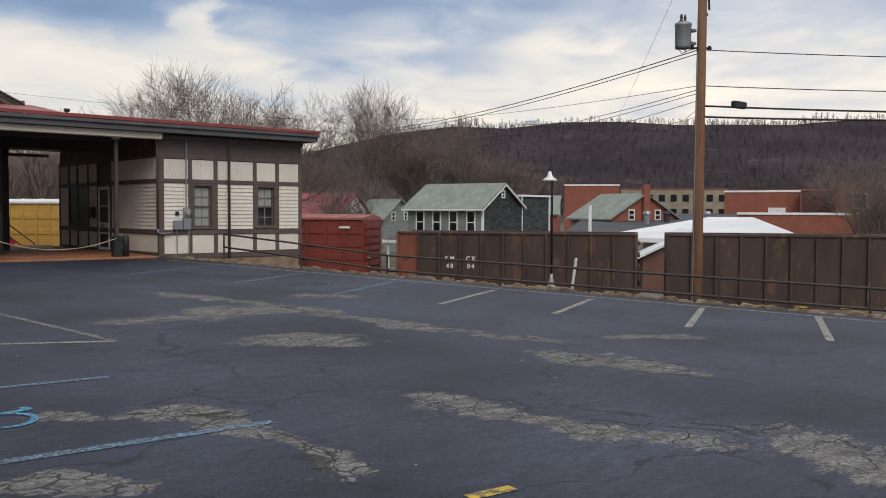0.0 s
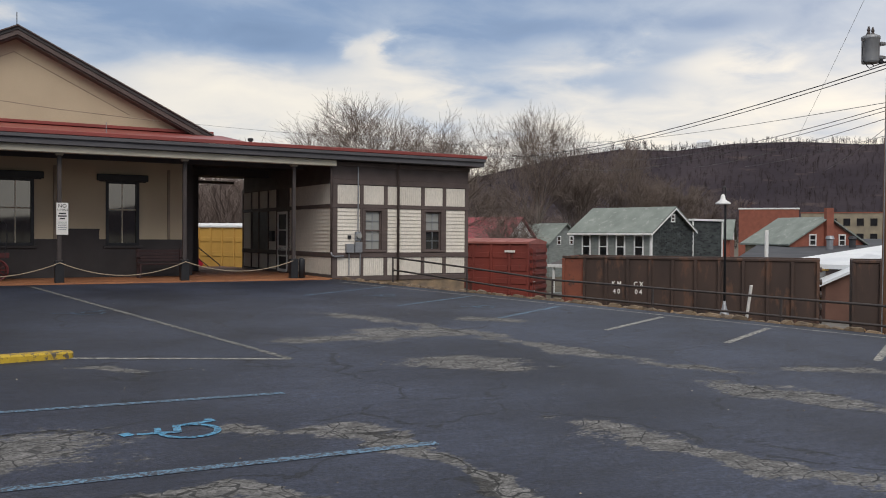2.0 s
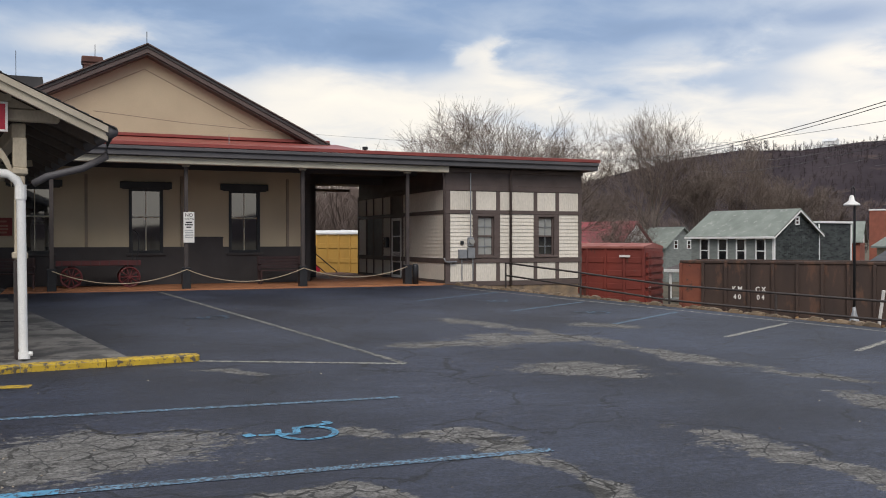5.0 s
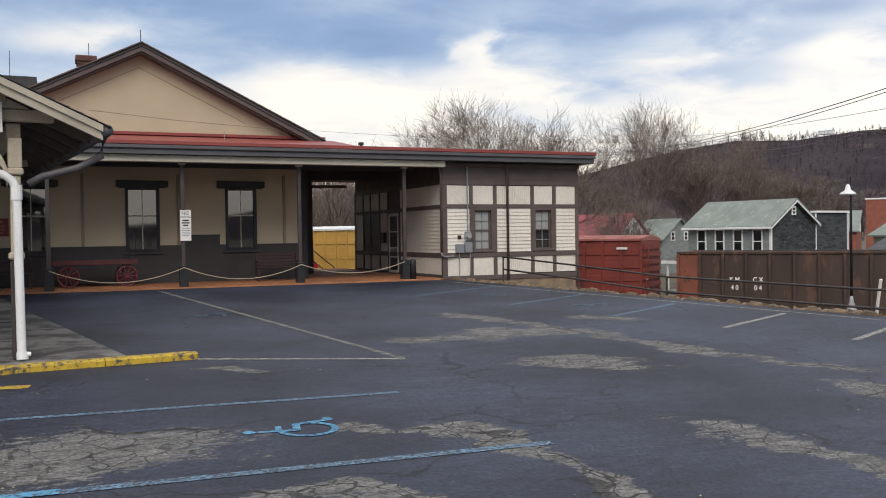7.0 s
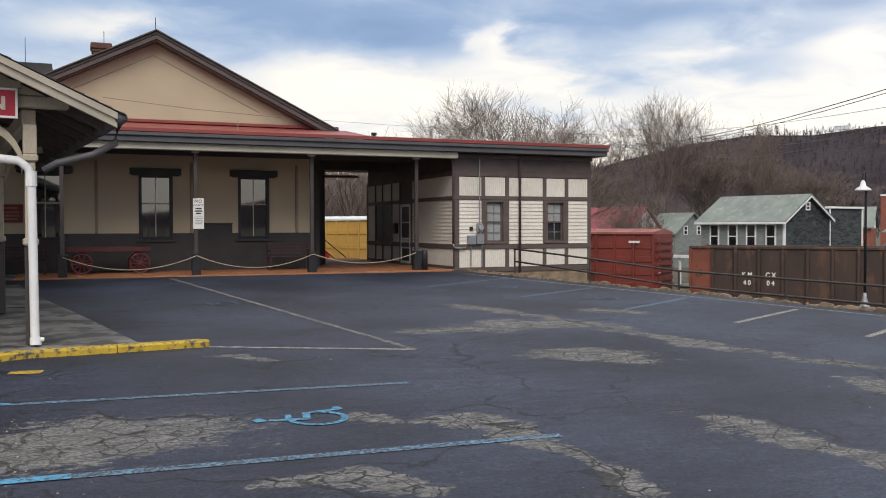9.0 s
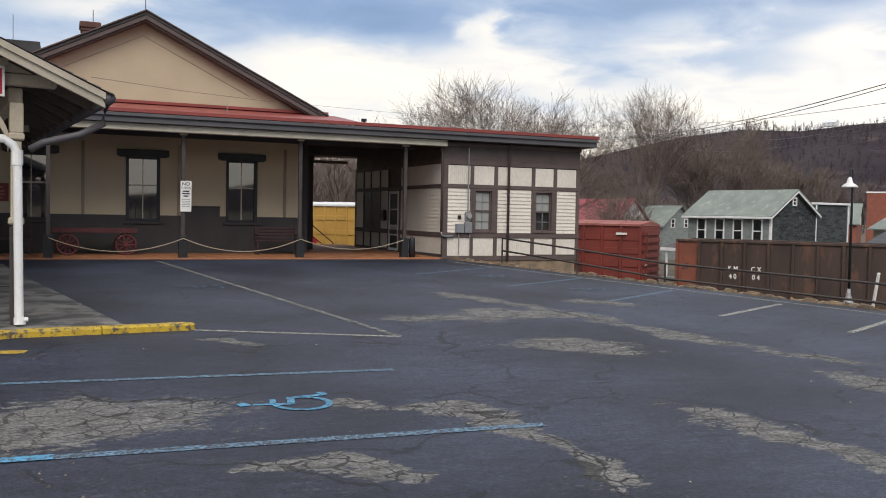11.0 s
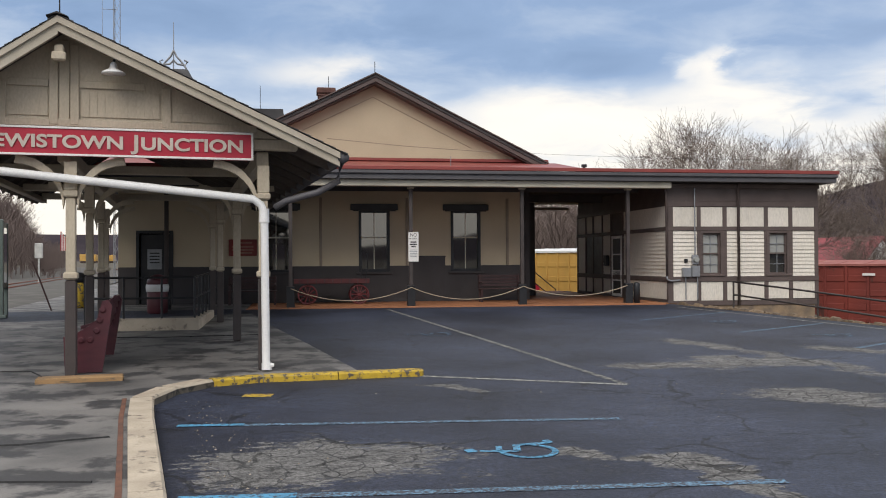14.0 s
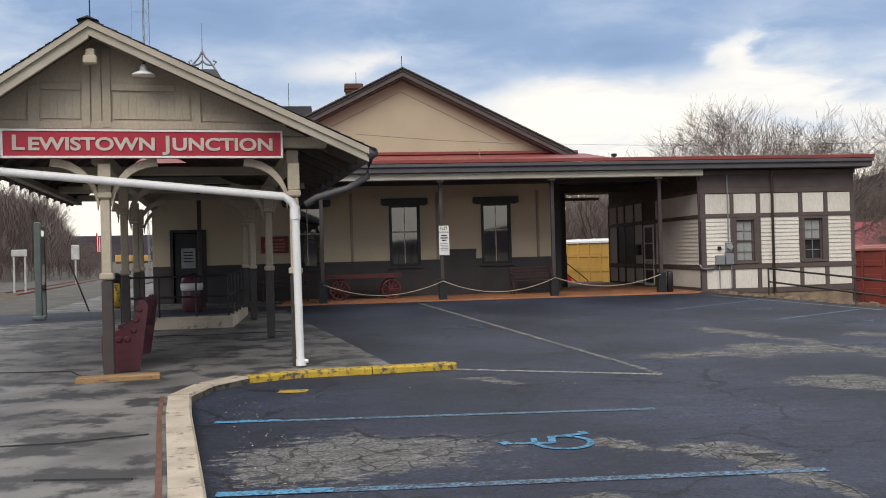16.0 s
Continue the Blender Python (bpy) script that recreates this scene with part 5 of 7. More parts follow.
kiosk = thing("notice_board", "green framed platform notice board on posts", "notice board", at=pose(-7.5, 24.6, walk_z(24.6), rz=101))
M_KIOSK = mat("kiosk_green", (0.12, 0.15, 0.14), (0.09, 0.115, 0.11), 3, 0.5, 0.1)
part("post", Mesh().box(-0.08, 0.08, -0.08, 0.08, 0, 2.55, 0.02), M_KIOSK, kiosk)
part("foot", Mesh().box(-0.16, 0.16, -0.16, 0.16, 0, 0.1, 0.02), M_KIOSK, kiosk)
part("board", Mesh().box(0.08, 1.1, -0.05, 0.05, 0.75, 2.5, 0.02), M_BLACK, kiosk)
part("sheet", Mesh().box(0.2, 0.98, -0.062, -0.051, 0.9, 2.35, 0.004), M_GLASS, kiosk)
part("post", Mesh().box(1.10, 1.24, -0.07, 0.07, 0, 2.5, 0.02), M_KIOSK, kiosk)

flag = thing("small_flag", "small striped red and white flag hung from a post", "flag", at=pose(-3.20, 13.3, 2.0))
M_FLAGR = mat("flag_red", (0.35, 0.03, 0.04), None, 8, 0.9, 0.1)
for k in range(5):
    part("stripe", Mesh().box(-0.06 + 0.014 * k, -0.047 + 0.014 * k, 0, 0.012, -0.24, 0.03 - 0.02 * k), M_FLAGR if k % 2 == 0 else M_SIGNWHITE, flag)

# west block of the station with its hipped roof and iron finial
hip = thing("hip_roof", "dark shingled hipped roof with iron cresting", "roof", kind="structure")
me = Mesh()
me.add([(-6.0, 31.0, 4.9), (-2.6, 31.0, 4.9), (-2.6, 46, 4.9), (-6.0, 46, 4.9), (-5.3, 37.5, 9.4), (-4.3, 37.5, 9.4), (-4.3, 41, 9.4), (-5.3, 41, 9.4)],
       [(0, 1, 5, 4), (1, 2, 6, 5), (2, 3, 7, 6), (3, 0, 4, 7), (4, 5, 6, 7), (3, 2, 1, 0)])
part("roof_slope", me, M_SHINGLE, hip)
cr = Mesh()
for s in (-1, 1):
    cr.tube([(-4.85, 37.5, 9.75), (-4.85 + s * 0.15, 37.5, 9.60), (-4.85 + s * 0.45, 37.5, 9.55), (-4.85 + s * 0.55, 37.5, 9.70), (-4.85 + s * 0.42, 37.5, 9.76)], 0.045, 6)
    cr.tube([(-4.85, 37.5, 10.15), (-4.85 + s * 0.12, 37.5, 9.90), (-4.85 + s * 0.3, 37.5, 9.70), (-4.85 + s * 0.5, 37.5, 9.42)], 0.045, 6)
cr.rod((-4.85, 37.5, 9.40), (-4.85, 37.5, 11.30), 0.03, 0.012, 6)
part("cresting", cr, M_GALV, hip)
part("dormer", Mesh().slab([(-1.9, 6.4), (-0.3, 6.4), (-0.5, 7.95), (-1.7, 7.95)], "y", 38, 40), M_SHINGLE, hip)
part("lightning_rod", Mesh().rod((-1.45, 38.5, 7.9), (-1.45, 38.5, 9.0), 0.012, None, 6), M_BLACK, hip)

mast = thing("radio_mast", "slender lattice radio mast", "mast", at=pose(-13.2, 70.0, 0.0))
lat = Mesh()
for a in range(3):
    x, y = 0.28 * math.cos(a * 2.094), 0.28 * math.sin(a * 2.094)
    x2, y2 = 0.28 * math.cos((a + 1) * 2.094), 0.28 * math.sin((a + 1) * 2.094)
    lat.rod((x, y, 0), (x, y, 30), 0.028, None, 4)
    for k in range(30):
        lat.rod((x, y, k), (x2, y2, k + 1), 0.014, None, 3, False)
part("lattice", lat, M_GALV, mast)
part("aerial", Mesh().rod((-1.0, 0, 0), (-1.0, 0, 27), 0.03, 0.015, 5).rod((-1.0, 0, 20.5), (0, 0, 20.5), 0.02, None, 4), M_GALV, mast)

# ---- things on the brick walk ----
def wheel(parent, x, y, r, z):
    w = part("wheel", Mesh().tube([(x + r * math.cos(k * math.tau / 20), y, z + r * math.sin(k * math.tau / 20)) for k in range(21)], 0.026, 6), M_WHEELRED, parent, "red spoked wheel")
    for k in range(10):
        a = k * math.tau / 10
        part("spoke", Mesh().rod((x, y, z), (x + r * math.cos(a), y, z + r * math.sin(a)), 0.015, None, 5, False), M_WHEELRED, w)
    part("hub", Mesh().tube([(x, y - 0.06, z), (x, y + 0.06, z)], 0.05, 10), M_WHEELRED, w)


cart = thing("baggage_cart", "old dark red wooden baggage cart with spoked wheels", "cart", at=pose(0, 28.8, FLOOR))
part("deck", Mesh().box(-0.05, 2.3, -0.4, 0.4, 0.70, 0.77, 0.01), M_CARTRED, cart)
part("side_rail", Mesh().box(-0.05, 2.3, -0.44, -0.401, 0.66, 0.81, 0.01), M_CARTRED, cart)
for k in range(9):
    part("stake", Mesh().box(0.1 + 0.26 * k, 0.13 + 0.26 * k, -0.452, -0.442, 0.64, 0.83), M_BENCHDK, cart)
for x in (0.37, 1.99):
    part("axle", Mesh().rod((x, -0.38, 0.31), (x, 0.38, 0.31), 0.03), M_BLACK, cart)
    part("bolster", Mesh().box(x - 0.1, x + 0.1, -0.3, 0.3, 0.36, 0.70, 0.01), M_BENCHDK, cart)
    for y in (-0.36, 0.36):
        wheel(cart, x, y, 0.29, 0.31)
part("handle", Mesh().tube([(2.2, 0, 0.72), (2.28, 0, 1.2), (2.26, 0, 1.62), (2.14, 0, 1.72), (2.08, 0, 1.6), (2.1, 0, 0.75)], 0.018, 6), M_BLACK, cart)


def slat_bench(x, y, w, label):
    b = thing("bench", label, "bench", "slatted benches", at=pose(x, y, FLOOR))
    for k in range(4):
        part("seat_slat", Mesh().box(0, w, -0.25 + k * 0.11, -0.16 + k * 0.11, 0.42, 0.45, 0.008), M_BENCHDK, b)
    for k in range(4):
        part("back_slat", Mesh().box(0, w, 0.20 + k * 0.02, 0.225 + k * 0.02, 0.5 + k * 0.1, 0.58 + k * 0.1, 0.008), M_BENCHDK, b)
    for xx in (0.02, w - 0.08):
        part("leg", Mesh().box(xx, xx + 0.06, -0.24, -0.17, 0, 0.42, 0.008), M_BENCHDK, b)
        part("leg", Mesh().box(xx, xx + 0.06, 0.14, 0.2, 0, 0.9, 0.008), M_BENCHDK, b)
        part("armrest", Mesh().box(xx, xx + 0.06, -0.26, 0.2, 0.62, 0.66, 0.01), M_BENCHDK, b)


slat_bench(5.95, 28.9, 1.42, "dark slatted wooden bench against the station wall")
slat_bench(-2.1, 28.9, 1.5, "dark slatted bench beneath a red notice")

# rope between short posts at the edge of the brick walk
for i, (a, b) in enumerate(((-0.15, 3.45), (3.45, 6.92), (6.92, 10.3))):
    pts = []
    for k in range(17):
        t = k / 16
        pts.append((a + (b - a) * t, YF - 0.14, FLOOR + 0.56 - 0.38 * (1 - (2 * t - 1) ** 2) * (1.0 if i < 2 else 0.8)))
    rp = thing("rope", "sagging tan rope strung between canopy posts", "rope", "barrier ropes")
    part("strand", Mesh().tube(pts, 0.014, 6), M_ROPE, rp, smooth=True)
bl = thing("bollard", "short thick black bollard beside the annex", "bollard", at=pose(10.62, YF - 0.05, FLOOR - 0.1))
part("tube", Mesh().lathe(0, 0, [(0.10, 0), (0.10, 0.68), (0.08, 0.73), (0.02, 0.75)], 14), M_BLACK, bl, smooth=True)

ns = thing("parking_sign", "white no parking sign fixed to a canopy post", "sign", at=pose(3.52, YF - 0.075, FLOOR))
part("plate", Mesh().box(-0.155, 0.155, -0.015, -0.002, 1.34, 2.23, 0.004), M_SIGNWHITE, ns)
for txt, z, s in (("NO", 2.14, 0.14), ("PARKING", 2.03, 0.068)):
    writing("lettering", txt, s, M_SIGNINK, ns, Matrix.Translation((0, -0.018, z)) @ FACE_CAM, 0.001)
for z, w in ((1.93, 0.09), (1.86, 0.11), (1.79, 0.07), (1.69, 0.12), (1.64, 0.12), (1.59, 0.11), (1.54, 0.12), (1.49, 0.10)):
    part("text_bar", Mesh().box(-w, w, -0.019, -0.0155, z - (0.018 if z > 1.7 else 0.008), z + (0.018 if z > 1.7 else 0.008)), M_SIGNINK if z > 1.7 else M_GALV, ns)
rs = thing("notice_sign", "red notice board with pale lines on the station wall", "sign", at=pose(-1.7, YW - 0.06, 1.77))
part("board", Mesh().box(-0.45, 0.45, -0.01, 0.03, 0, 0.54, 0.008), mat("notice_red", (0.22, 0.03, 0.025), None, 2, 0.5, 0.05), rs)
for z, w in ((0.43, 0.3), (0.30, 0.34), (0.20, 0.34), (0.10, 0.3)):
    part("text_bar", Mesh().box(-w, w, -0.016, -0.011, z - 0.028, z + 0.028), mat("notice_letters", (0.33, 0.16, 0.12), None, 4, 0.6, 0), rs)
wb = thing("white_box", "small white notice on a rear post", "sign", at=pose(9.3, 35.9, 1.75))
part("plate", Mesh().box(-0.13, 0.13, -0.03, 0.0, -0.18, 0.18, 0.01), M_SIGNWHITE, wb)
wl = thing("wall_lamp", "black wall lantern in the passage", "lamp", at=pose(8.5, 33.40, 1.9))
part("body", Mesh().box(-0.14, 0.14, -0.12, 0.0, -0.4, 0.5, 0.03).box(-0.2, 0.2, -0.18, 0.02, 0.5, 0.56, 0.02), M_BLACK, wl)

# handrail down the rear steps
rr = thing("rear_railing", "black pipe handrail at the rear steps", "railing", at=pose(10.1, 38.0, FLOOR - 0.03))
for z in (0.48, 0.95):
    part("rail", Mesh().tube([(-0.9, 0, z), (0.1, 0, z), (1.5, 1.2, z - 0.9)], 0.024, 8), M_BLACK, rr)
for x, y, d in ((-0.9, 0, 0), (0.1, 0, 0), (1.5, 1.2, 0.9)):
    part("post", Mesh().rod((x, y, 0 - d), (x, y, 0.96 - d), 0.024), M_BLACK, rr)

# ---- edge of the lot: stones, railing, lamp, pole ----
edge = thing("stone_edge", "rough tan stone edging along the lot", "edging", kind="structure")
rng = random.Random(4)
stone_meshes = []
for v in range(6):
    m = Mesh()
    w, d, h = 0.26 + 0.12 * rng.random(), 0.24, 0.15
    ring = lambda z, g: [(x * w / 2 * (1 - g) + rng.uniform(-.03, .03), y * d / 2 * (1 - g) + rng.uniform(-.03, .03), z + rng.uniform(-.02, .02)) for x, y in ((-1, -.7), (0, -1), (1, -.7), (1, .7), (0, 1), (-1, .7))]
    m.rings([ring(-0.3, 0), ring(h * 0.6, 0.02), ring(h, 0.25)])
    stone_meshes.append(m.data("stone", M_STONE))
y, k = 26.3, 0
while y > 1.0:
    ob = part("stone", stone_meshes[k % 6], None, edge)
    x = fence_x(y) - 0.2
    ob.matrix_world = pose(x + rng.uniform(-.04, .04), y, lot_z(x, y) - 0.10 + rng.uniform(-.04, .03), rz=-77 + rng.uniform(-9, 9))
    y -= rng.uniform(0.26, 0.36)
    k += 1
lv = Mesh()
for k in range(2600):
    y = rng.uniform(3, 26.5)
    x = fence_x(y) + rng.gauss(0.05, 0.28)
    a, s = rng.uniform(0, 6.3), rng.uniform(0.02, 0.06)
    z = max(terrain(x, y), lot_z(x, y) - 0.15 if x < fence_x(y) + 0.25 else -9) + rng.uniform(0.02, 0.12)
    lv.add([(x + s * math.cos(a), y + s * math.sin(a), z), (x + s * math.cos(a + 2), y + s * math.sin(a + 2), z + s * 0.8), (x + s * math.cos(a + 4), y + s * math.sin(a + 4), z + 0.01)], [(0, 1, 2)])
tagged(part("dry_leaves", lv, mat("dry_leaves", (0.30, 0.17, 0.07), (0.2, 0.11, 0.05), 6, 0.9, 0, island=0.5)), "dry brown leaves caught along the stone edge", "leaves", kind="stuff")

fence = thing("railing", "rusty brown two-rail pipe railing along the lot edge", "railing")
fp = [(fence_x(y) + 0.0, y) for y in (24.4, 21.3, 18.3, 15.4, 12.4, 9.9, 7.2, 4.5, 1.8)]


def rail_z(x, y, h):
    return lot_z(x, y) + h - 0.30 * smooth(24.4, 18, y)


for h in (0.42, 0.80):
    part("rail", Mesh().tube([(x, y, rail_z(x, y, h)) for x, y in fp], 0.026, 8), M_RAILBROWN, fence, smooth=True)
for x, y in fp:
    part("post", Mesh().rod((x, y, terrain(x, y) - 0.3), (x, y, rail_z(x, y, 0.82)), 0.028), M_RAILBROWN, fence)
prop = thing("leaning_bar", "pale bar leaning on the railing by the lamp", "bar", at=pose(15.75, 13.6, -0.25))
part("bar", Mesh().box(-0.03, 0.03, -0.02, 0.02, 0, 0.85, 0.005), M_SIGNWHITE, prop)
prop.rotation_euler = (radians(14), radians(-6), 0)

lamp = thing("street_lamp", "slim dark post lamp with a white dome shade", "street lamp", at=pose(15.45, 13.95, -0.16))
part("foot", Mesh().lathe(0, 0, [(0.12, -0.3), (0.12, 0.05), (0.09, 0.09), (0.045, 0.25), (0.03, 0.36)], 12), M_GALV, lamp, smooth=True)
part("pole", Mesh().lathe(0, 0, [(0.028, 0.3), (0.024, 2.55), (0.02, 2.62)], 10), M_BLACK, lamp, smooth=True)
part("hook", Mesh().tube([(0, 0, 2.55), (0, 0, 2.82), (-0.03, 0, 2.9), (-0.08, 0, 2.86), (-0.1, 0, 2.72)], 0.016, 6), M_BLACK, lamp)
part("shade", Mesh().lathe(-0.08, 0, [(0.02, 2.72), (0.045, 2.68), (0.06, 2.60), (0.16, 2.53), (0.165, 2.50)], 16), M_WHITE, lamp, smooth=True)


def far(x, y, z, k=1.318):
    return (x * k, y * k, 1.6 + (z - 1.6) * k)


PX, PY = 16.52 * 1.318, 10.79 * 1.318
pole = thing("utility_pole", "brown wooden utility pole with transformer and cables", "utility pole", at=pose(PX, PY, 0, rx=0.6, ry=-0.4))
part("shaft", Mesh().lathe(0, 0, [(0.165, -3.9), (0.145, 1.0), (0.118, 9.2)], 14), M_POLE, pole, smooth=True)
tr = part("transformer", Mesh().lathe(-0.42, 0.32, [(0.04, 6.12), (0.21, 6.14), (0.22, 6.2), (0.22, 6.74), (0.235, 6.76), (0.235, 6.82), (0.15, 6.87)], 16), M_GALV, pole, "grey rust-streaked transformer can", smooth=True)
for dx in (-0.09, 0.08):
    part("bushing", Mesh().lathe(-0.42 + dx, 0.32, [(0.045, 6.84), (0.05, 6.9), (0.03, 6.94), (0.045, 6.98), (0.02, 7.08)], 8), M_POSTDARK, tr)
part("hanger", Mesh().box(-0.3, -0.1, 0.1, 0.28, 6.25, 6.33, 0.01).box(-0.3, -0.1, 0.1, 0.28, 6.6, 6.68, 0.01), M_GALV, pole)
part("insulators", Mesh().rod((-0.35, 0.1, 6.14), (0.32, -0.1, 6.18), 0.03).lathe(-0.3, 0.1, [(0.05, 6.1), (0.05, 6.22)], 8).lathe(0.26, -0.08, [(0.05, 6.12), (0.05, 6.24)], 8), M_BLACK, pole)
part("cutout", Mesh().tube([(0.12, 0, 7.5), (0.3, 0, 7.6), (0.34, 0, 7.25)], 0.035, 6).tube([(0.1, 0, 7.2), (0.26, 0, 7.1)], 0.03, 6), M_BLACK, pole)
part("drop_lead", Mesh().tube([(-0.6, 0.3, 6.9), (-0.72, 0.35, 6.55), (-0.68, 0.35, 6.2), (-0.5, 0.3, 6.0), (-0.3, 0.1, 6.12)], 0.012, 5).tube([(-0.55, 0.3, 6.5), (-0.58, 0.3, 6.2), (-0.42, 0.2, 6.05)], 0.012, 5), M_BLACK, pole)
part("splice_box", Mesh().box(0.55, 1.15, -0.75, -0.6, 4.52, 4.72, 0.03), M_BLACK, pole, "black cable splice case")
part("ground_wire", Mesh().rod((-0.17, 0.03, -3.5), (-0.14, 0.03, 6.0), 0.015, None, 5), M_GALV, pole)


def wire(a, b, sag, r, label="black overhead cable slung between poles"):
    pts = [(a[0] + (b[0] - a[0]) * t, a[1] + (b[1] - a[1]) * t, a[2] + (b[2] - a[2]) * t - sag * (1 - (2 * t - 1) ** 2)) for t in [k / 20 for k in range(21)]]
    w = thing("overhead_wire", label, "cable", "overhead cables")
    part("cable", Mesh().tube(pts, r, 5, False), M_BLACK, w)


def ray_to(phi, el, d):
    return (d * math.sin(radians(phi)), d * math.cos(radians(phi)), 1.6 + d * math.tan(radians(el)))


TOP = (PX, PY)
wire((*TOP, 6.15), ray_to(31.5, 5.3, 85), 1.2, 0.0161)
wire((*TOP, 6.05), ray_to(31.8, 5.2, 85), 1.2, 0.0136)
wire((*TOP, 5.15), ray_to(36.0, 6.0, 80), 0.5, 0.0087)
wire((*TOP, 5.05), ray_to(41.5, 4.9, 70), 0.5, 0.0112)
wire((*TOP, 4.95), ray_to(39.0, 4.3, 80), 0.7, 0.0099)
wire((*TOP, 4.75), ray_to(46.0, 4.3, 60), 0.2, 0.0099)
wire((*TOP, 4.3), ray_to(49, 4.3, 60), 0.1, 0.0074)
wire((*TOP, 4.55), ray_to(53.5, 4.0, 60), 0.1, 0.0074)
wire(ray_to(51.5, 5.0, 70), ray_to(55.9, 14.5, 30), 0.1, 0.0062, "thin slanting stay wire")
wire(ray_to(8, 7.2, 60), ray_to(36, 5.6, 60), 0.3, 0.0081, "thin service wire behind the roof")
for z, x, y in ((5.04, 19.67, 8.32), (4.29, 19.52, 8.24), (3.87, 19.58, 8.26), (3.64, 19.1, 8.05)):
    e = far(x, y, z)
    d = (e[0] - PX, e[1] - PY)
    z2 = far(0, 0, z)[2]
    wire((*TOP, z2), (PX + d[0] * 4, PY + d[1] * 4, z2 + 0.25), 0.25, 0.0136 if z > 4 else 0.028)

# ---- train on the lower track ----
TR = Matrix.Translation((30.5, 25.5, -3.2)) @ Matrix.Rotation(math.atan2(-0.8, 0.6), 4, "Z")


def track(m, x0, x1, label, ties=True):
    t = thing("railway_track", label, "track", kind="structure", at=m)
    part("ballast", Mesh().slab([(-1.6, -0.75), (4.6, -0.75), (3.7, -0.16), (-0.7, -0.16)], "x", x0, x1), M_BALLAST, t)
    for y in (0.78, 2.22):
        part("rail", Mesh().box(x0, x1, y - 0.036, y + 0.036, -0.16, 0.0, 0.01), M_RUST, t)
    if ties:
        ti = Mesh()
        for k in range(int((x1 - x0) / 0.6)):
            ti.box(x0 + k * 0.6, x0 + k * 0.6 + 0.22, 0.2, 2.8, -0.24, -0.12)
        tagged(part("ties", ti, M_BENCHDK, t), kind="stuff")
    return t


track(TR, -110, 90, "ballasted railway track below the lot")


def truck_set(car, x):
    """A two-axle bogie with its side frame and four wheels."""
    b = part("bogie", Mesh().slab([(x - 1.2, 0.35), (x - 0.9, 0.62), (x - 0.3, 0.70), (x + 0.3, 0.70), (x + 0.9, 0.62), (x + 1.2, 0.35), (x + 0.8, 0.28), (x + 0.4, 0.42), (x - 0.4, 0.42), (x - 0.8, 0.28)], "y", 0.45, 0.60)
             .slab([(x - 1.2, 0.35), (x - 0.9, 0.62), (x + 0.9, 0.62), (x + 1.2, 0.35)], "y", 2.40, 2.55).box(x - 0.2, x + 0.2, 0.6, 2.4, 0.4, 0.9), M_GOND, car)
    for dx in (-0.85, 0.85):
        for y in (0.70, 2.16):
            part("wheel", Mesh().tube([(x + dx, y, 0.44), (x + dx, y + 0.13, 0.44)], 0.44, 20), M_RUST, b)


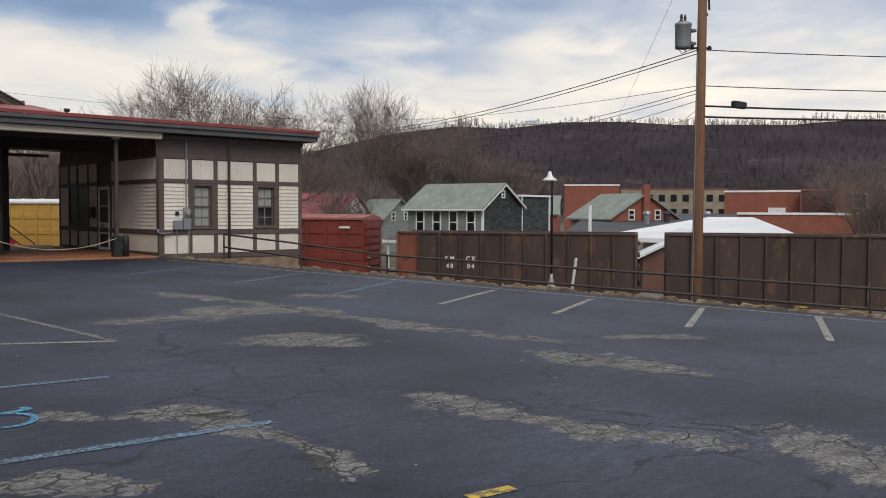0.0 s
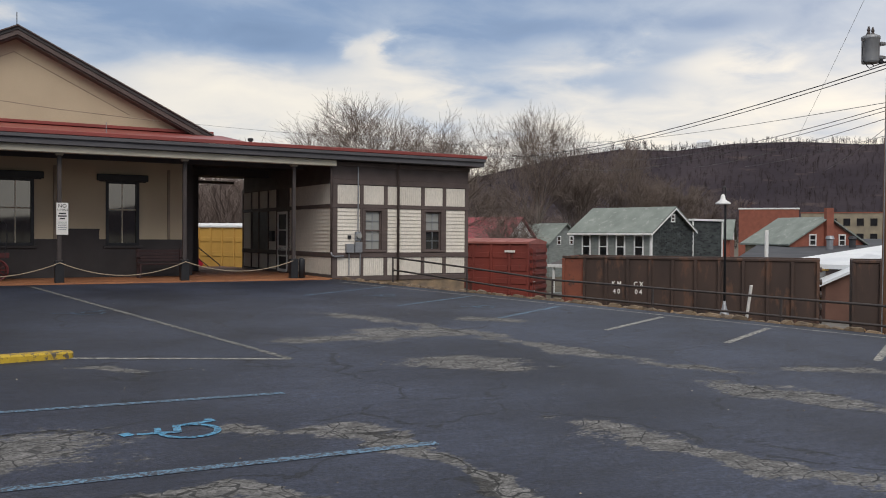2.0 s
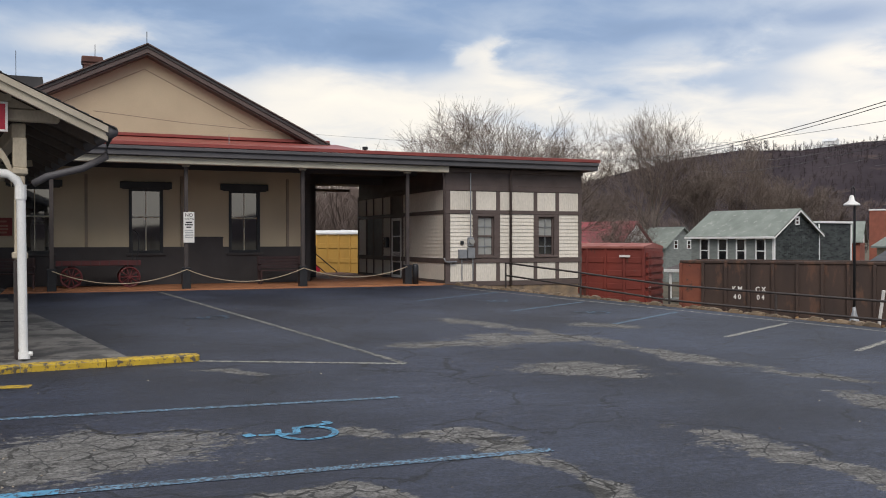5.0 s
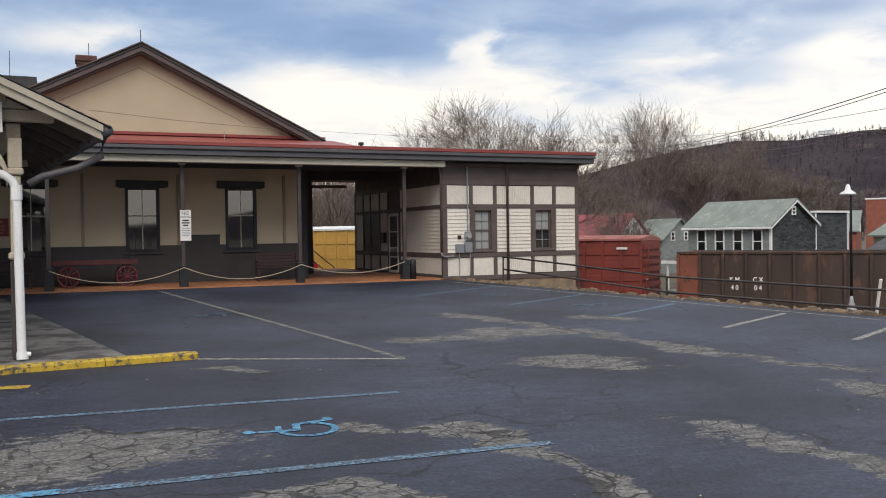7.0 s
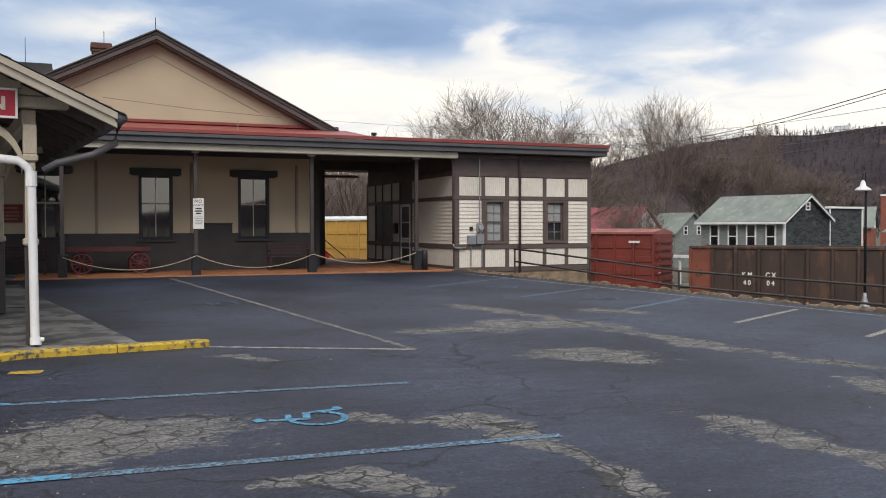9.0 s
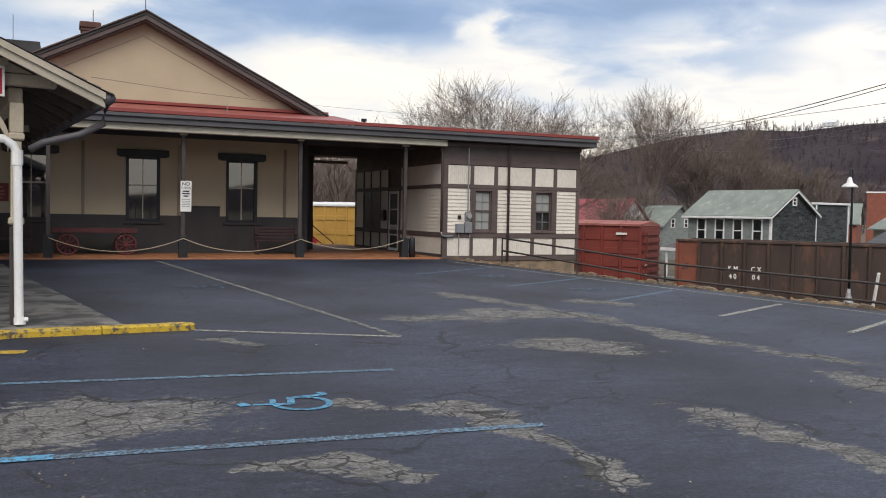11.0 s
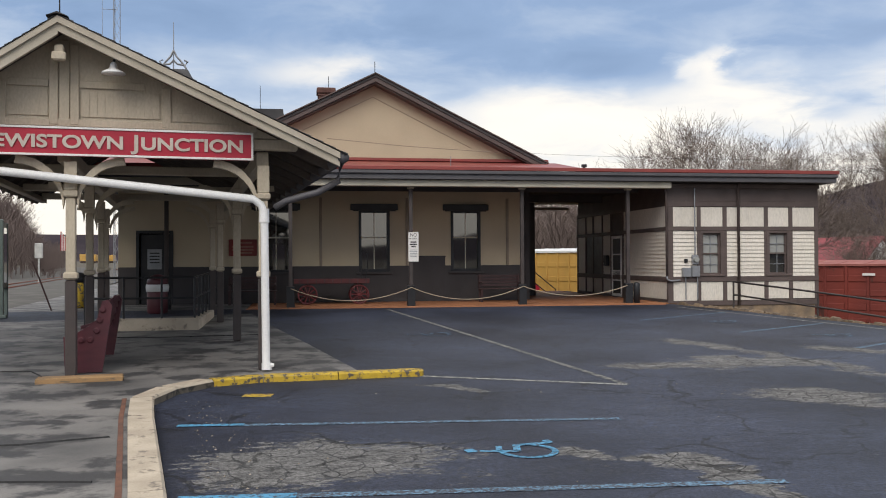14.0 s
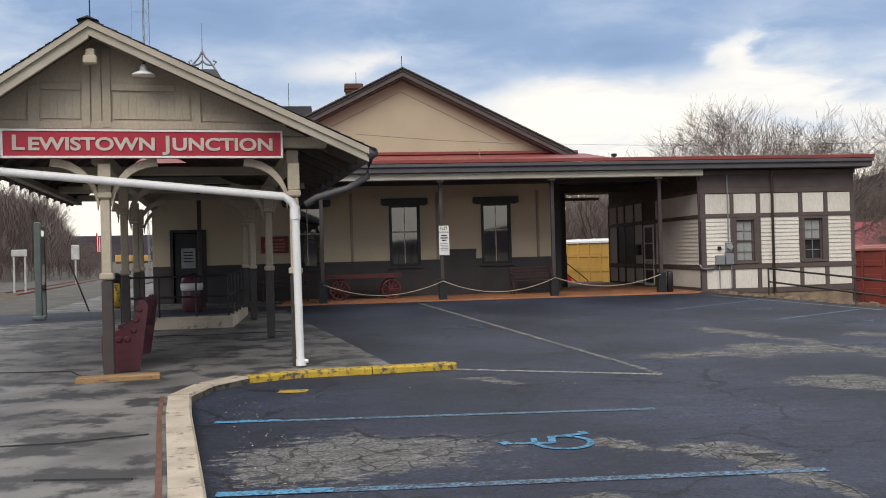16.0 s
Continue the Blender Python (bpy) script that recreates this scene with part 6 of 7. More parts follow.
def boxcar(x1, length, top, name, label, paint, roof_paint, ribs, door, low):
    car = thing(name, label, "railcar", "train", at=TR)
    x0 = x1 - length
    part("body", Mesh().box(x0, x1, 0.06, 2.94, low, top - 0.25, 0.02), paint, car)
    n = round(length / ribs)
    dx0, dx1 = (x0 + x1) / 2 - 1.25, (x0 + x1) / 2 + 1.25
    if door:
        d = part("door", Mesh().box(dx0, dx1, -0.045, 0.055, low + 0.12, top - 0.42, 0.02), paint, car)
        for k in range(7):
            z = low + 0.3 + k * (top - low - 0.9) / 6.5
            part("door_corrugation", Mesh().box(dx0 + 0.1, dx1 - 0.1, -0.085, -0.046, z, z + 0.2, 0.03), paint, d)
        part("door_bar", Mesh().rod((dx0 + 0.05, -0.09, low + 0.9), (dx0 + 0.05, -0.09, top - 1.4), 0.025), M_SIGNWHITE, d)
        part("door_track", Mesh().box(dx0 - 0.3, dx1 + 2.6, -0.1, 0.05, top - 0.40, top - 0.32, 0.01), paint, car)
        part("door_track", Mesh().box(dx0 - 0.3, dx1 + 2.6, -0.1, 0.05, low + 0.02, low + 0.1, 0.01), paint, car)
    for k in range(n + 1):
        x = x0 + (length - 0.1) * k / n
        if door and dx0 - 0.1 < x < dx1 + 0.05:
            continue
        part("side_post", Mesh().box(x, x + 0.1, 0.0, 0.058, low, top - 0.26, 0.012), paint, car)
        if k < n and not (door and dx0 - ribs * 0.9 < x + ribs * 0.2 < dx1):
            w = (length - 0.1) / n - 0.1
            for j in range(5):
                z = low + 0.25 + j * (top - low - 0.8) / 4.6
                part("side_corrugation", Mesh().box(x + 0.13, x + 0.07 + w, 0.025, 0.058, z, z + 0.26, 0.02), paint, car)
    part("side_sill", Mesh().box(x0, x1, 0.0, 0.1, low - 0.22, low, 0.02), paint, car)
    part("top_chord", Mesh().box(x0, x1, 0.0, 0.1, top - 0.26, top - 0.16, 0.02), paint, car)
    part("roof", Mesh().slab([(-0.02, top - 0.155), (1.5, top), (3.02, top - 0.155), (3.02, top - 0.25), (-0.02, top - 0.25)], "x", x0, x1), roof_paint, car)
    for k in range(int(length / 1.1)):
        part("roof_seam", Mesh().slab([(-0.02, top - 0.14), (1.5, top + 0.02), (3.02, top - 0.14), (3.02, top - 0.16), (1.5, top - 0.003), (-0.02, top - 0.158)], "x", x0 + 0.4 + k * 1.1, x0 + 0.48 + k * 1.1), roof_paint, car)
    for k in range(9):
        z = low + 0.15 + k * (top - low - 0.6) / 8.6
        part("end_corrugation", Mesh().slab([(0.25, z), (2.75, z), (2.75, z + 0.2), (0.25, z + 0.2)], "x", x1 + 0.001, x1 + 0.09), paint, car)
    part("ladder", Mesh().box(x1 + 0.09, x1 + 0.11, 0.3, 0.36, low, top - 0.5).box(x1 + 0.09, x1 + 0.11, 0.7, 0.76, low, top - 0.5), paint, car)
    for k in range(7):
        part("rung", Mesh().rod((x1 + 0.1, 0.33, low + 0.3 + k * 0.42), (x1 + 0.1, 0.73, low + 0.3 + k * 0.42), 0.015, None, 5), M_SIGNWHITE if k in (2, 3) else paint, car)
    for x in (x0 + 2.2, x1 - 2.2):
        truck_set(car, x)
    part("coupler", Mesh().box(x1, x1 + 0.65, 1.35, 1.65, 0.75, 1.0, 0.04), M_GOND, car)
    return car


red = boxcar(-10.2, 13.6, 4.70, "boxcar", "faded red ribbed boxcar with pale graffiti", M_BOXCAR, M_BOXTOP, 0.92, True, 1.12)
M_GRAF = mat("graffiti_cream", (0.55, 0.50, 0.38), (0.42, 0.37, 0.28), 2, 0.8, 0.05, c3=(0.2, 0.05, 0.04), wear=0.57)
M_GRAFK = mat("graffiti_outline", (0.03, 0.02, 0.02), None, 5, 0.8, 0)
grng = random.Random(12)
for k, x in enumerate((-14.6, -14.1, -13.5, -19.8, -19.1, -15.8)):
    h = grng.uniform(0.5, 0.75)
    pts = [(x + 0.36 * math.cos(a) * grng.uniform(0.75, 1.15), 1.55 + h / 2 * math.sin(a) * grng.uniform(0.8, 1.2)) for a in [i * math.tau / 11 for i in range(11)]]
    g = part("graffiti", Mesh().slab(pts, "y", -0.012, -0.004), M_GRAF, red, "cream spray-painted letter shape")
    part("graffiti_stroke", Mesh().tube([(x + 0.18 * math.cos(a), -0.016, 1.55 + 0.2 * math.sin(a * 1.3)) for a in [i * 0.7 for i in range(8)]], 0.022, 4), M_GRAFK, g)
for x, z, w in ((-11.1, 4.1, 0.25), (-10.7, 1.7, 0.14)):
    part("stencil_bar", Mesh().box(x - w, x + w, -0.05, -0.001, z - 0.05, z + 0.05), M_SIGNWHITE, red)
writing("stencil", "472", 0.34, M_SIGNWHITE, red, Matrix.Translation((-22.6, -0.006, 1.75)) @ FACE_CAM, 0.002)

yel = boxcar(-25.0, 14.5, 5.42, "boxcar", "bright yellow ribbed railcar seen beyond the passage", M_YCAR, M_WHITE, 0.75, False, 1.0)
part("stripe_mark", Mesh().slab([(-29.2, 3.6), (-28.9, 3.6), (-28.5, 3.2), (-28.9, 2.8), (-29.2, 2.8), (-28.8, 3.2)], "y", -0.012, -0.002), M_SIGNRED, yel, "red chevron mark")


def gondola(x0, length, top, label, end_paint, marks):
    car = thing("gondola_car", label, "railcar", "train", at=TR)
    x1, low = x0 + length, 1.0
    for y0, y1 in ((0.06, 0.14), (2.86, 2.94)):
        part("side_sheet", Mesh().box(x0 + 1.0, x1, y0, y1, low, top - 0.1), M_GOND, car)
        part("side_sheet", Mesh().box(x0, x0 + 0.995, y0, y1, low, top - 0.1), end_paint, car, "rusty red end sheet")
        part("top_chord", Mesh().box(x0, x1, y0 - 0.06, y1 + 0.06, top - 0.1, top + 0.02, 0.02), M_GOND, car)
        part("side_sill", Mesh().box(x0, x1, y0 - 0.06, y1 + 0.04, low - 0.16, low, 0.02), M_GOND, car)
    part("end_sheet", Mesh().box(x0, x0 + 0.08, 0.145, 2.855, low, top), end_paint, car)
    part("end_sheet", Mesh().box(x1 - 0.08, x1, 0.145, 2.855, low, top), M_GOND, car)
    part("floor", Mesh().box(x0 + 0.1, x1 - 0.1, 0.15, 2.85, low - 0.1, low + 0.05), M_GOND, car)
    n = round(length / 1.02)
    for k in range(n + 1):
        x = x0 + (length - 0.12) * k / n
        part("side_post", Mesh().box(x, x + 0.12, -0.06, 0.058, low, top - 0.1, 0.015), end_paint if k == 0 else M_GOND, car)
    for k in range(5):
        z = low + 0.3 + k * (top - low - 0.5) / 4.6
        part("end_rib", Mesh().box(x1 + 0.001, x1 + 0.1, 0.2, 2.8, z, z + 0.14, 0.03), M_GOND, car)
    for k in range(int(length / 2.0)):
        x = x0 + 3.5 + k * 1.75
        if x < x1 - 0.6:
            part("sill_reflector", Mesh().box(x, x + 0.5, -0.075, -0.061, low - 0.12, low - 0.03), M_YELLOW, car)
    for x in (x0 + 1.9, x1 - 1.9):
        truck_set(car, x)
    part("coupler", Mesh().box(x0 - 0.6, x0, 1.35, 1.65, 0.75, 1.0, 0.04), M_GOND, car)
    if marks:
        for txt, x, z in (("K M", x0 + 2.475, 2.72), ("C X", x0 + 3.44, 2.72), ("4 0", x0 + 2.475, 2.38), ("0 4", x0 + 3.44, 2.38)):
            writing("stencil", txt, 0.29, M_SIGNWHITE, car, Matrix.Translation((x, 0.052, z)) @ FACE_CAM, 0.006, 0.86, "CENTER", 0.006)
        for x, z, w in ((2.3, 1.5, 0.22), (2.3, 1.35, 0.16), (3.3, 1.45, 0.22), (3.3, 1.32, 0.2)):
            part("stencil_bar", Mesh().box(x0 + x - w, x0 + x + w, 0.048, 0.056, z - 0.035, z + 0.035), M_SIGNWHITE, car)
    return car


gondola(-8.6, 10.8, 3.92, "dark brown steel gondola car with white stencil marks", M_RUST, True)
gondola(18.8, 12.0, 3.92, "dark brown steel gondola car with ribbed sides", M_GOND, False)
gondola(3.4, 14.2, 3.92, "dark brown steel gondola car with ribbed sides", M_GOND, False)

# main line past the platform
track(Matrix.Translation((-10.2, 8, 0.05)) @ Matrix.Rotation(radians(97.5), 4, "Z") @ Matrix.Translation((0, 0, 0)), -40, 420, "main line track beside the platform")
setting("ballast_yard", Mesh().add([(-40, -30, -0.12), (-8.42, -30, -0.12), (-8.42, 24, -0.02), (-20, 130, 0.05), (-75, 320, 0.05), (-95, 320, 0.05)], [(0, 1, 2, 3, 4, 5)]), M_YARD, "grey ballast yard beside the platform", "ground")
M_DWARF = mat("signal_white", (0.5, 0.5, 0.48), None, 3, 0.6, 0.05)
hf = thing("marker_frame", "white H-shaped marker frame beside the track", "marker", at=pose(-17.8, 55, 0.0, rz=10))
part("upright", Mesh().box(-0.35, -0.25, -0.05, 0.05, 0, 2.45, 0.01), M_DWARF, hf)
part("upright", Mesh().box(0.25, 0.35, -0.05, 0.05, 0, 2.45, 0.01), M_DWARF, hf)
part("head", Mesh().box(-0.42, 0.42, -0.08, 0.08, 2.1, 2.5, 0.03), M_DWARF, hf)
sg = thing("signal", "white dwarf signal mast beside the track", "signal", at=pose(-20.0, 75, 0.0))
part("mast", Mesh().rod((0, 0, 0), (0, 0, 3.0), 0.07), M_DWARF, sg)
part("head", Mesh().box(-0.3, 0.3, -0.1, 0.1, 1.9, 3.1, 0.05), M_DWARF, sg)
lb = thing("guy_stake", "thin leaning stake by the platform", "stake", at=pose(-6.9, 27.2, 0.18))
part("bar", Mesh().rod((0, 0, 0), (-0.55, 0.1, 1.45), 0.025), M_BENCHDK, lb)
for k in range(4):
    yc = thing("hopper_car", "distant yellow railcar on the main line", "railcar", "distant railcars", at=pose(-104 + k * 1.2, 470 + 17 * k, 1.0, rz=97.5))
    part("body", Mesh().box(-7, 7, -1.5, 1.5, 1.0, 4.4, 0.1), M_YCAR, yc)
    part("sill", Mesh().box(-7.4, 7.4, -1.2, 1.2, 0.0, 0.95, 0.05), M_GOND, yc)

# ---- house, town and hill beyond the track ----
LOW = -3.45


def polar(phi, d):
    return d * math.sin(radians(phi)), d * math.cos(radians(phi))


def sash(parent, m, w, h, frame_mat, name="window", depth=0.10):
    """A framed two-pane window, built facing -x in its own axes (y across, z up), placed by m."""
    win = part(name, Mesh().box(-depth, 0.0, -w / 2 - 0.1, -w / 2, -h / 2 - 0.1, h / 2 + 0.12, 0.01).box(-depth, 0.0, w / 2, w / 2 + 0.1, -h / 2 - 0.1, h / 2 + 0.12, 0.01)
               .box(-depth, 0.0, -w / 2, w / 2, h / 2, h / 2 + 0.12, 0.01).box(-depth, 0.0, -w / 2, w / 2, -h / 2 - 0.1, -h / 2, 0.01).box(-depth * 0.7, 0.0, -w / 2, w / 2, -0.04, 0.04), frame_mat, parent, "white framed sash window")
    win.matrix_local = m
    part("pane", Mesh().box(-depth * 0.4, -depth * 0.2, -w / 2, w / 2, 0.04, h / 2), M_GLASS, win)
    part("pane", Mesh().box(-depth * 0.4, -depth * 0.2, -w / 2, w / 2, -h / 2, -0.04), M_GLASS, win)
    return win


cx, cy = polar(43.53, 73)
house = thing("house", "two-storey house with green shingled side and white porch", "house", at=pose(cx, cy, LOW, rz=11.5))
EV, RG, DP, WD = 5.55, 7.42, 5.9, 7.9
part("front_wall", Mesh().box(0, 0.25, 0, WD, 0, EV), M_GREYSH, house, "pale grey shingled front wall")
part("side_wall", Mesh().slab([(0.25, 0), (DP, 0), (DP, EV), (DP / 2, RG - 0.1), (0.25, EV + 0.05)], "y", 0, 0.25), M_GREENSH, house, "dark green patchy shingled side wall")
part("far_wall", Mesh().slab([(0.25, 0), (DP, 0), (DP, EV), (DP / 2, RG - 0.1), (0.25, EV + 0.05)], "y", WD - 0.25, WD).box(DP - 0.25, DP, 0.25, WD - 0.25, 0, EV), M_GREYSH, house)
sh = Mesh()
srng = random.Random(8)
for j in range(38):
    z = 0.3 + j * 0.19
    for i in range(12):
        x = 0.15 + i * 0.48 + (j % 2) * 0.24
        lim = EV + (RG - EV) * (1 - abs(x - DP / 2) / (DP / 2)) - 0.35
        if x < DP - 0.4 and z < lim and srng.random() < 0.8:
            sh.box(x, x + 0.45, -0.035, -0.002, z, z + 0.17)
tagged(part("shingle_field", sh, M_GREENSH, house), kind="stuff")
for s in (0, 1):
    a = (-0.45, EV - 0.25) if s == 0 else (DP + 0.2, EV - 0.05)
    part("roof_slope", Mesh().slab([a, (DP / 2, RG + 0.03), (DP / 2, RG + 0.15), (a[0], a[1] + 0.12)], "y", -0.35, WD + 0.35), M_HROOF, house, "weathered green-grey roof")
    part("verge_trim", Mesh().slab([(a[0], a[1] - 0.14), (DP / 2, RG - 0.12), (DP / 2, RG + 0.02), (a[0], a[1] - 0.002)], "y", -0.36, -0.30), M_WHITE, house)
part("eave_trim", Mesh().box(-0.5, -0.40, -0.35, WD + 0.35, EV - 0.35, EV - 0.18, 0.02), M_WHITE, house)
part("corner_board", Mesh().box(-0.03, 0.12, -0.05, 0.001, 0, EV - 0.1).box(-0.04, 0.0, -0.04, 0.12, 0, EV - 0.1), M_WHITE, house)
for y in (1.15, 2.95, 4.7, 6.5):
    sash(house, pose(0, y, 4.25), 0.72, 1.75, M_WHITE)
for y in (1.0, 2.6):
    sash(house, pose(0, y, 1.55), 0.72, 1.7, M_WHITE)
part("front_door", Mesh().box(-0.06, 0.0, 4.2, 5.15, 0.2, 2.3, 0.01), M_BUFF, house, "tan front door")
sash(house, pose(2.9, 0, 6.6, rz=90), 0.35, 0.45, M_WHITE, "attic_window")
porch = part("porch_roof", Mesh().slab([(-2.3, 2.55), (0.0, 3.05), (0.0, 3.2), (-2.3, 2.7)], "y", -0.1, WD + 0.9), M_POSTDARK, house, "brown porch roof")
part("porch_trim", Mesh().box(-2.38, -2.31, -0.1, WD + 0.9, 2.45, 2.72, 0.02), M_WHITE, porch)
part("porch_floor", Mesh().box(-2.3, -0.01, 0, WD + 0.8, 0.1, 0.3), M_GREYSH, house)
for y in (0.12, 2.7, 5.4, 8.3):
    part("porch_post", Mesh().box(-2.2, -2.04, y - 0.08, y + 0.08, 0.3, 2.56, 0.02), M_WHITE, porch)
rear = part("rear_wing", Mesh().box(DP + 0.01, DP + 4.6, 0.05, 6, 0, 6.45), M_GREENSH, house, "flat-roofed green shingled rear wing")
part("wing_cornice", Mesh().box(DP + 0.012, DP + 4.75, -0.12, 6.1, 6.45, 6.62, 0.02), M_WHITE, rear)
part("wing_corner", Mesh().box(DP + 4.55, DP + 4.68, -0.02, 0.1, 0, 6.4).box(DP - 0.02, DP + 0.1, -0.03, 0.04, 0, 6.4), M_WHITE, rear)
sash(rear, pose(DP + 2.4, 0.05, 1.6, rz=90), 1.0, 1.1, M_WHITE)


def gable_house(name, label, phi, d, rz, w, dep, ev, rg, wall, roof, windows=3, chim=False, gable_mat=None, base=LOW):
    x, y = polar(phi, d)
    h = thing(name, label, "house", at=pose(x, y, base, rz=rz))
    part("wall", Mesh().box(0, dep, 0, w, 0, ev), wall, h)
    part("gable_wall", Mesh().slab([(0, 0), (dep, 0), (dep, ev), (dep / 2, rg), (0, ev)], "y", -0.02, -0.002), gable_mat or wall, h)
    part("gable_wall", Mesh().slab([(0, ev), (dep, ev), (dep / 2, rg)], "y", w - 0.2, w), gable_mat or wall, h)
    for a in (-0.4, dep + 0.4):
        part("roof_slope", Mesh().slab([(a, ev - 0.25), (dep / 2, rg + 0.03), (dep / 2, rg + 0.17), (a, ev - 0.1)], "y", -0.4, w + 0.4), roof, h)
    for k in range(windows):
        sash(h, pose(0, w * (k + 0.5) / windows, ev * 0.62), 0.8, 1.3, M_WHITE)
    for k in range(2):
        sash(h, pose(dep * (0.3 + 0.4 * k), -0.02, ev + (rg - ev) * 0.12, rz=90), 0.6, 0.9, M_WHITE)
    if chim:
        part("chimney", Mesh().box(dep / 2 - 0.4, dep / 2 + 0.4, -0.45, -0.025, 0, rg + 1.0, 0.02), M_RBRICK, h)
    return h


gable_house("house", "white house with a grey roof and red brick gable end", 51.6, 92, -14, 7.0, 8.5, 4.6, 7.0, M_BUFF, M_HROOF, 2, True, M_RBRICK)
gable_house("house", "white clapboard house with a faded red roof", 34.4, 105, 24, 8, 7, 4.6, 7.2, M_WHITE, mat("faded_red_roof", (0.30, 0.06, 0.075), (0.24, 0.06, 0.07), 0.8, 0.7, 0.1), 3)
gable_house("house", "grey clapboard house with a low roof", 32.8, 88, 14, 5, 5, 3.2, 4.4, M_GREYSH, M_HROOF, 2)
gable_house("house", "weathered grey house among bare trees", 37.2, 112, 18, 9, 7, 4.3, 6.6, M_GREYSH, M_HROOF, 3)
gable_house("shed", "small dark shed beyond the track", 34.0, 78, 10, 4, 4, 2.4, 3.4, M_GREYSH, M_ROOFDK, 1)
for k, (phi, d, c) in enumerate(((30.9, 150, M_WHITE), (36.4, 170, M_RBRICK), (39.6, 160, M_WHITE), (46.9, 150, M_WHITE), (33.2, 190, M_BUFF), (48.2, 125, M_RBRICK), (60.3, 300, M_WHITE))):
    gable_house("house", ("white", "red brick", "white", "white", "buff", "red brick", "white")[k] + " house in the lower town", phi, d, 12 + 17 * k % 60, 9, 7, 5, 7.4, c, M_HROOF if k % 2 else M_ROOFDK, 3)


def block(name, label, phi0, phi1, d, top, wall, cap, wins=0, dep=18, cat_="building", rows=1):
    """A flat-roofed building whose front runs between two bearings."""
    (xa, ya), (xb, yb) = polar(phi0, d), polar(phi1, d)
    w = math.dist((xa, ya), (xb, yb))
    rz = math.degrees(math.atan2(yb - ya, xb - xa))
    h = thing(name, label, cat_, at=pose(xa, ya, LOW - 0.3, rz=rz))
    t = top - LOW + 0.3
    part("wall", Mesh().box(0, w, 0, dep, 0, t), wall, h)
    part("parapet", Mesh().box(-0.1, w + 0.1, -0.1, 0.3, t, t + 0.25, 0.03).box(-0.1, 0.2, 0.31, dep, t, t + 0.25, 0.03), cap, h)
    for r in range(rows):
        for k in range(wins):
            x, z = w * (k + 0.5) / wins, t - 1.9 - 3.2 * r
            wn = part("window", Mesh().box(x - 0.8, x + 0.8, -0.06, 0.02, z - 0.9, z + 0.9, 0.02), M_WHITE if wall is not M_BUFF else M_BUFF, h)
            part("pane", Mesh().box(x - 0.68, x + 0.68, -0.075, -0.061, z - 0.78, z + 0.78), M_GLASS, wn)
    return h


block("warehouse", "red brick warehouse with a pale coping", 48.7, 52.1, 160, 6.4, M_RBRICK, M_WHITE)
block("mill", "long buff industrial building with broken windows", 52.2, 58.6, 210, 7.0, M_BUFF, M_RBRICK, 9, 20, rows=2)
block("mill", "red brick industrial building behind the sheds", 56.8, 66.5, 230, 7.2, M_RBRICK, M_RBRICK, 6)
b = block("warehouse", "red brick warehouse with a loading door", 58.4, 62.7, 128, 4.5, M_RBRICK, M_WHITE)
part("loading_door", Mesh().box(5.6, 7.8, -0.08, 0.02, 4.2, 6.2, 0.02), M_WHITE, b)
block("warehouse", "dark red brick building with blocked windows", 62.75, 65.0, 126, 4.6, mat("dark_brick", (0.10, 0.05, 0.045), (0.08, 0.04, 0.038), 1, 0.9, 0.2), M_RBRICK)
b = block("warehouse", "wide red brick building with a painted panel", 64.6, 78, 118, 5.1, M_RBRICK, M_RBRICK, 5)
part("painted_panel", Mesh().box(2.5, 9.0, -0.05, -0.005, 4.5, 7.8), M_BUFF, b)
b = block("annexe", "low brick building with a grey sloping roof", 59.2, 72, 98, 1.5, M_RBRICK, M_WHITE, 0)
part("blue_roof", Mesh().box(-16.5, -9.5, 2, 12, 3.6, 4.9), mat("blue_roof", (0.16, 0.24, 0.31), (0.13, 0.2, 0.27), 0.7, 0.6, 0.05), b)


def sloped_hall(name, label, pts, z_lo, z_hi, wall, roof):
    """A hall under one sloping roof; the first two corners are the low near edge."""
    h = thing(name, label, "building")
    zs = (z_lo, z_lo, z_hi, z_hi)
    base = [(x, y, LOW - 0.5) for x, y in pts]
    top = [(x, y, z - 0.3) for (x, y), z in zip(pts, zs)]
    part("wall", Mesh().rings([base, top]), wall, h)
    c = (sum(p[0] for p in pts) / 4, sum(p[1] for p in pts) / 4)
    ring = lambda dz: [(c[0] + (x - c[0]) * 1.03, c[1] + (y - c[1]) * 1.03, z + dz) for (x, y), z in zip(pts, zs)]
    part("roof", Mesh().rings([ring(-0.28), ring(0.0)]), roof, h)
    return h


dk = sloped_hall("workshop", "long low workshop with a dark flat roof", [polar(48.8, 74), polar(60.5, 68), polar(60.0, 112), polar(50.5, 112)], 0.0, 1.6, M_WHITE, M_ROOFDK)
for phi, d in ((53.8, 88), (55.0, 92), (57.4, 86)):
    x, y = polar(phi, d)
    part("roof_vent", Mesh().lathe(x, y, [(0.3, 0.6), (0.3, 1.5), (0.42, 1.55), (0.3, 1.85)], 10), M_GALV if phi != 55.0 else M_ROOFDK, dk)
x, y = polar(50.3, 70)
part("flue", Mesh().rod((x, y, -0.5), (x, y, 2.2), 0.14, None, 10), M_WHITE, dk, "white vent flue")
sloped_hall("metal_shed", "white metal shed with a sloping white roof", [polar(50.6, 62), polar(63.5, 56), polar(60.0, 74), polar(57.5, 72)], 0.0, 1.35, M_TRIM, M_WHITEROOF)
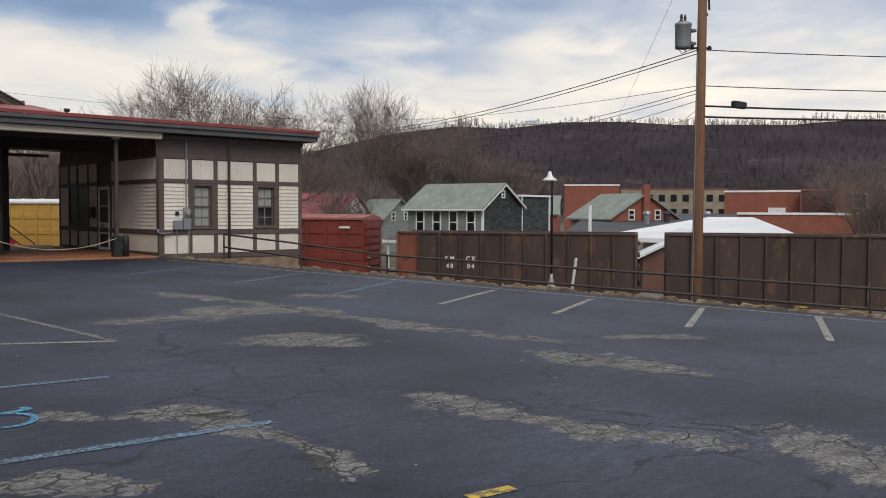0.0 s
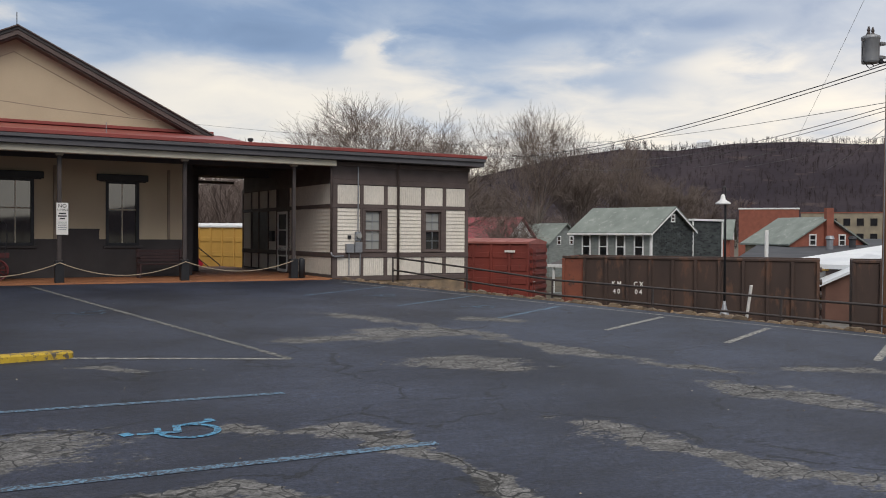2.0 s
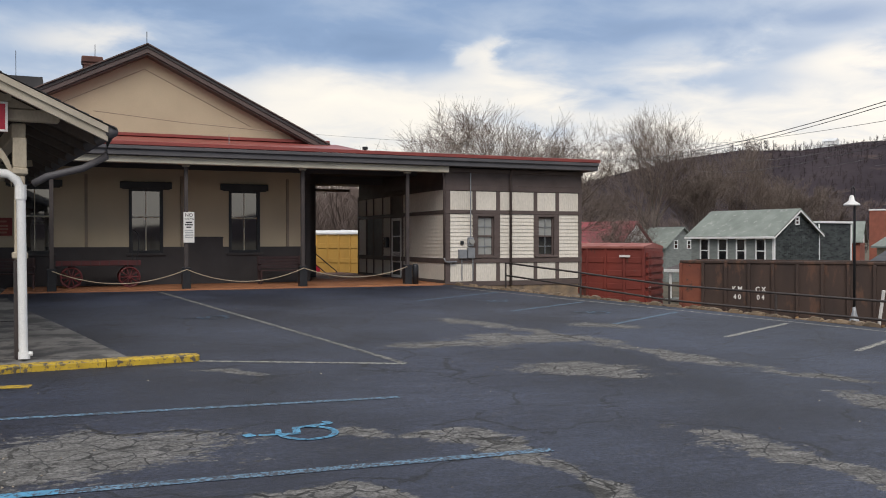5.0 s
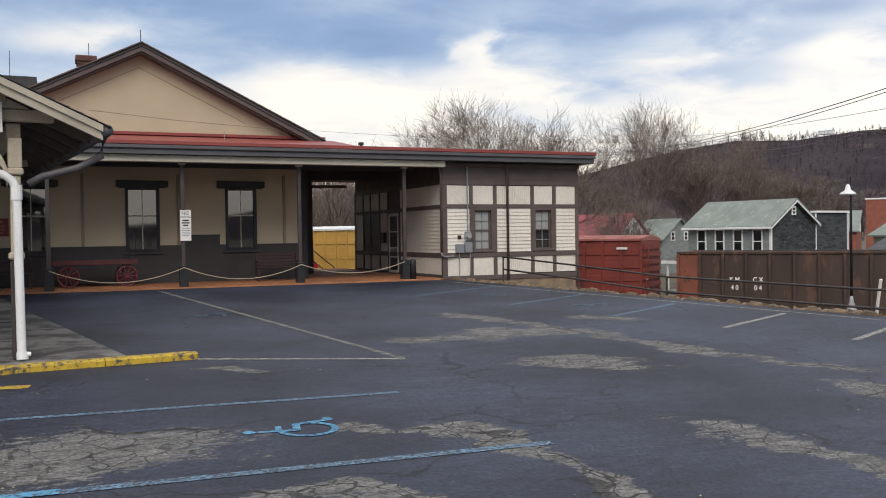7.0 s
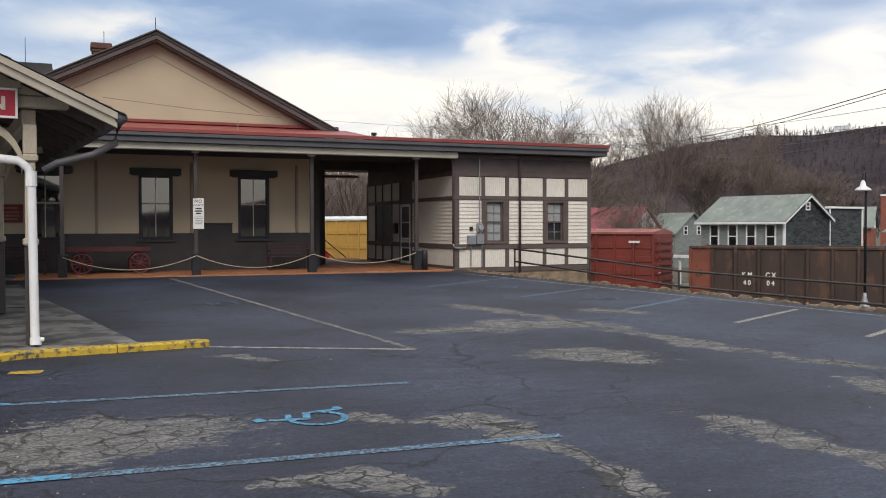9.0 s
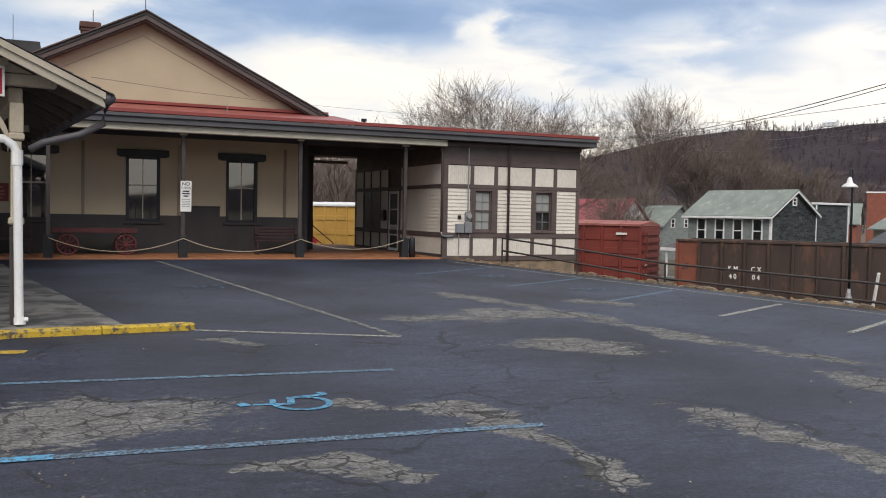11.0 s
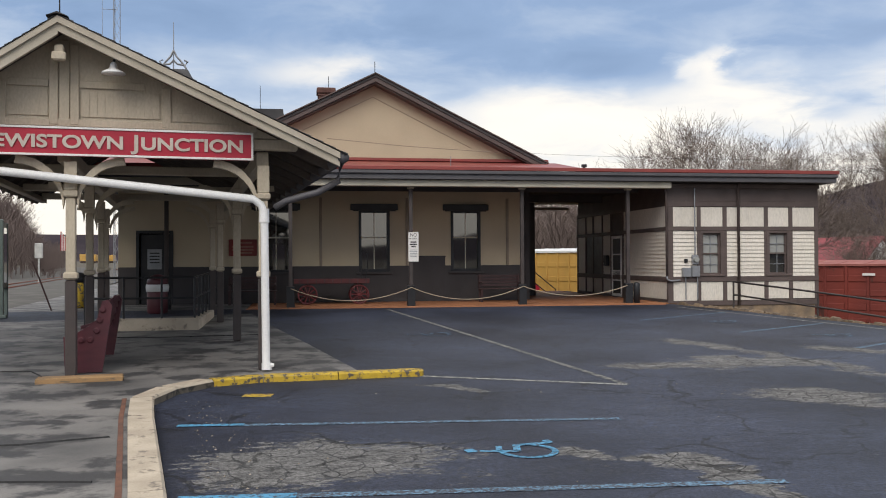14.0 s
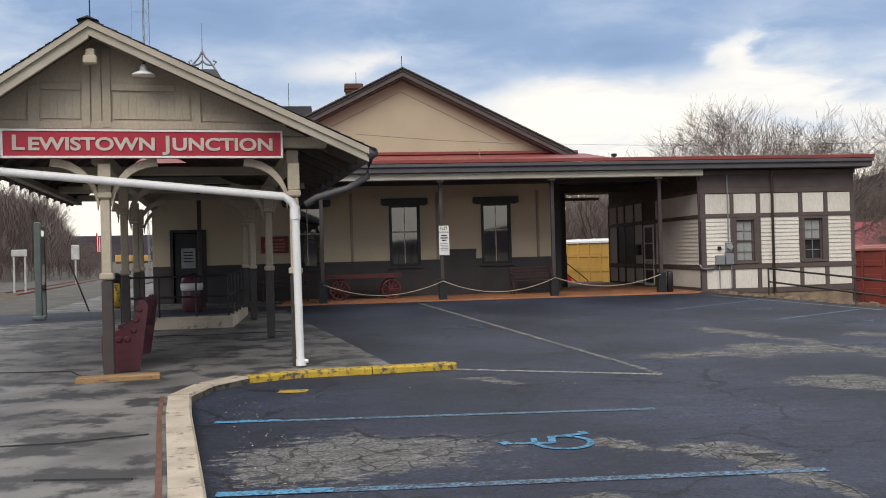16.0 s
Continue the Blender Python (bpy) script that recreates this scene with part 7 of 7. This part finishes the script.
gable_house("metal_shed", "brown metal shed with a white-edged gable roof", 53.6, 56, -50, 8, 6.0, 2.5, 3.9, mat("brown_sheet", (0.15, 0.075, 0.055), (0.12, 0.06, 0.045), 1, 0.7, 0.1), M_WHITEROOF, 0)

# parked pickup and cars
def wheel_at(car, x, y, r):
    w = part("wheel", Mesh().tube([(x, y - 0.11, r), (x, y + 0.11, r)], r, 20), M_RUBBER, car)
    part("rim", Mesh().tube([(x, y - 0.125, r), (x, y + 0.125, r)], r * 0.58, 14), M_CHROME, w)


def pickup(m):
    t = thing("pickup_truck", "dark teal pickup truck parked beyond the track", "pickup", at=m)
    body = [(-2.7, 0.5), (-2.72, 0.95), (-1.35, 1.08), (0.55, 1.08), (2.68, 1.08), (2.72, 0.55), (2.25, 0.5), (2.1, 0.82), (1.75, 0.92), (1.4, 0.82), (1.25, 0.45), (-1.3, 0.45), (-1.45, 0.82), (-1.8, 0.92), (-2.15, 0.82), (-2.3, 0.5)]
    part("body", Mesh().slab(body, "y", -0.92, 0.92), M_TRUCK, t)
    cab = part("cab", Mesh().rings([[(-1.3, -0.88, 1.08), (0.55, -0.88, 1.08), (0.55, 0.88, 1.08), (-1.3, 0.88, 1.08)], [(-0.55, -0.72, 1.75), (0.45, -0.72, 1.75), (0.45, 0.72, 1.75), (-0.55, 0.72, 1.75)]]), M_TRUCK, t)
    for s in (-1, 1):
        part("side_glass", Mesh().add([(-0.95, s * 0.885, 1.12), (0.42, s * 0.885, 1.12), (0.36, s * 0.752, 1.68), (-0.5, s * 0.752, 1.68)], [(0, 1, 2, 3)]), M_GLASS, cab)
    part("windscreen", Mesh().add([(-1.28, -0.8, 1.12), (-1.28, 0.8, 1.12), (-0.62, 0.68, 1.71), (-0.62, -0.68, 1.71)], [(0, 1, 2, 3)]), M_GLASS, cab)
    part("bumper", Mesh().box(-2.82, -2.68, -0.9, 0.9, 0.45, 0.68, 0.03).box(2.7, 2.84, -0.9, 0.9, 0.45, 0.66, 0.03), M_CHROME, t)
    part("headlight", Mesh().box(-2.745, -2.70, -0.85, -0.55, 0.72, 0.9, 0.01), M_WHITE, t)
    part("bed_rail", Mesh().box(0.6, 2.68, -0.93, -0.85, 1.081, 1.13, 0.01).box(0.6, 2.68, 0.85, 0.93, 1.081, 1.13, 0.01), M_TRUCK, t)
    for x in (-1.8, 1.75):
        for y in (-0.86, 0.86):
            wheel_at(t, x, y, 0.36)


x, y = polar(44.8, 56)
pickup(pose(x, y, LOW + 0.25, rz=-47))
setting("gravel_pad", Mesh().box(-9, 14, -5, 5, -0.6, 0.0), M_BALLAST, "gravel parking strip below the lot", "ground").matrix_world = pose(x, y, LOW + 0.24, rz=-47)


def sedan(m, label, paint):
    t = thing("car", label, "car", "parked cars", at=m)
    part("body", Mesh().slab([(-2.2, 0.35), (-2.25, 0.7), (-1.2, 0.92), (1.4, 0.95), (2.2, 0.88), (2.25, 0.4), (1.75, 0.34), (1.35, 0.6), (0.95, 0.34), (-0.95, 0.34), (-1.35, 0.6), (-1.75, 0.34)], "y", -0.85, 0.85), paint, t)
    cab = part("cabin", Mesh().rings([[(-1.15, -0.8, 0.93), (1.5, -0.8, 0.93), (1.5, 0.8, 0.93), (-1.15, 0.8, 0.93)], [(-0.45, -0.62, 1.42), (0.95, -0.62, 1.42), (0.95, 0.62, 1.42), (-0.45, 0.62, 1.42)]]), M_GLASS, t)
    part("roof", Mesh().box(-0.42, 0.92, -0.62, 0.62, 1.421, 1.45, 0.01), paint, cab)
    for x in (-1.35, 1.35):
        for y in (-0.8, 0.8):
            wheel_at(t, x, y, 0.31)


x, y = polar(48.6, 55)
sedan(pose(x, y, LOW + 0.25, rz=-60), "silver car parked beside the pickup", M_GALV)
x, y = polar(33.9, 84)
sedan(pose(x, y, LOW + 0.0, rz=-20), "white car parked by the sheds", M_WHITE)

ex = thing("excavator", "yellow backhoe loader parked by the sheds", "excavator", at=pose(*polar(53.4, 61), LOW + 0.05, rz=-35))
part("cab", Mesh().box(-1.0, 0.8, -0.9, 0.9, 1.4, 1.7, 0.05).box(-0.9, -0.78, -0.85, 0.85, 1.7, 3.0).box(0.6, 0.72, -0.85, 0.85, 1.7, 3.0).box(-1.05, 0.85, -0.95, 0.95, 3.0, 3.15, 0.04), M_DIGGER, ex)
part("cab_glass", Mesh().box(-0.77, 0.59, -0.8, 0.8, 1.72, 2.98), M_GLASS, ex)
part("chassis", Mesh().box(-2.6, 1.4, -0.8, 0.8, 0.7, 1.38, 0.08), M_DIGGER, ex)
part("boom", Mesh().slab([(1.4, 1.2), (2.3, 2.9), (2.8, 3.3), (3.1, 3.0), (3.6, 1.6), (3.3, 1.5), (2.8, 2.7), (2.5, 2.6), (1.8, 1.1)], "y", -0.2, 0.2), M_DIGGER, ex)
for x_ in (-2.0, 0.6):
    for y_ in (-0.95, 0.95):
        wheel_at(ex, x_, y_, 0.65)

# ---- bare trees ----
def grow(seed, height, spread, levels, base_r, twig_r, lean=(0, 0), trunk_frac=0.28, kids=4, lift=0.3):
    """Limbs forking upward from a tapered trunk; returns a trunk mesh and a crown mesh."""
    rg = random.Random(seed)
    trunk, crown = Mesh(), Mesh()

    mid, tall, wide = height * 0.60, height * 0.44, height * 0.40

    def limb(p, d, length, r, lev):
        pts, rad, q, v = [p], [r], p.copy(), d.copy()
        if lev:
            # keep the limb inside a domed crown
            a = Vector((p.x / wide, p.y / wide, (p.z - mid) / tall))
            b = Vector((d.x / wide, d.y / wide, d.z / tall))
            bb, ab = b.dot(b), a.dot(b)
            room = (-ab + math.sqrt(max(ab * ab - bb * (a.dot(a) - 1), 0))) / bb
            length = max(min(length, room * rg.uniform(0.9, 1.04)), 0.12)
        n = 4 if lev < 3 else 3
        tip = max(r * (0.55 if lev == 0 else 0.42), twig_r * 0.6)
        for i in range(n):
            v = (v + Vector((rg.gauss(0, 1), rg.gauss(0, 1), rg.gauss(0.25, 0.6))) * (0.04 + 0.022 * lev)).normalized()
            q = q + v * length / n
            pts.append(q.copy())
            rad.append(r + (tip - r) * (i + 1) / n)
        (trunk if lev < 2 else crown).tube(pts, rad, 8 if lev == 0 else 5 if lev < 3 else 3, lev < 2)
        if lev >= levels:
            return
        m = kids if lev else kids + 2
        for k in range(m):
            t = 0.35 + 0.65 * (k + rg.random() * 0.8) / m if lev else 0.55 + 0.45 * (k + rg.random()) / m
            i = min(int(t * n), n - 1)
            s = pts[i].lerp(pts[i + 1], t * n - i)
            base = (pts[i + 1] - pts[i]).normalized()
            a = rg.uniform(0, math.tau) if lev else k * math.tau / m + rg.uniform(-.4, .4)
            side = base.cross(Vector((math.cos(a), math.sin(a), 0.3))).normalized()
            ang = rg.uniform(0.45, 0.85) * spread
            nd = (base * math.cos(ang) + side * math.sin(ang) + Vector((0, 0, lift if lev < 2 else lift * 0.4))).normalized()
            limb(s, nd, length * rg.uniform(0.60, 0.80) * (1.25 if lev == 0 else 1), max((rad[i] * 0.62), twig_r), lev + 1)

    limb(Vector((0, 0, -0.4)), Vector((lean[0], lean[1], 1)).normalized(), height * trunk_frac, base_r, 0)
    return trunk, crown


def bare_tree(seed, height, spread, levels, base_r, twig_r, kids=4, trunk_frac=0.28, lift=0.3):
    tk, cr = grow(seed, height, spread, levels, base_r, twig_r, (0, 0), trunk_frac, kids, lift)
    top = max(v[2] for v in cr.v)
    k = height / top
    # bring the crown back over its foot
    mx, my, mz = (sum(v[i] for v in cr.v) / len(cr.v) for i in range(3))
    for me in (tk, cr):
        me.v = [(x - mx * min(max(z, 0) / mz, 1), y - my * min(max(z, 0) / mz, 1), z) for x, y, z in me.v]
    out = []
    for me, nm, mt in ((tk, "trunk", M_BARK), (cr, "crown", M_TWIG)):
        me.v = [(x * k, y * k, z * k) for x, y, z in me.v]
        d = bpy.data.meshes.new(nm)
        d.from_pydata(me.v, [], me.f)
        d.materials.append(mt)
        out.append(d)
    return out


KINDS = [bare_tree(3, 10, 0.92, 6, 0.20, 0.0042, 4, 0.30, 0.24), bare_tree(11, 10, 0.85, 6, 0.17, 0.0055, 4, 0.26, 0.3), bare_tree(23, 10, 0.78, 6, 0.16, 0.006, 4, 0.28, 0.3)]


def plant(kind, phi, d, height, rz, label, wide=1.0, base=LOW):
    x, y = polar(phi, d)
    t = thing("tree", label, "tree", "bare trees", at=Matrix.LocRotScale((x, y, base), Euler((0, 0, radians(rz))), (height / 10 * wide, height / 10 * wide, height / 10)))
    part("trunk", KINDS[kind][0], None, t)
    part("crown", KINDS[kind][1], None, t)


plant(0, 36.5, 118, 23.6, 20, "tall bare winter tree with a broad crown", 0.86)
plant(1, 41.8, 128, 20.6, 70, "bare winter tree behind the green house", 0.85)
plant(2, 39.0, 122, 16, 10, "bare winter tree among the houses", 1.2)
plant(0, 25.4, 70, 17.0, 60, "bare tree rising behind the station roof", 1.2)
plant(0, 30.4, 76, 15.6, 250, "bare tree rising behind the annex roof", 1.2)
plant(1, 34.6, 90, 9.0, 30, "small bare tree by the track", 1.3)
plant(0, 33.4, 130, 14, 99, "bare winter tree in the lower town", 1.2)
plant(2, 44.3, 140, 15, 50, "bare winter tree in the lower town", 1.3)
plant(1, 46.5, 170, 15, 250, "bare winter tree in the lower town", 1.4)
plant(1, 66.5, 66, 9.5, 120, "spreading bare tree beside the sheds", 1.3)
plant(0, 69.5, 72, 11, 220, "spreading bare tree beside the sheds", 1.3)
plant(2, 72.5, 64, 9.0, 10, "spreading bare tree beside the sheds", 1.3)
plant(1, 17.3, 78, 10.5, 0, "bare tree seen beyond the passage", 1.2)
plant(0, 18.9, 84, 11.5, 77, "bare tree seen beyond the passage", 1.2)
plant(2, 16.0, 90, 11, 33, "bare tree seen beyond the passage", 1.3)


def woods(name, label, spots, seed, thick=0.006, material=M_WOODTWIG):
    """Many small bare trees as one mesh: a stem and a fan of thin twigs each."""
    rg = random.Random(seed)
    vs, fs = [], []

    def blade(p, q, w):
        d = (q - p)
        s = Vector((-p.y, p.x, 0)).normalized()
        a, b = s * w, s * w * 0.3
        n = len(vs)
        vs.extend([tuple(p - a), tuple(p + a), tuple(q + b), tuple(q - b)])
        fs.append((n, n + 1, n + 2, n + 3))
    for x, y, z, h, tw in spots:
        p = Vector((x, y, z - 1))
        t = p + Vector((rg.gauss(0, .06), rg.gauss(0, .06), 1)) * h * 0.9
        w = h * thick
        blade(p, t, w)
        for k in range(tw):
            f = rg.uniform(0.22, 0.95)
            s = p.lerp(t, f)
            a, l = rg.uniform(0, math.tau), h * rg.uniform(0.18, 0.42) * (1.15 - 0.6 * f)
            e = s + Vector((math.cos(a) * 0.75, math.sin(a) * 0.75, rg.uniform(0.5, 1.1))) * l
            blade(s, e, w * 0.45)
            for j in range(2):
                s2 = s.lerp(e, rg.uniform(0.4, 0.9))
                e2 = s2 + Vector((rg.gauss(0, .5), rg.gauss(0, .5), rg.uniform(0.3, 1))) * l * 0.5
                blade(s2, e2, w * 0.28)
    me = bpy.data.meshes.new(name)
    me.from_pydata(vs, [], fs)
    me.materials.append(material)
    return tagged(new(name, me), label, "woods", kind="stuff")


wr = random.Random(77)
spots = []
for k in range(1500):
    phi, d = wr.uniform(28, 84), wr.uniform(1040, 1330)
    x, y = polar(phi, d)
    spots.append((x, y, terrain(x, y), wr.uniform(6, 13) * (0.55 if wr.random() < 0.5 else 1) * (0.75 + 0.5 * noise.noise((phi * 0.5, d * 0.004, 0))), 16))
woods("ridge_woods", "bare trees along the skyline of the ridge", spots, 5, 0.026, M_HILLTWIG)
spots = []
for k in range(7000):
    phi, d = wr.uniform(26, 84), wr.uniform(420, 1040)
    x, y = polar(phi, d)
    spots.append((x, y, terrain(x, y) - 3, wr.uniform(7, 12), 9))
woods("hill_woods", "bare brown woods covering the hillside", spots, 6, 0.016, M_HILLTWIG)
spots = []
for k in range(520):
    phi = wr.uniform(29, 47)
    x, y = polar(phi, wr.uniform(135, 330))
    spots.append((x, y, terrain(x, y), wr.uniform(7, 12), 34))
woods("valley_woods", "dense bare brown trees behind the houses", spots, 7)
spots = []
for k in range(300):
    phi, d = wr.uniform(-21, -13.6), wr.uniform(95, 260)
    x, y = polar(phi, d)
    hh = 4.5 + 8.5 * smooth(-14.0, -17.5, phi)
    spots.append((x, y, 0.3, hh * wr.uniform(0.75, 1.15) * (d / 150) ** 0.8, 60))
woods("trackside_woods", "bare grey-brown woods beside the main line", spots, 8)
spots = []
for k in range(150):
    phi, d = wr.uniform(14, 22), wr.uniform(70, 120)
    x, y = polar(phi, d)
    spots.append((x, y, LOW, wr.uniform(9.0, 14.0), 40))
woods("passage_brush", "bare brush beyond the passage", spots, 9)
spots = []
for k in range(160):
    phi, d = wr.uniform(62.8, 80), wr.uniform(58, 82)
    x, y = polar(phi, d)
    spots.append((x, y, LOW, wr.uniform(5.0, 10.0) * smooth(60, 69, phi), 36))
woods("right_brush", "bare brown brush beside the sheds", spots, 10)
spots = []
for k in range(260):
    x, y = polar(wr.uniform(130, 235), wr.uniform(95, 150))
    spots.append((x, y, -0.6, wr.uniform(4.0, 8.0), 26))
woods("lot_woods", "bare trees across the road, mirrored in the station windows", spots, 11)
x, y = polar(46.9, 1085)
gable_house("house", "pale farmhouse on top of the ridge", 46.9, 1085, 20, 15, 9, 4, 7, M_WHITE, M_WHITEROOF, 3, base=terrain(x, y))
# scraps of litter and grit on the asphalt
gr = random.Random(31)
bits = Mesh()
for k in range(420):
    x, y = gr.uniform(-0.6, 11), gr.uniform(4.2, 24)
    if k < 230:
        y = gr.uniform(3.2, 11.5)
        x = -0.9 - (y - 6.63) * 0.16 + 0.32 + abs(gr.gauss(0, 0.35))
    s = gr.uniform(0.005, 0.014)
    z = lot_z(x, y)
    a = gr.uniform(0, 3)
    bits.add([(x + s * math.cos(a + t), y + s * math.sin(a + t), z + 0.002) for t in (0, 1.6, 3.1, 4.7)] + [(x, y, z + s)], [(0, 1, 4), (1, 2, 4), (2, 3, 4), (3, 0, 4)])
tagged(part("grit", bits, mat("grit_pale", (0.26, 0.23, 0.19), (0.12, 0.10, 0.08), 9, 0.9, 0, island=0.6)), "pale grit and leaf scraps scattered on the asphalt", "grit", kind="stuff")
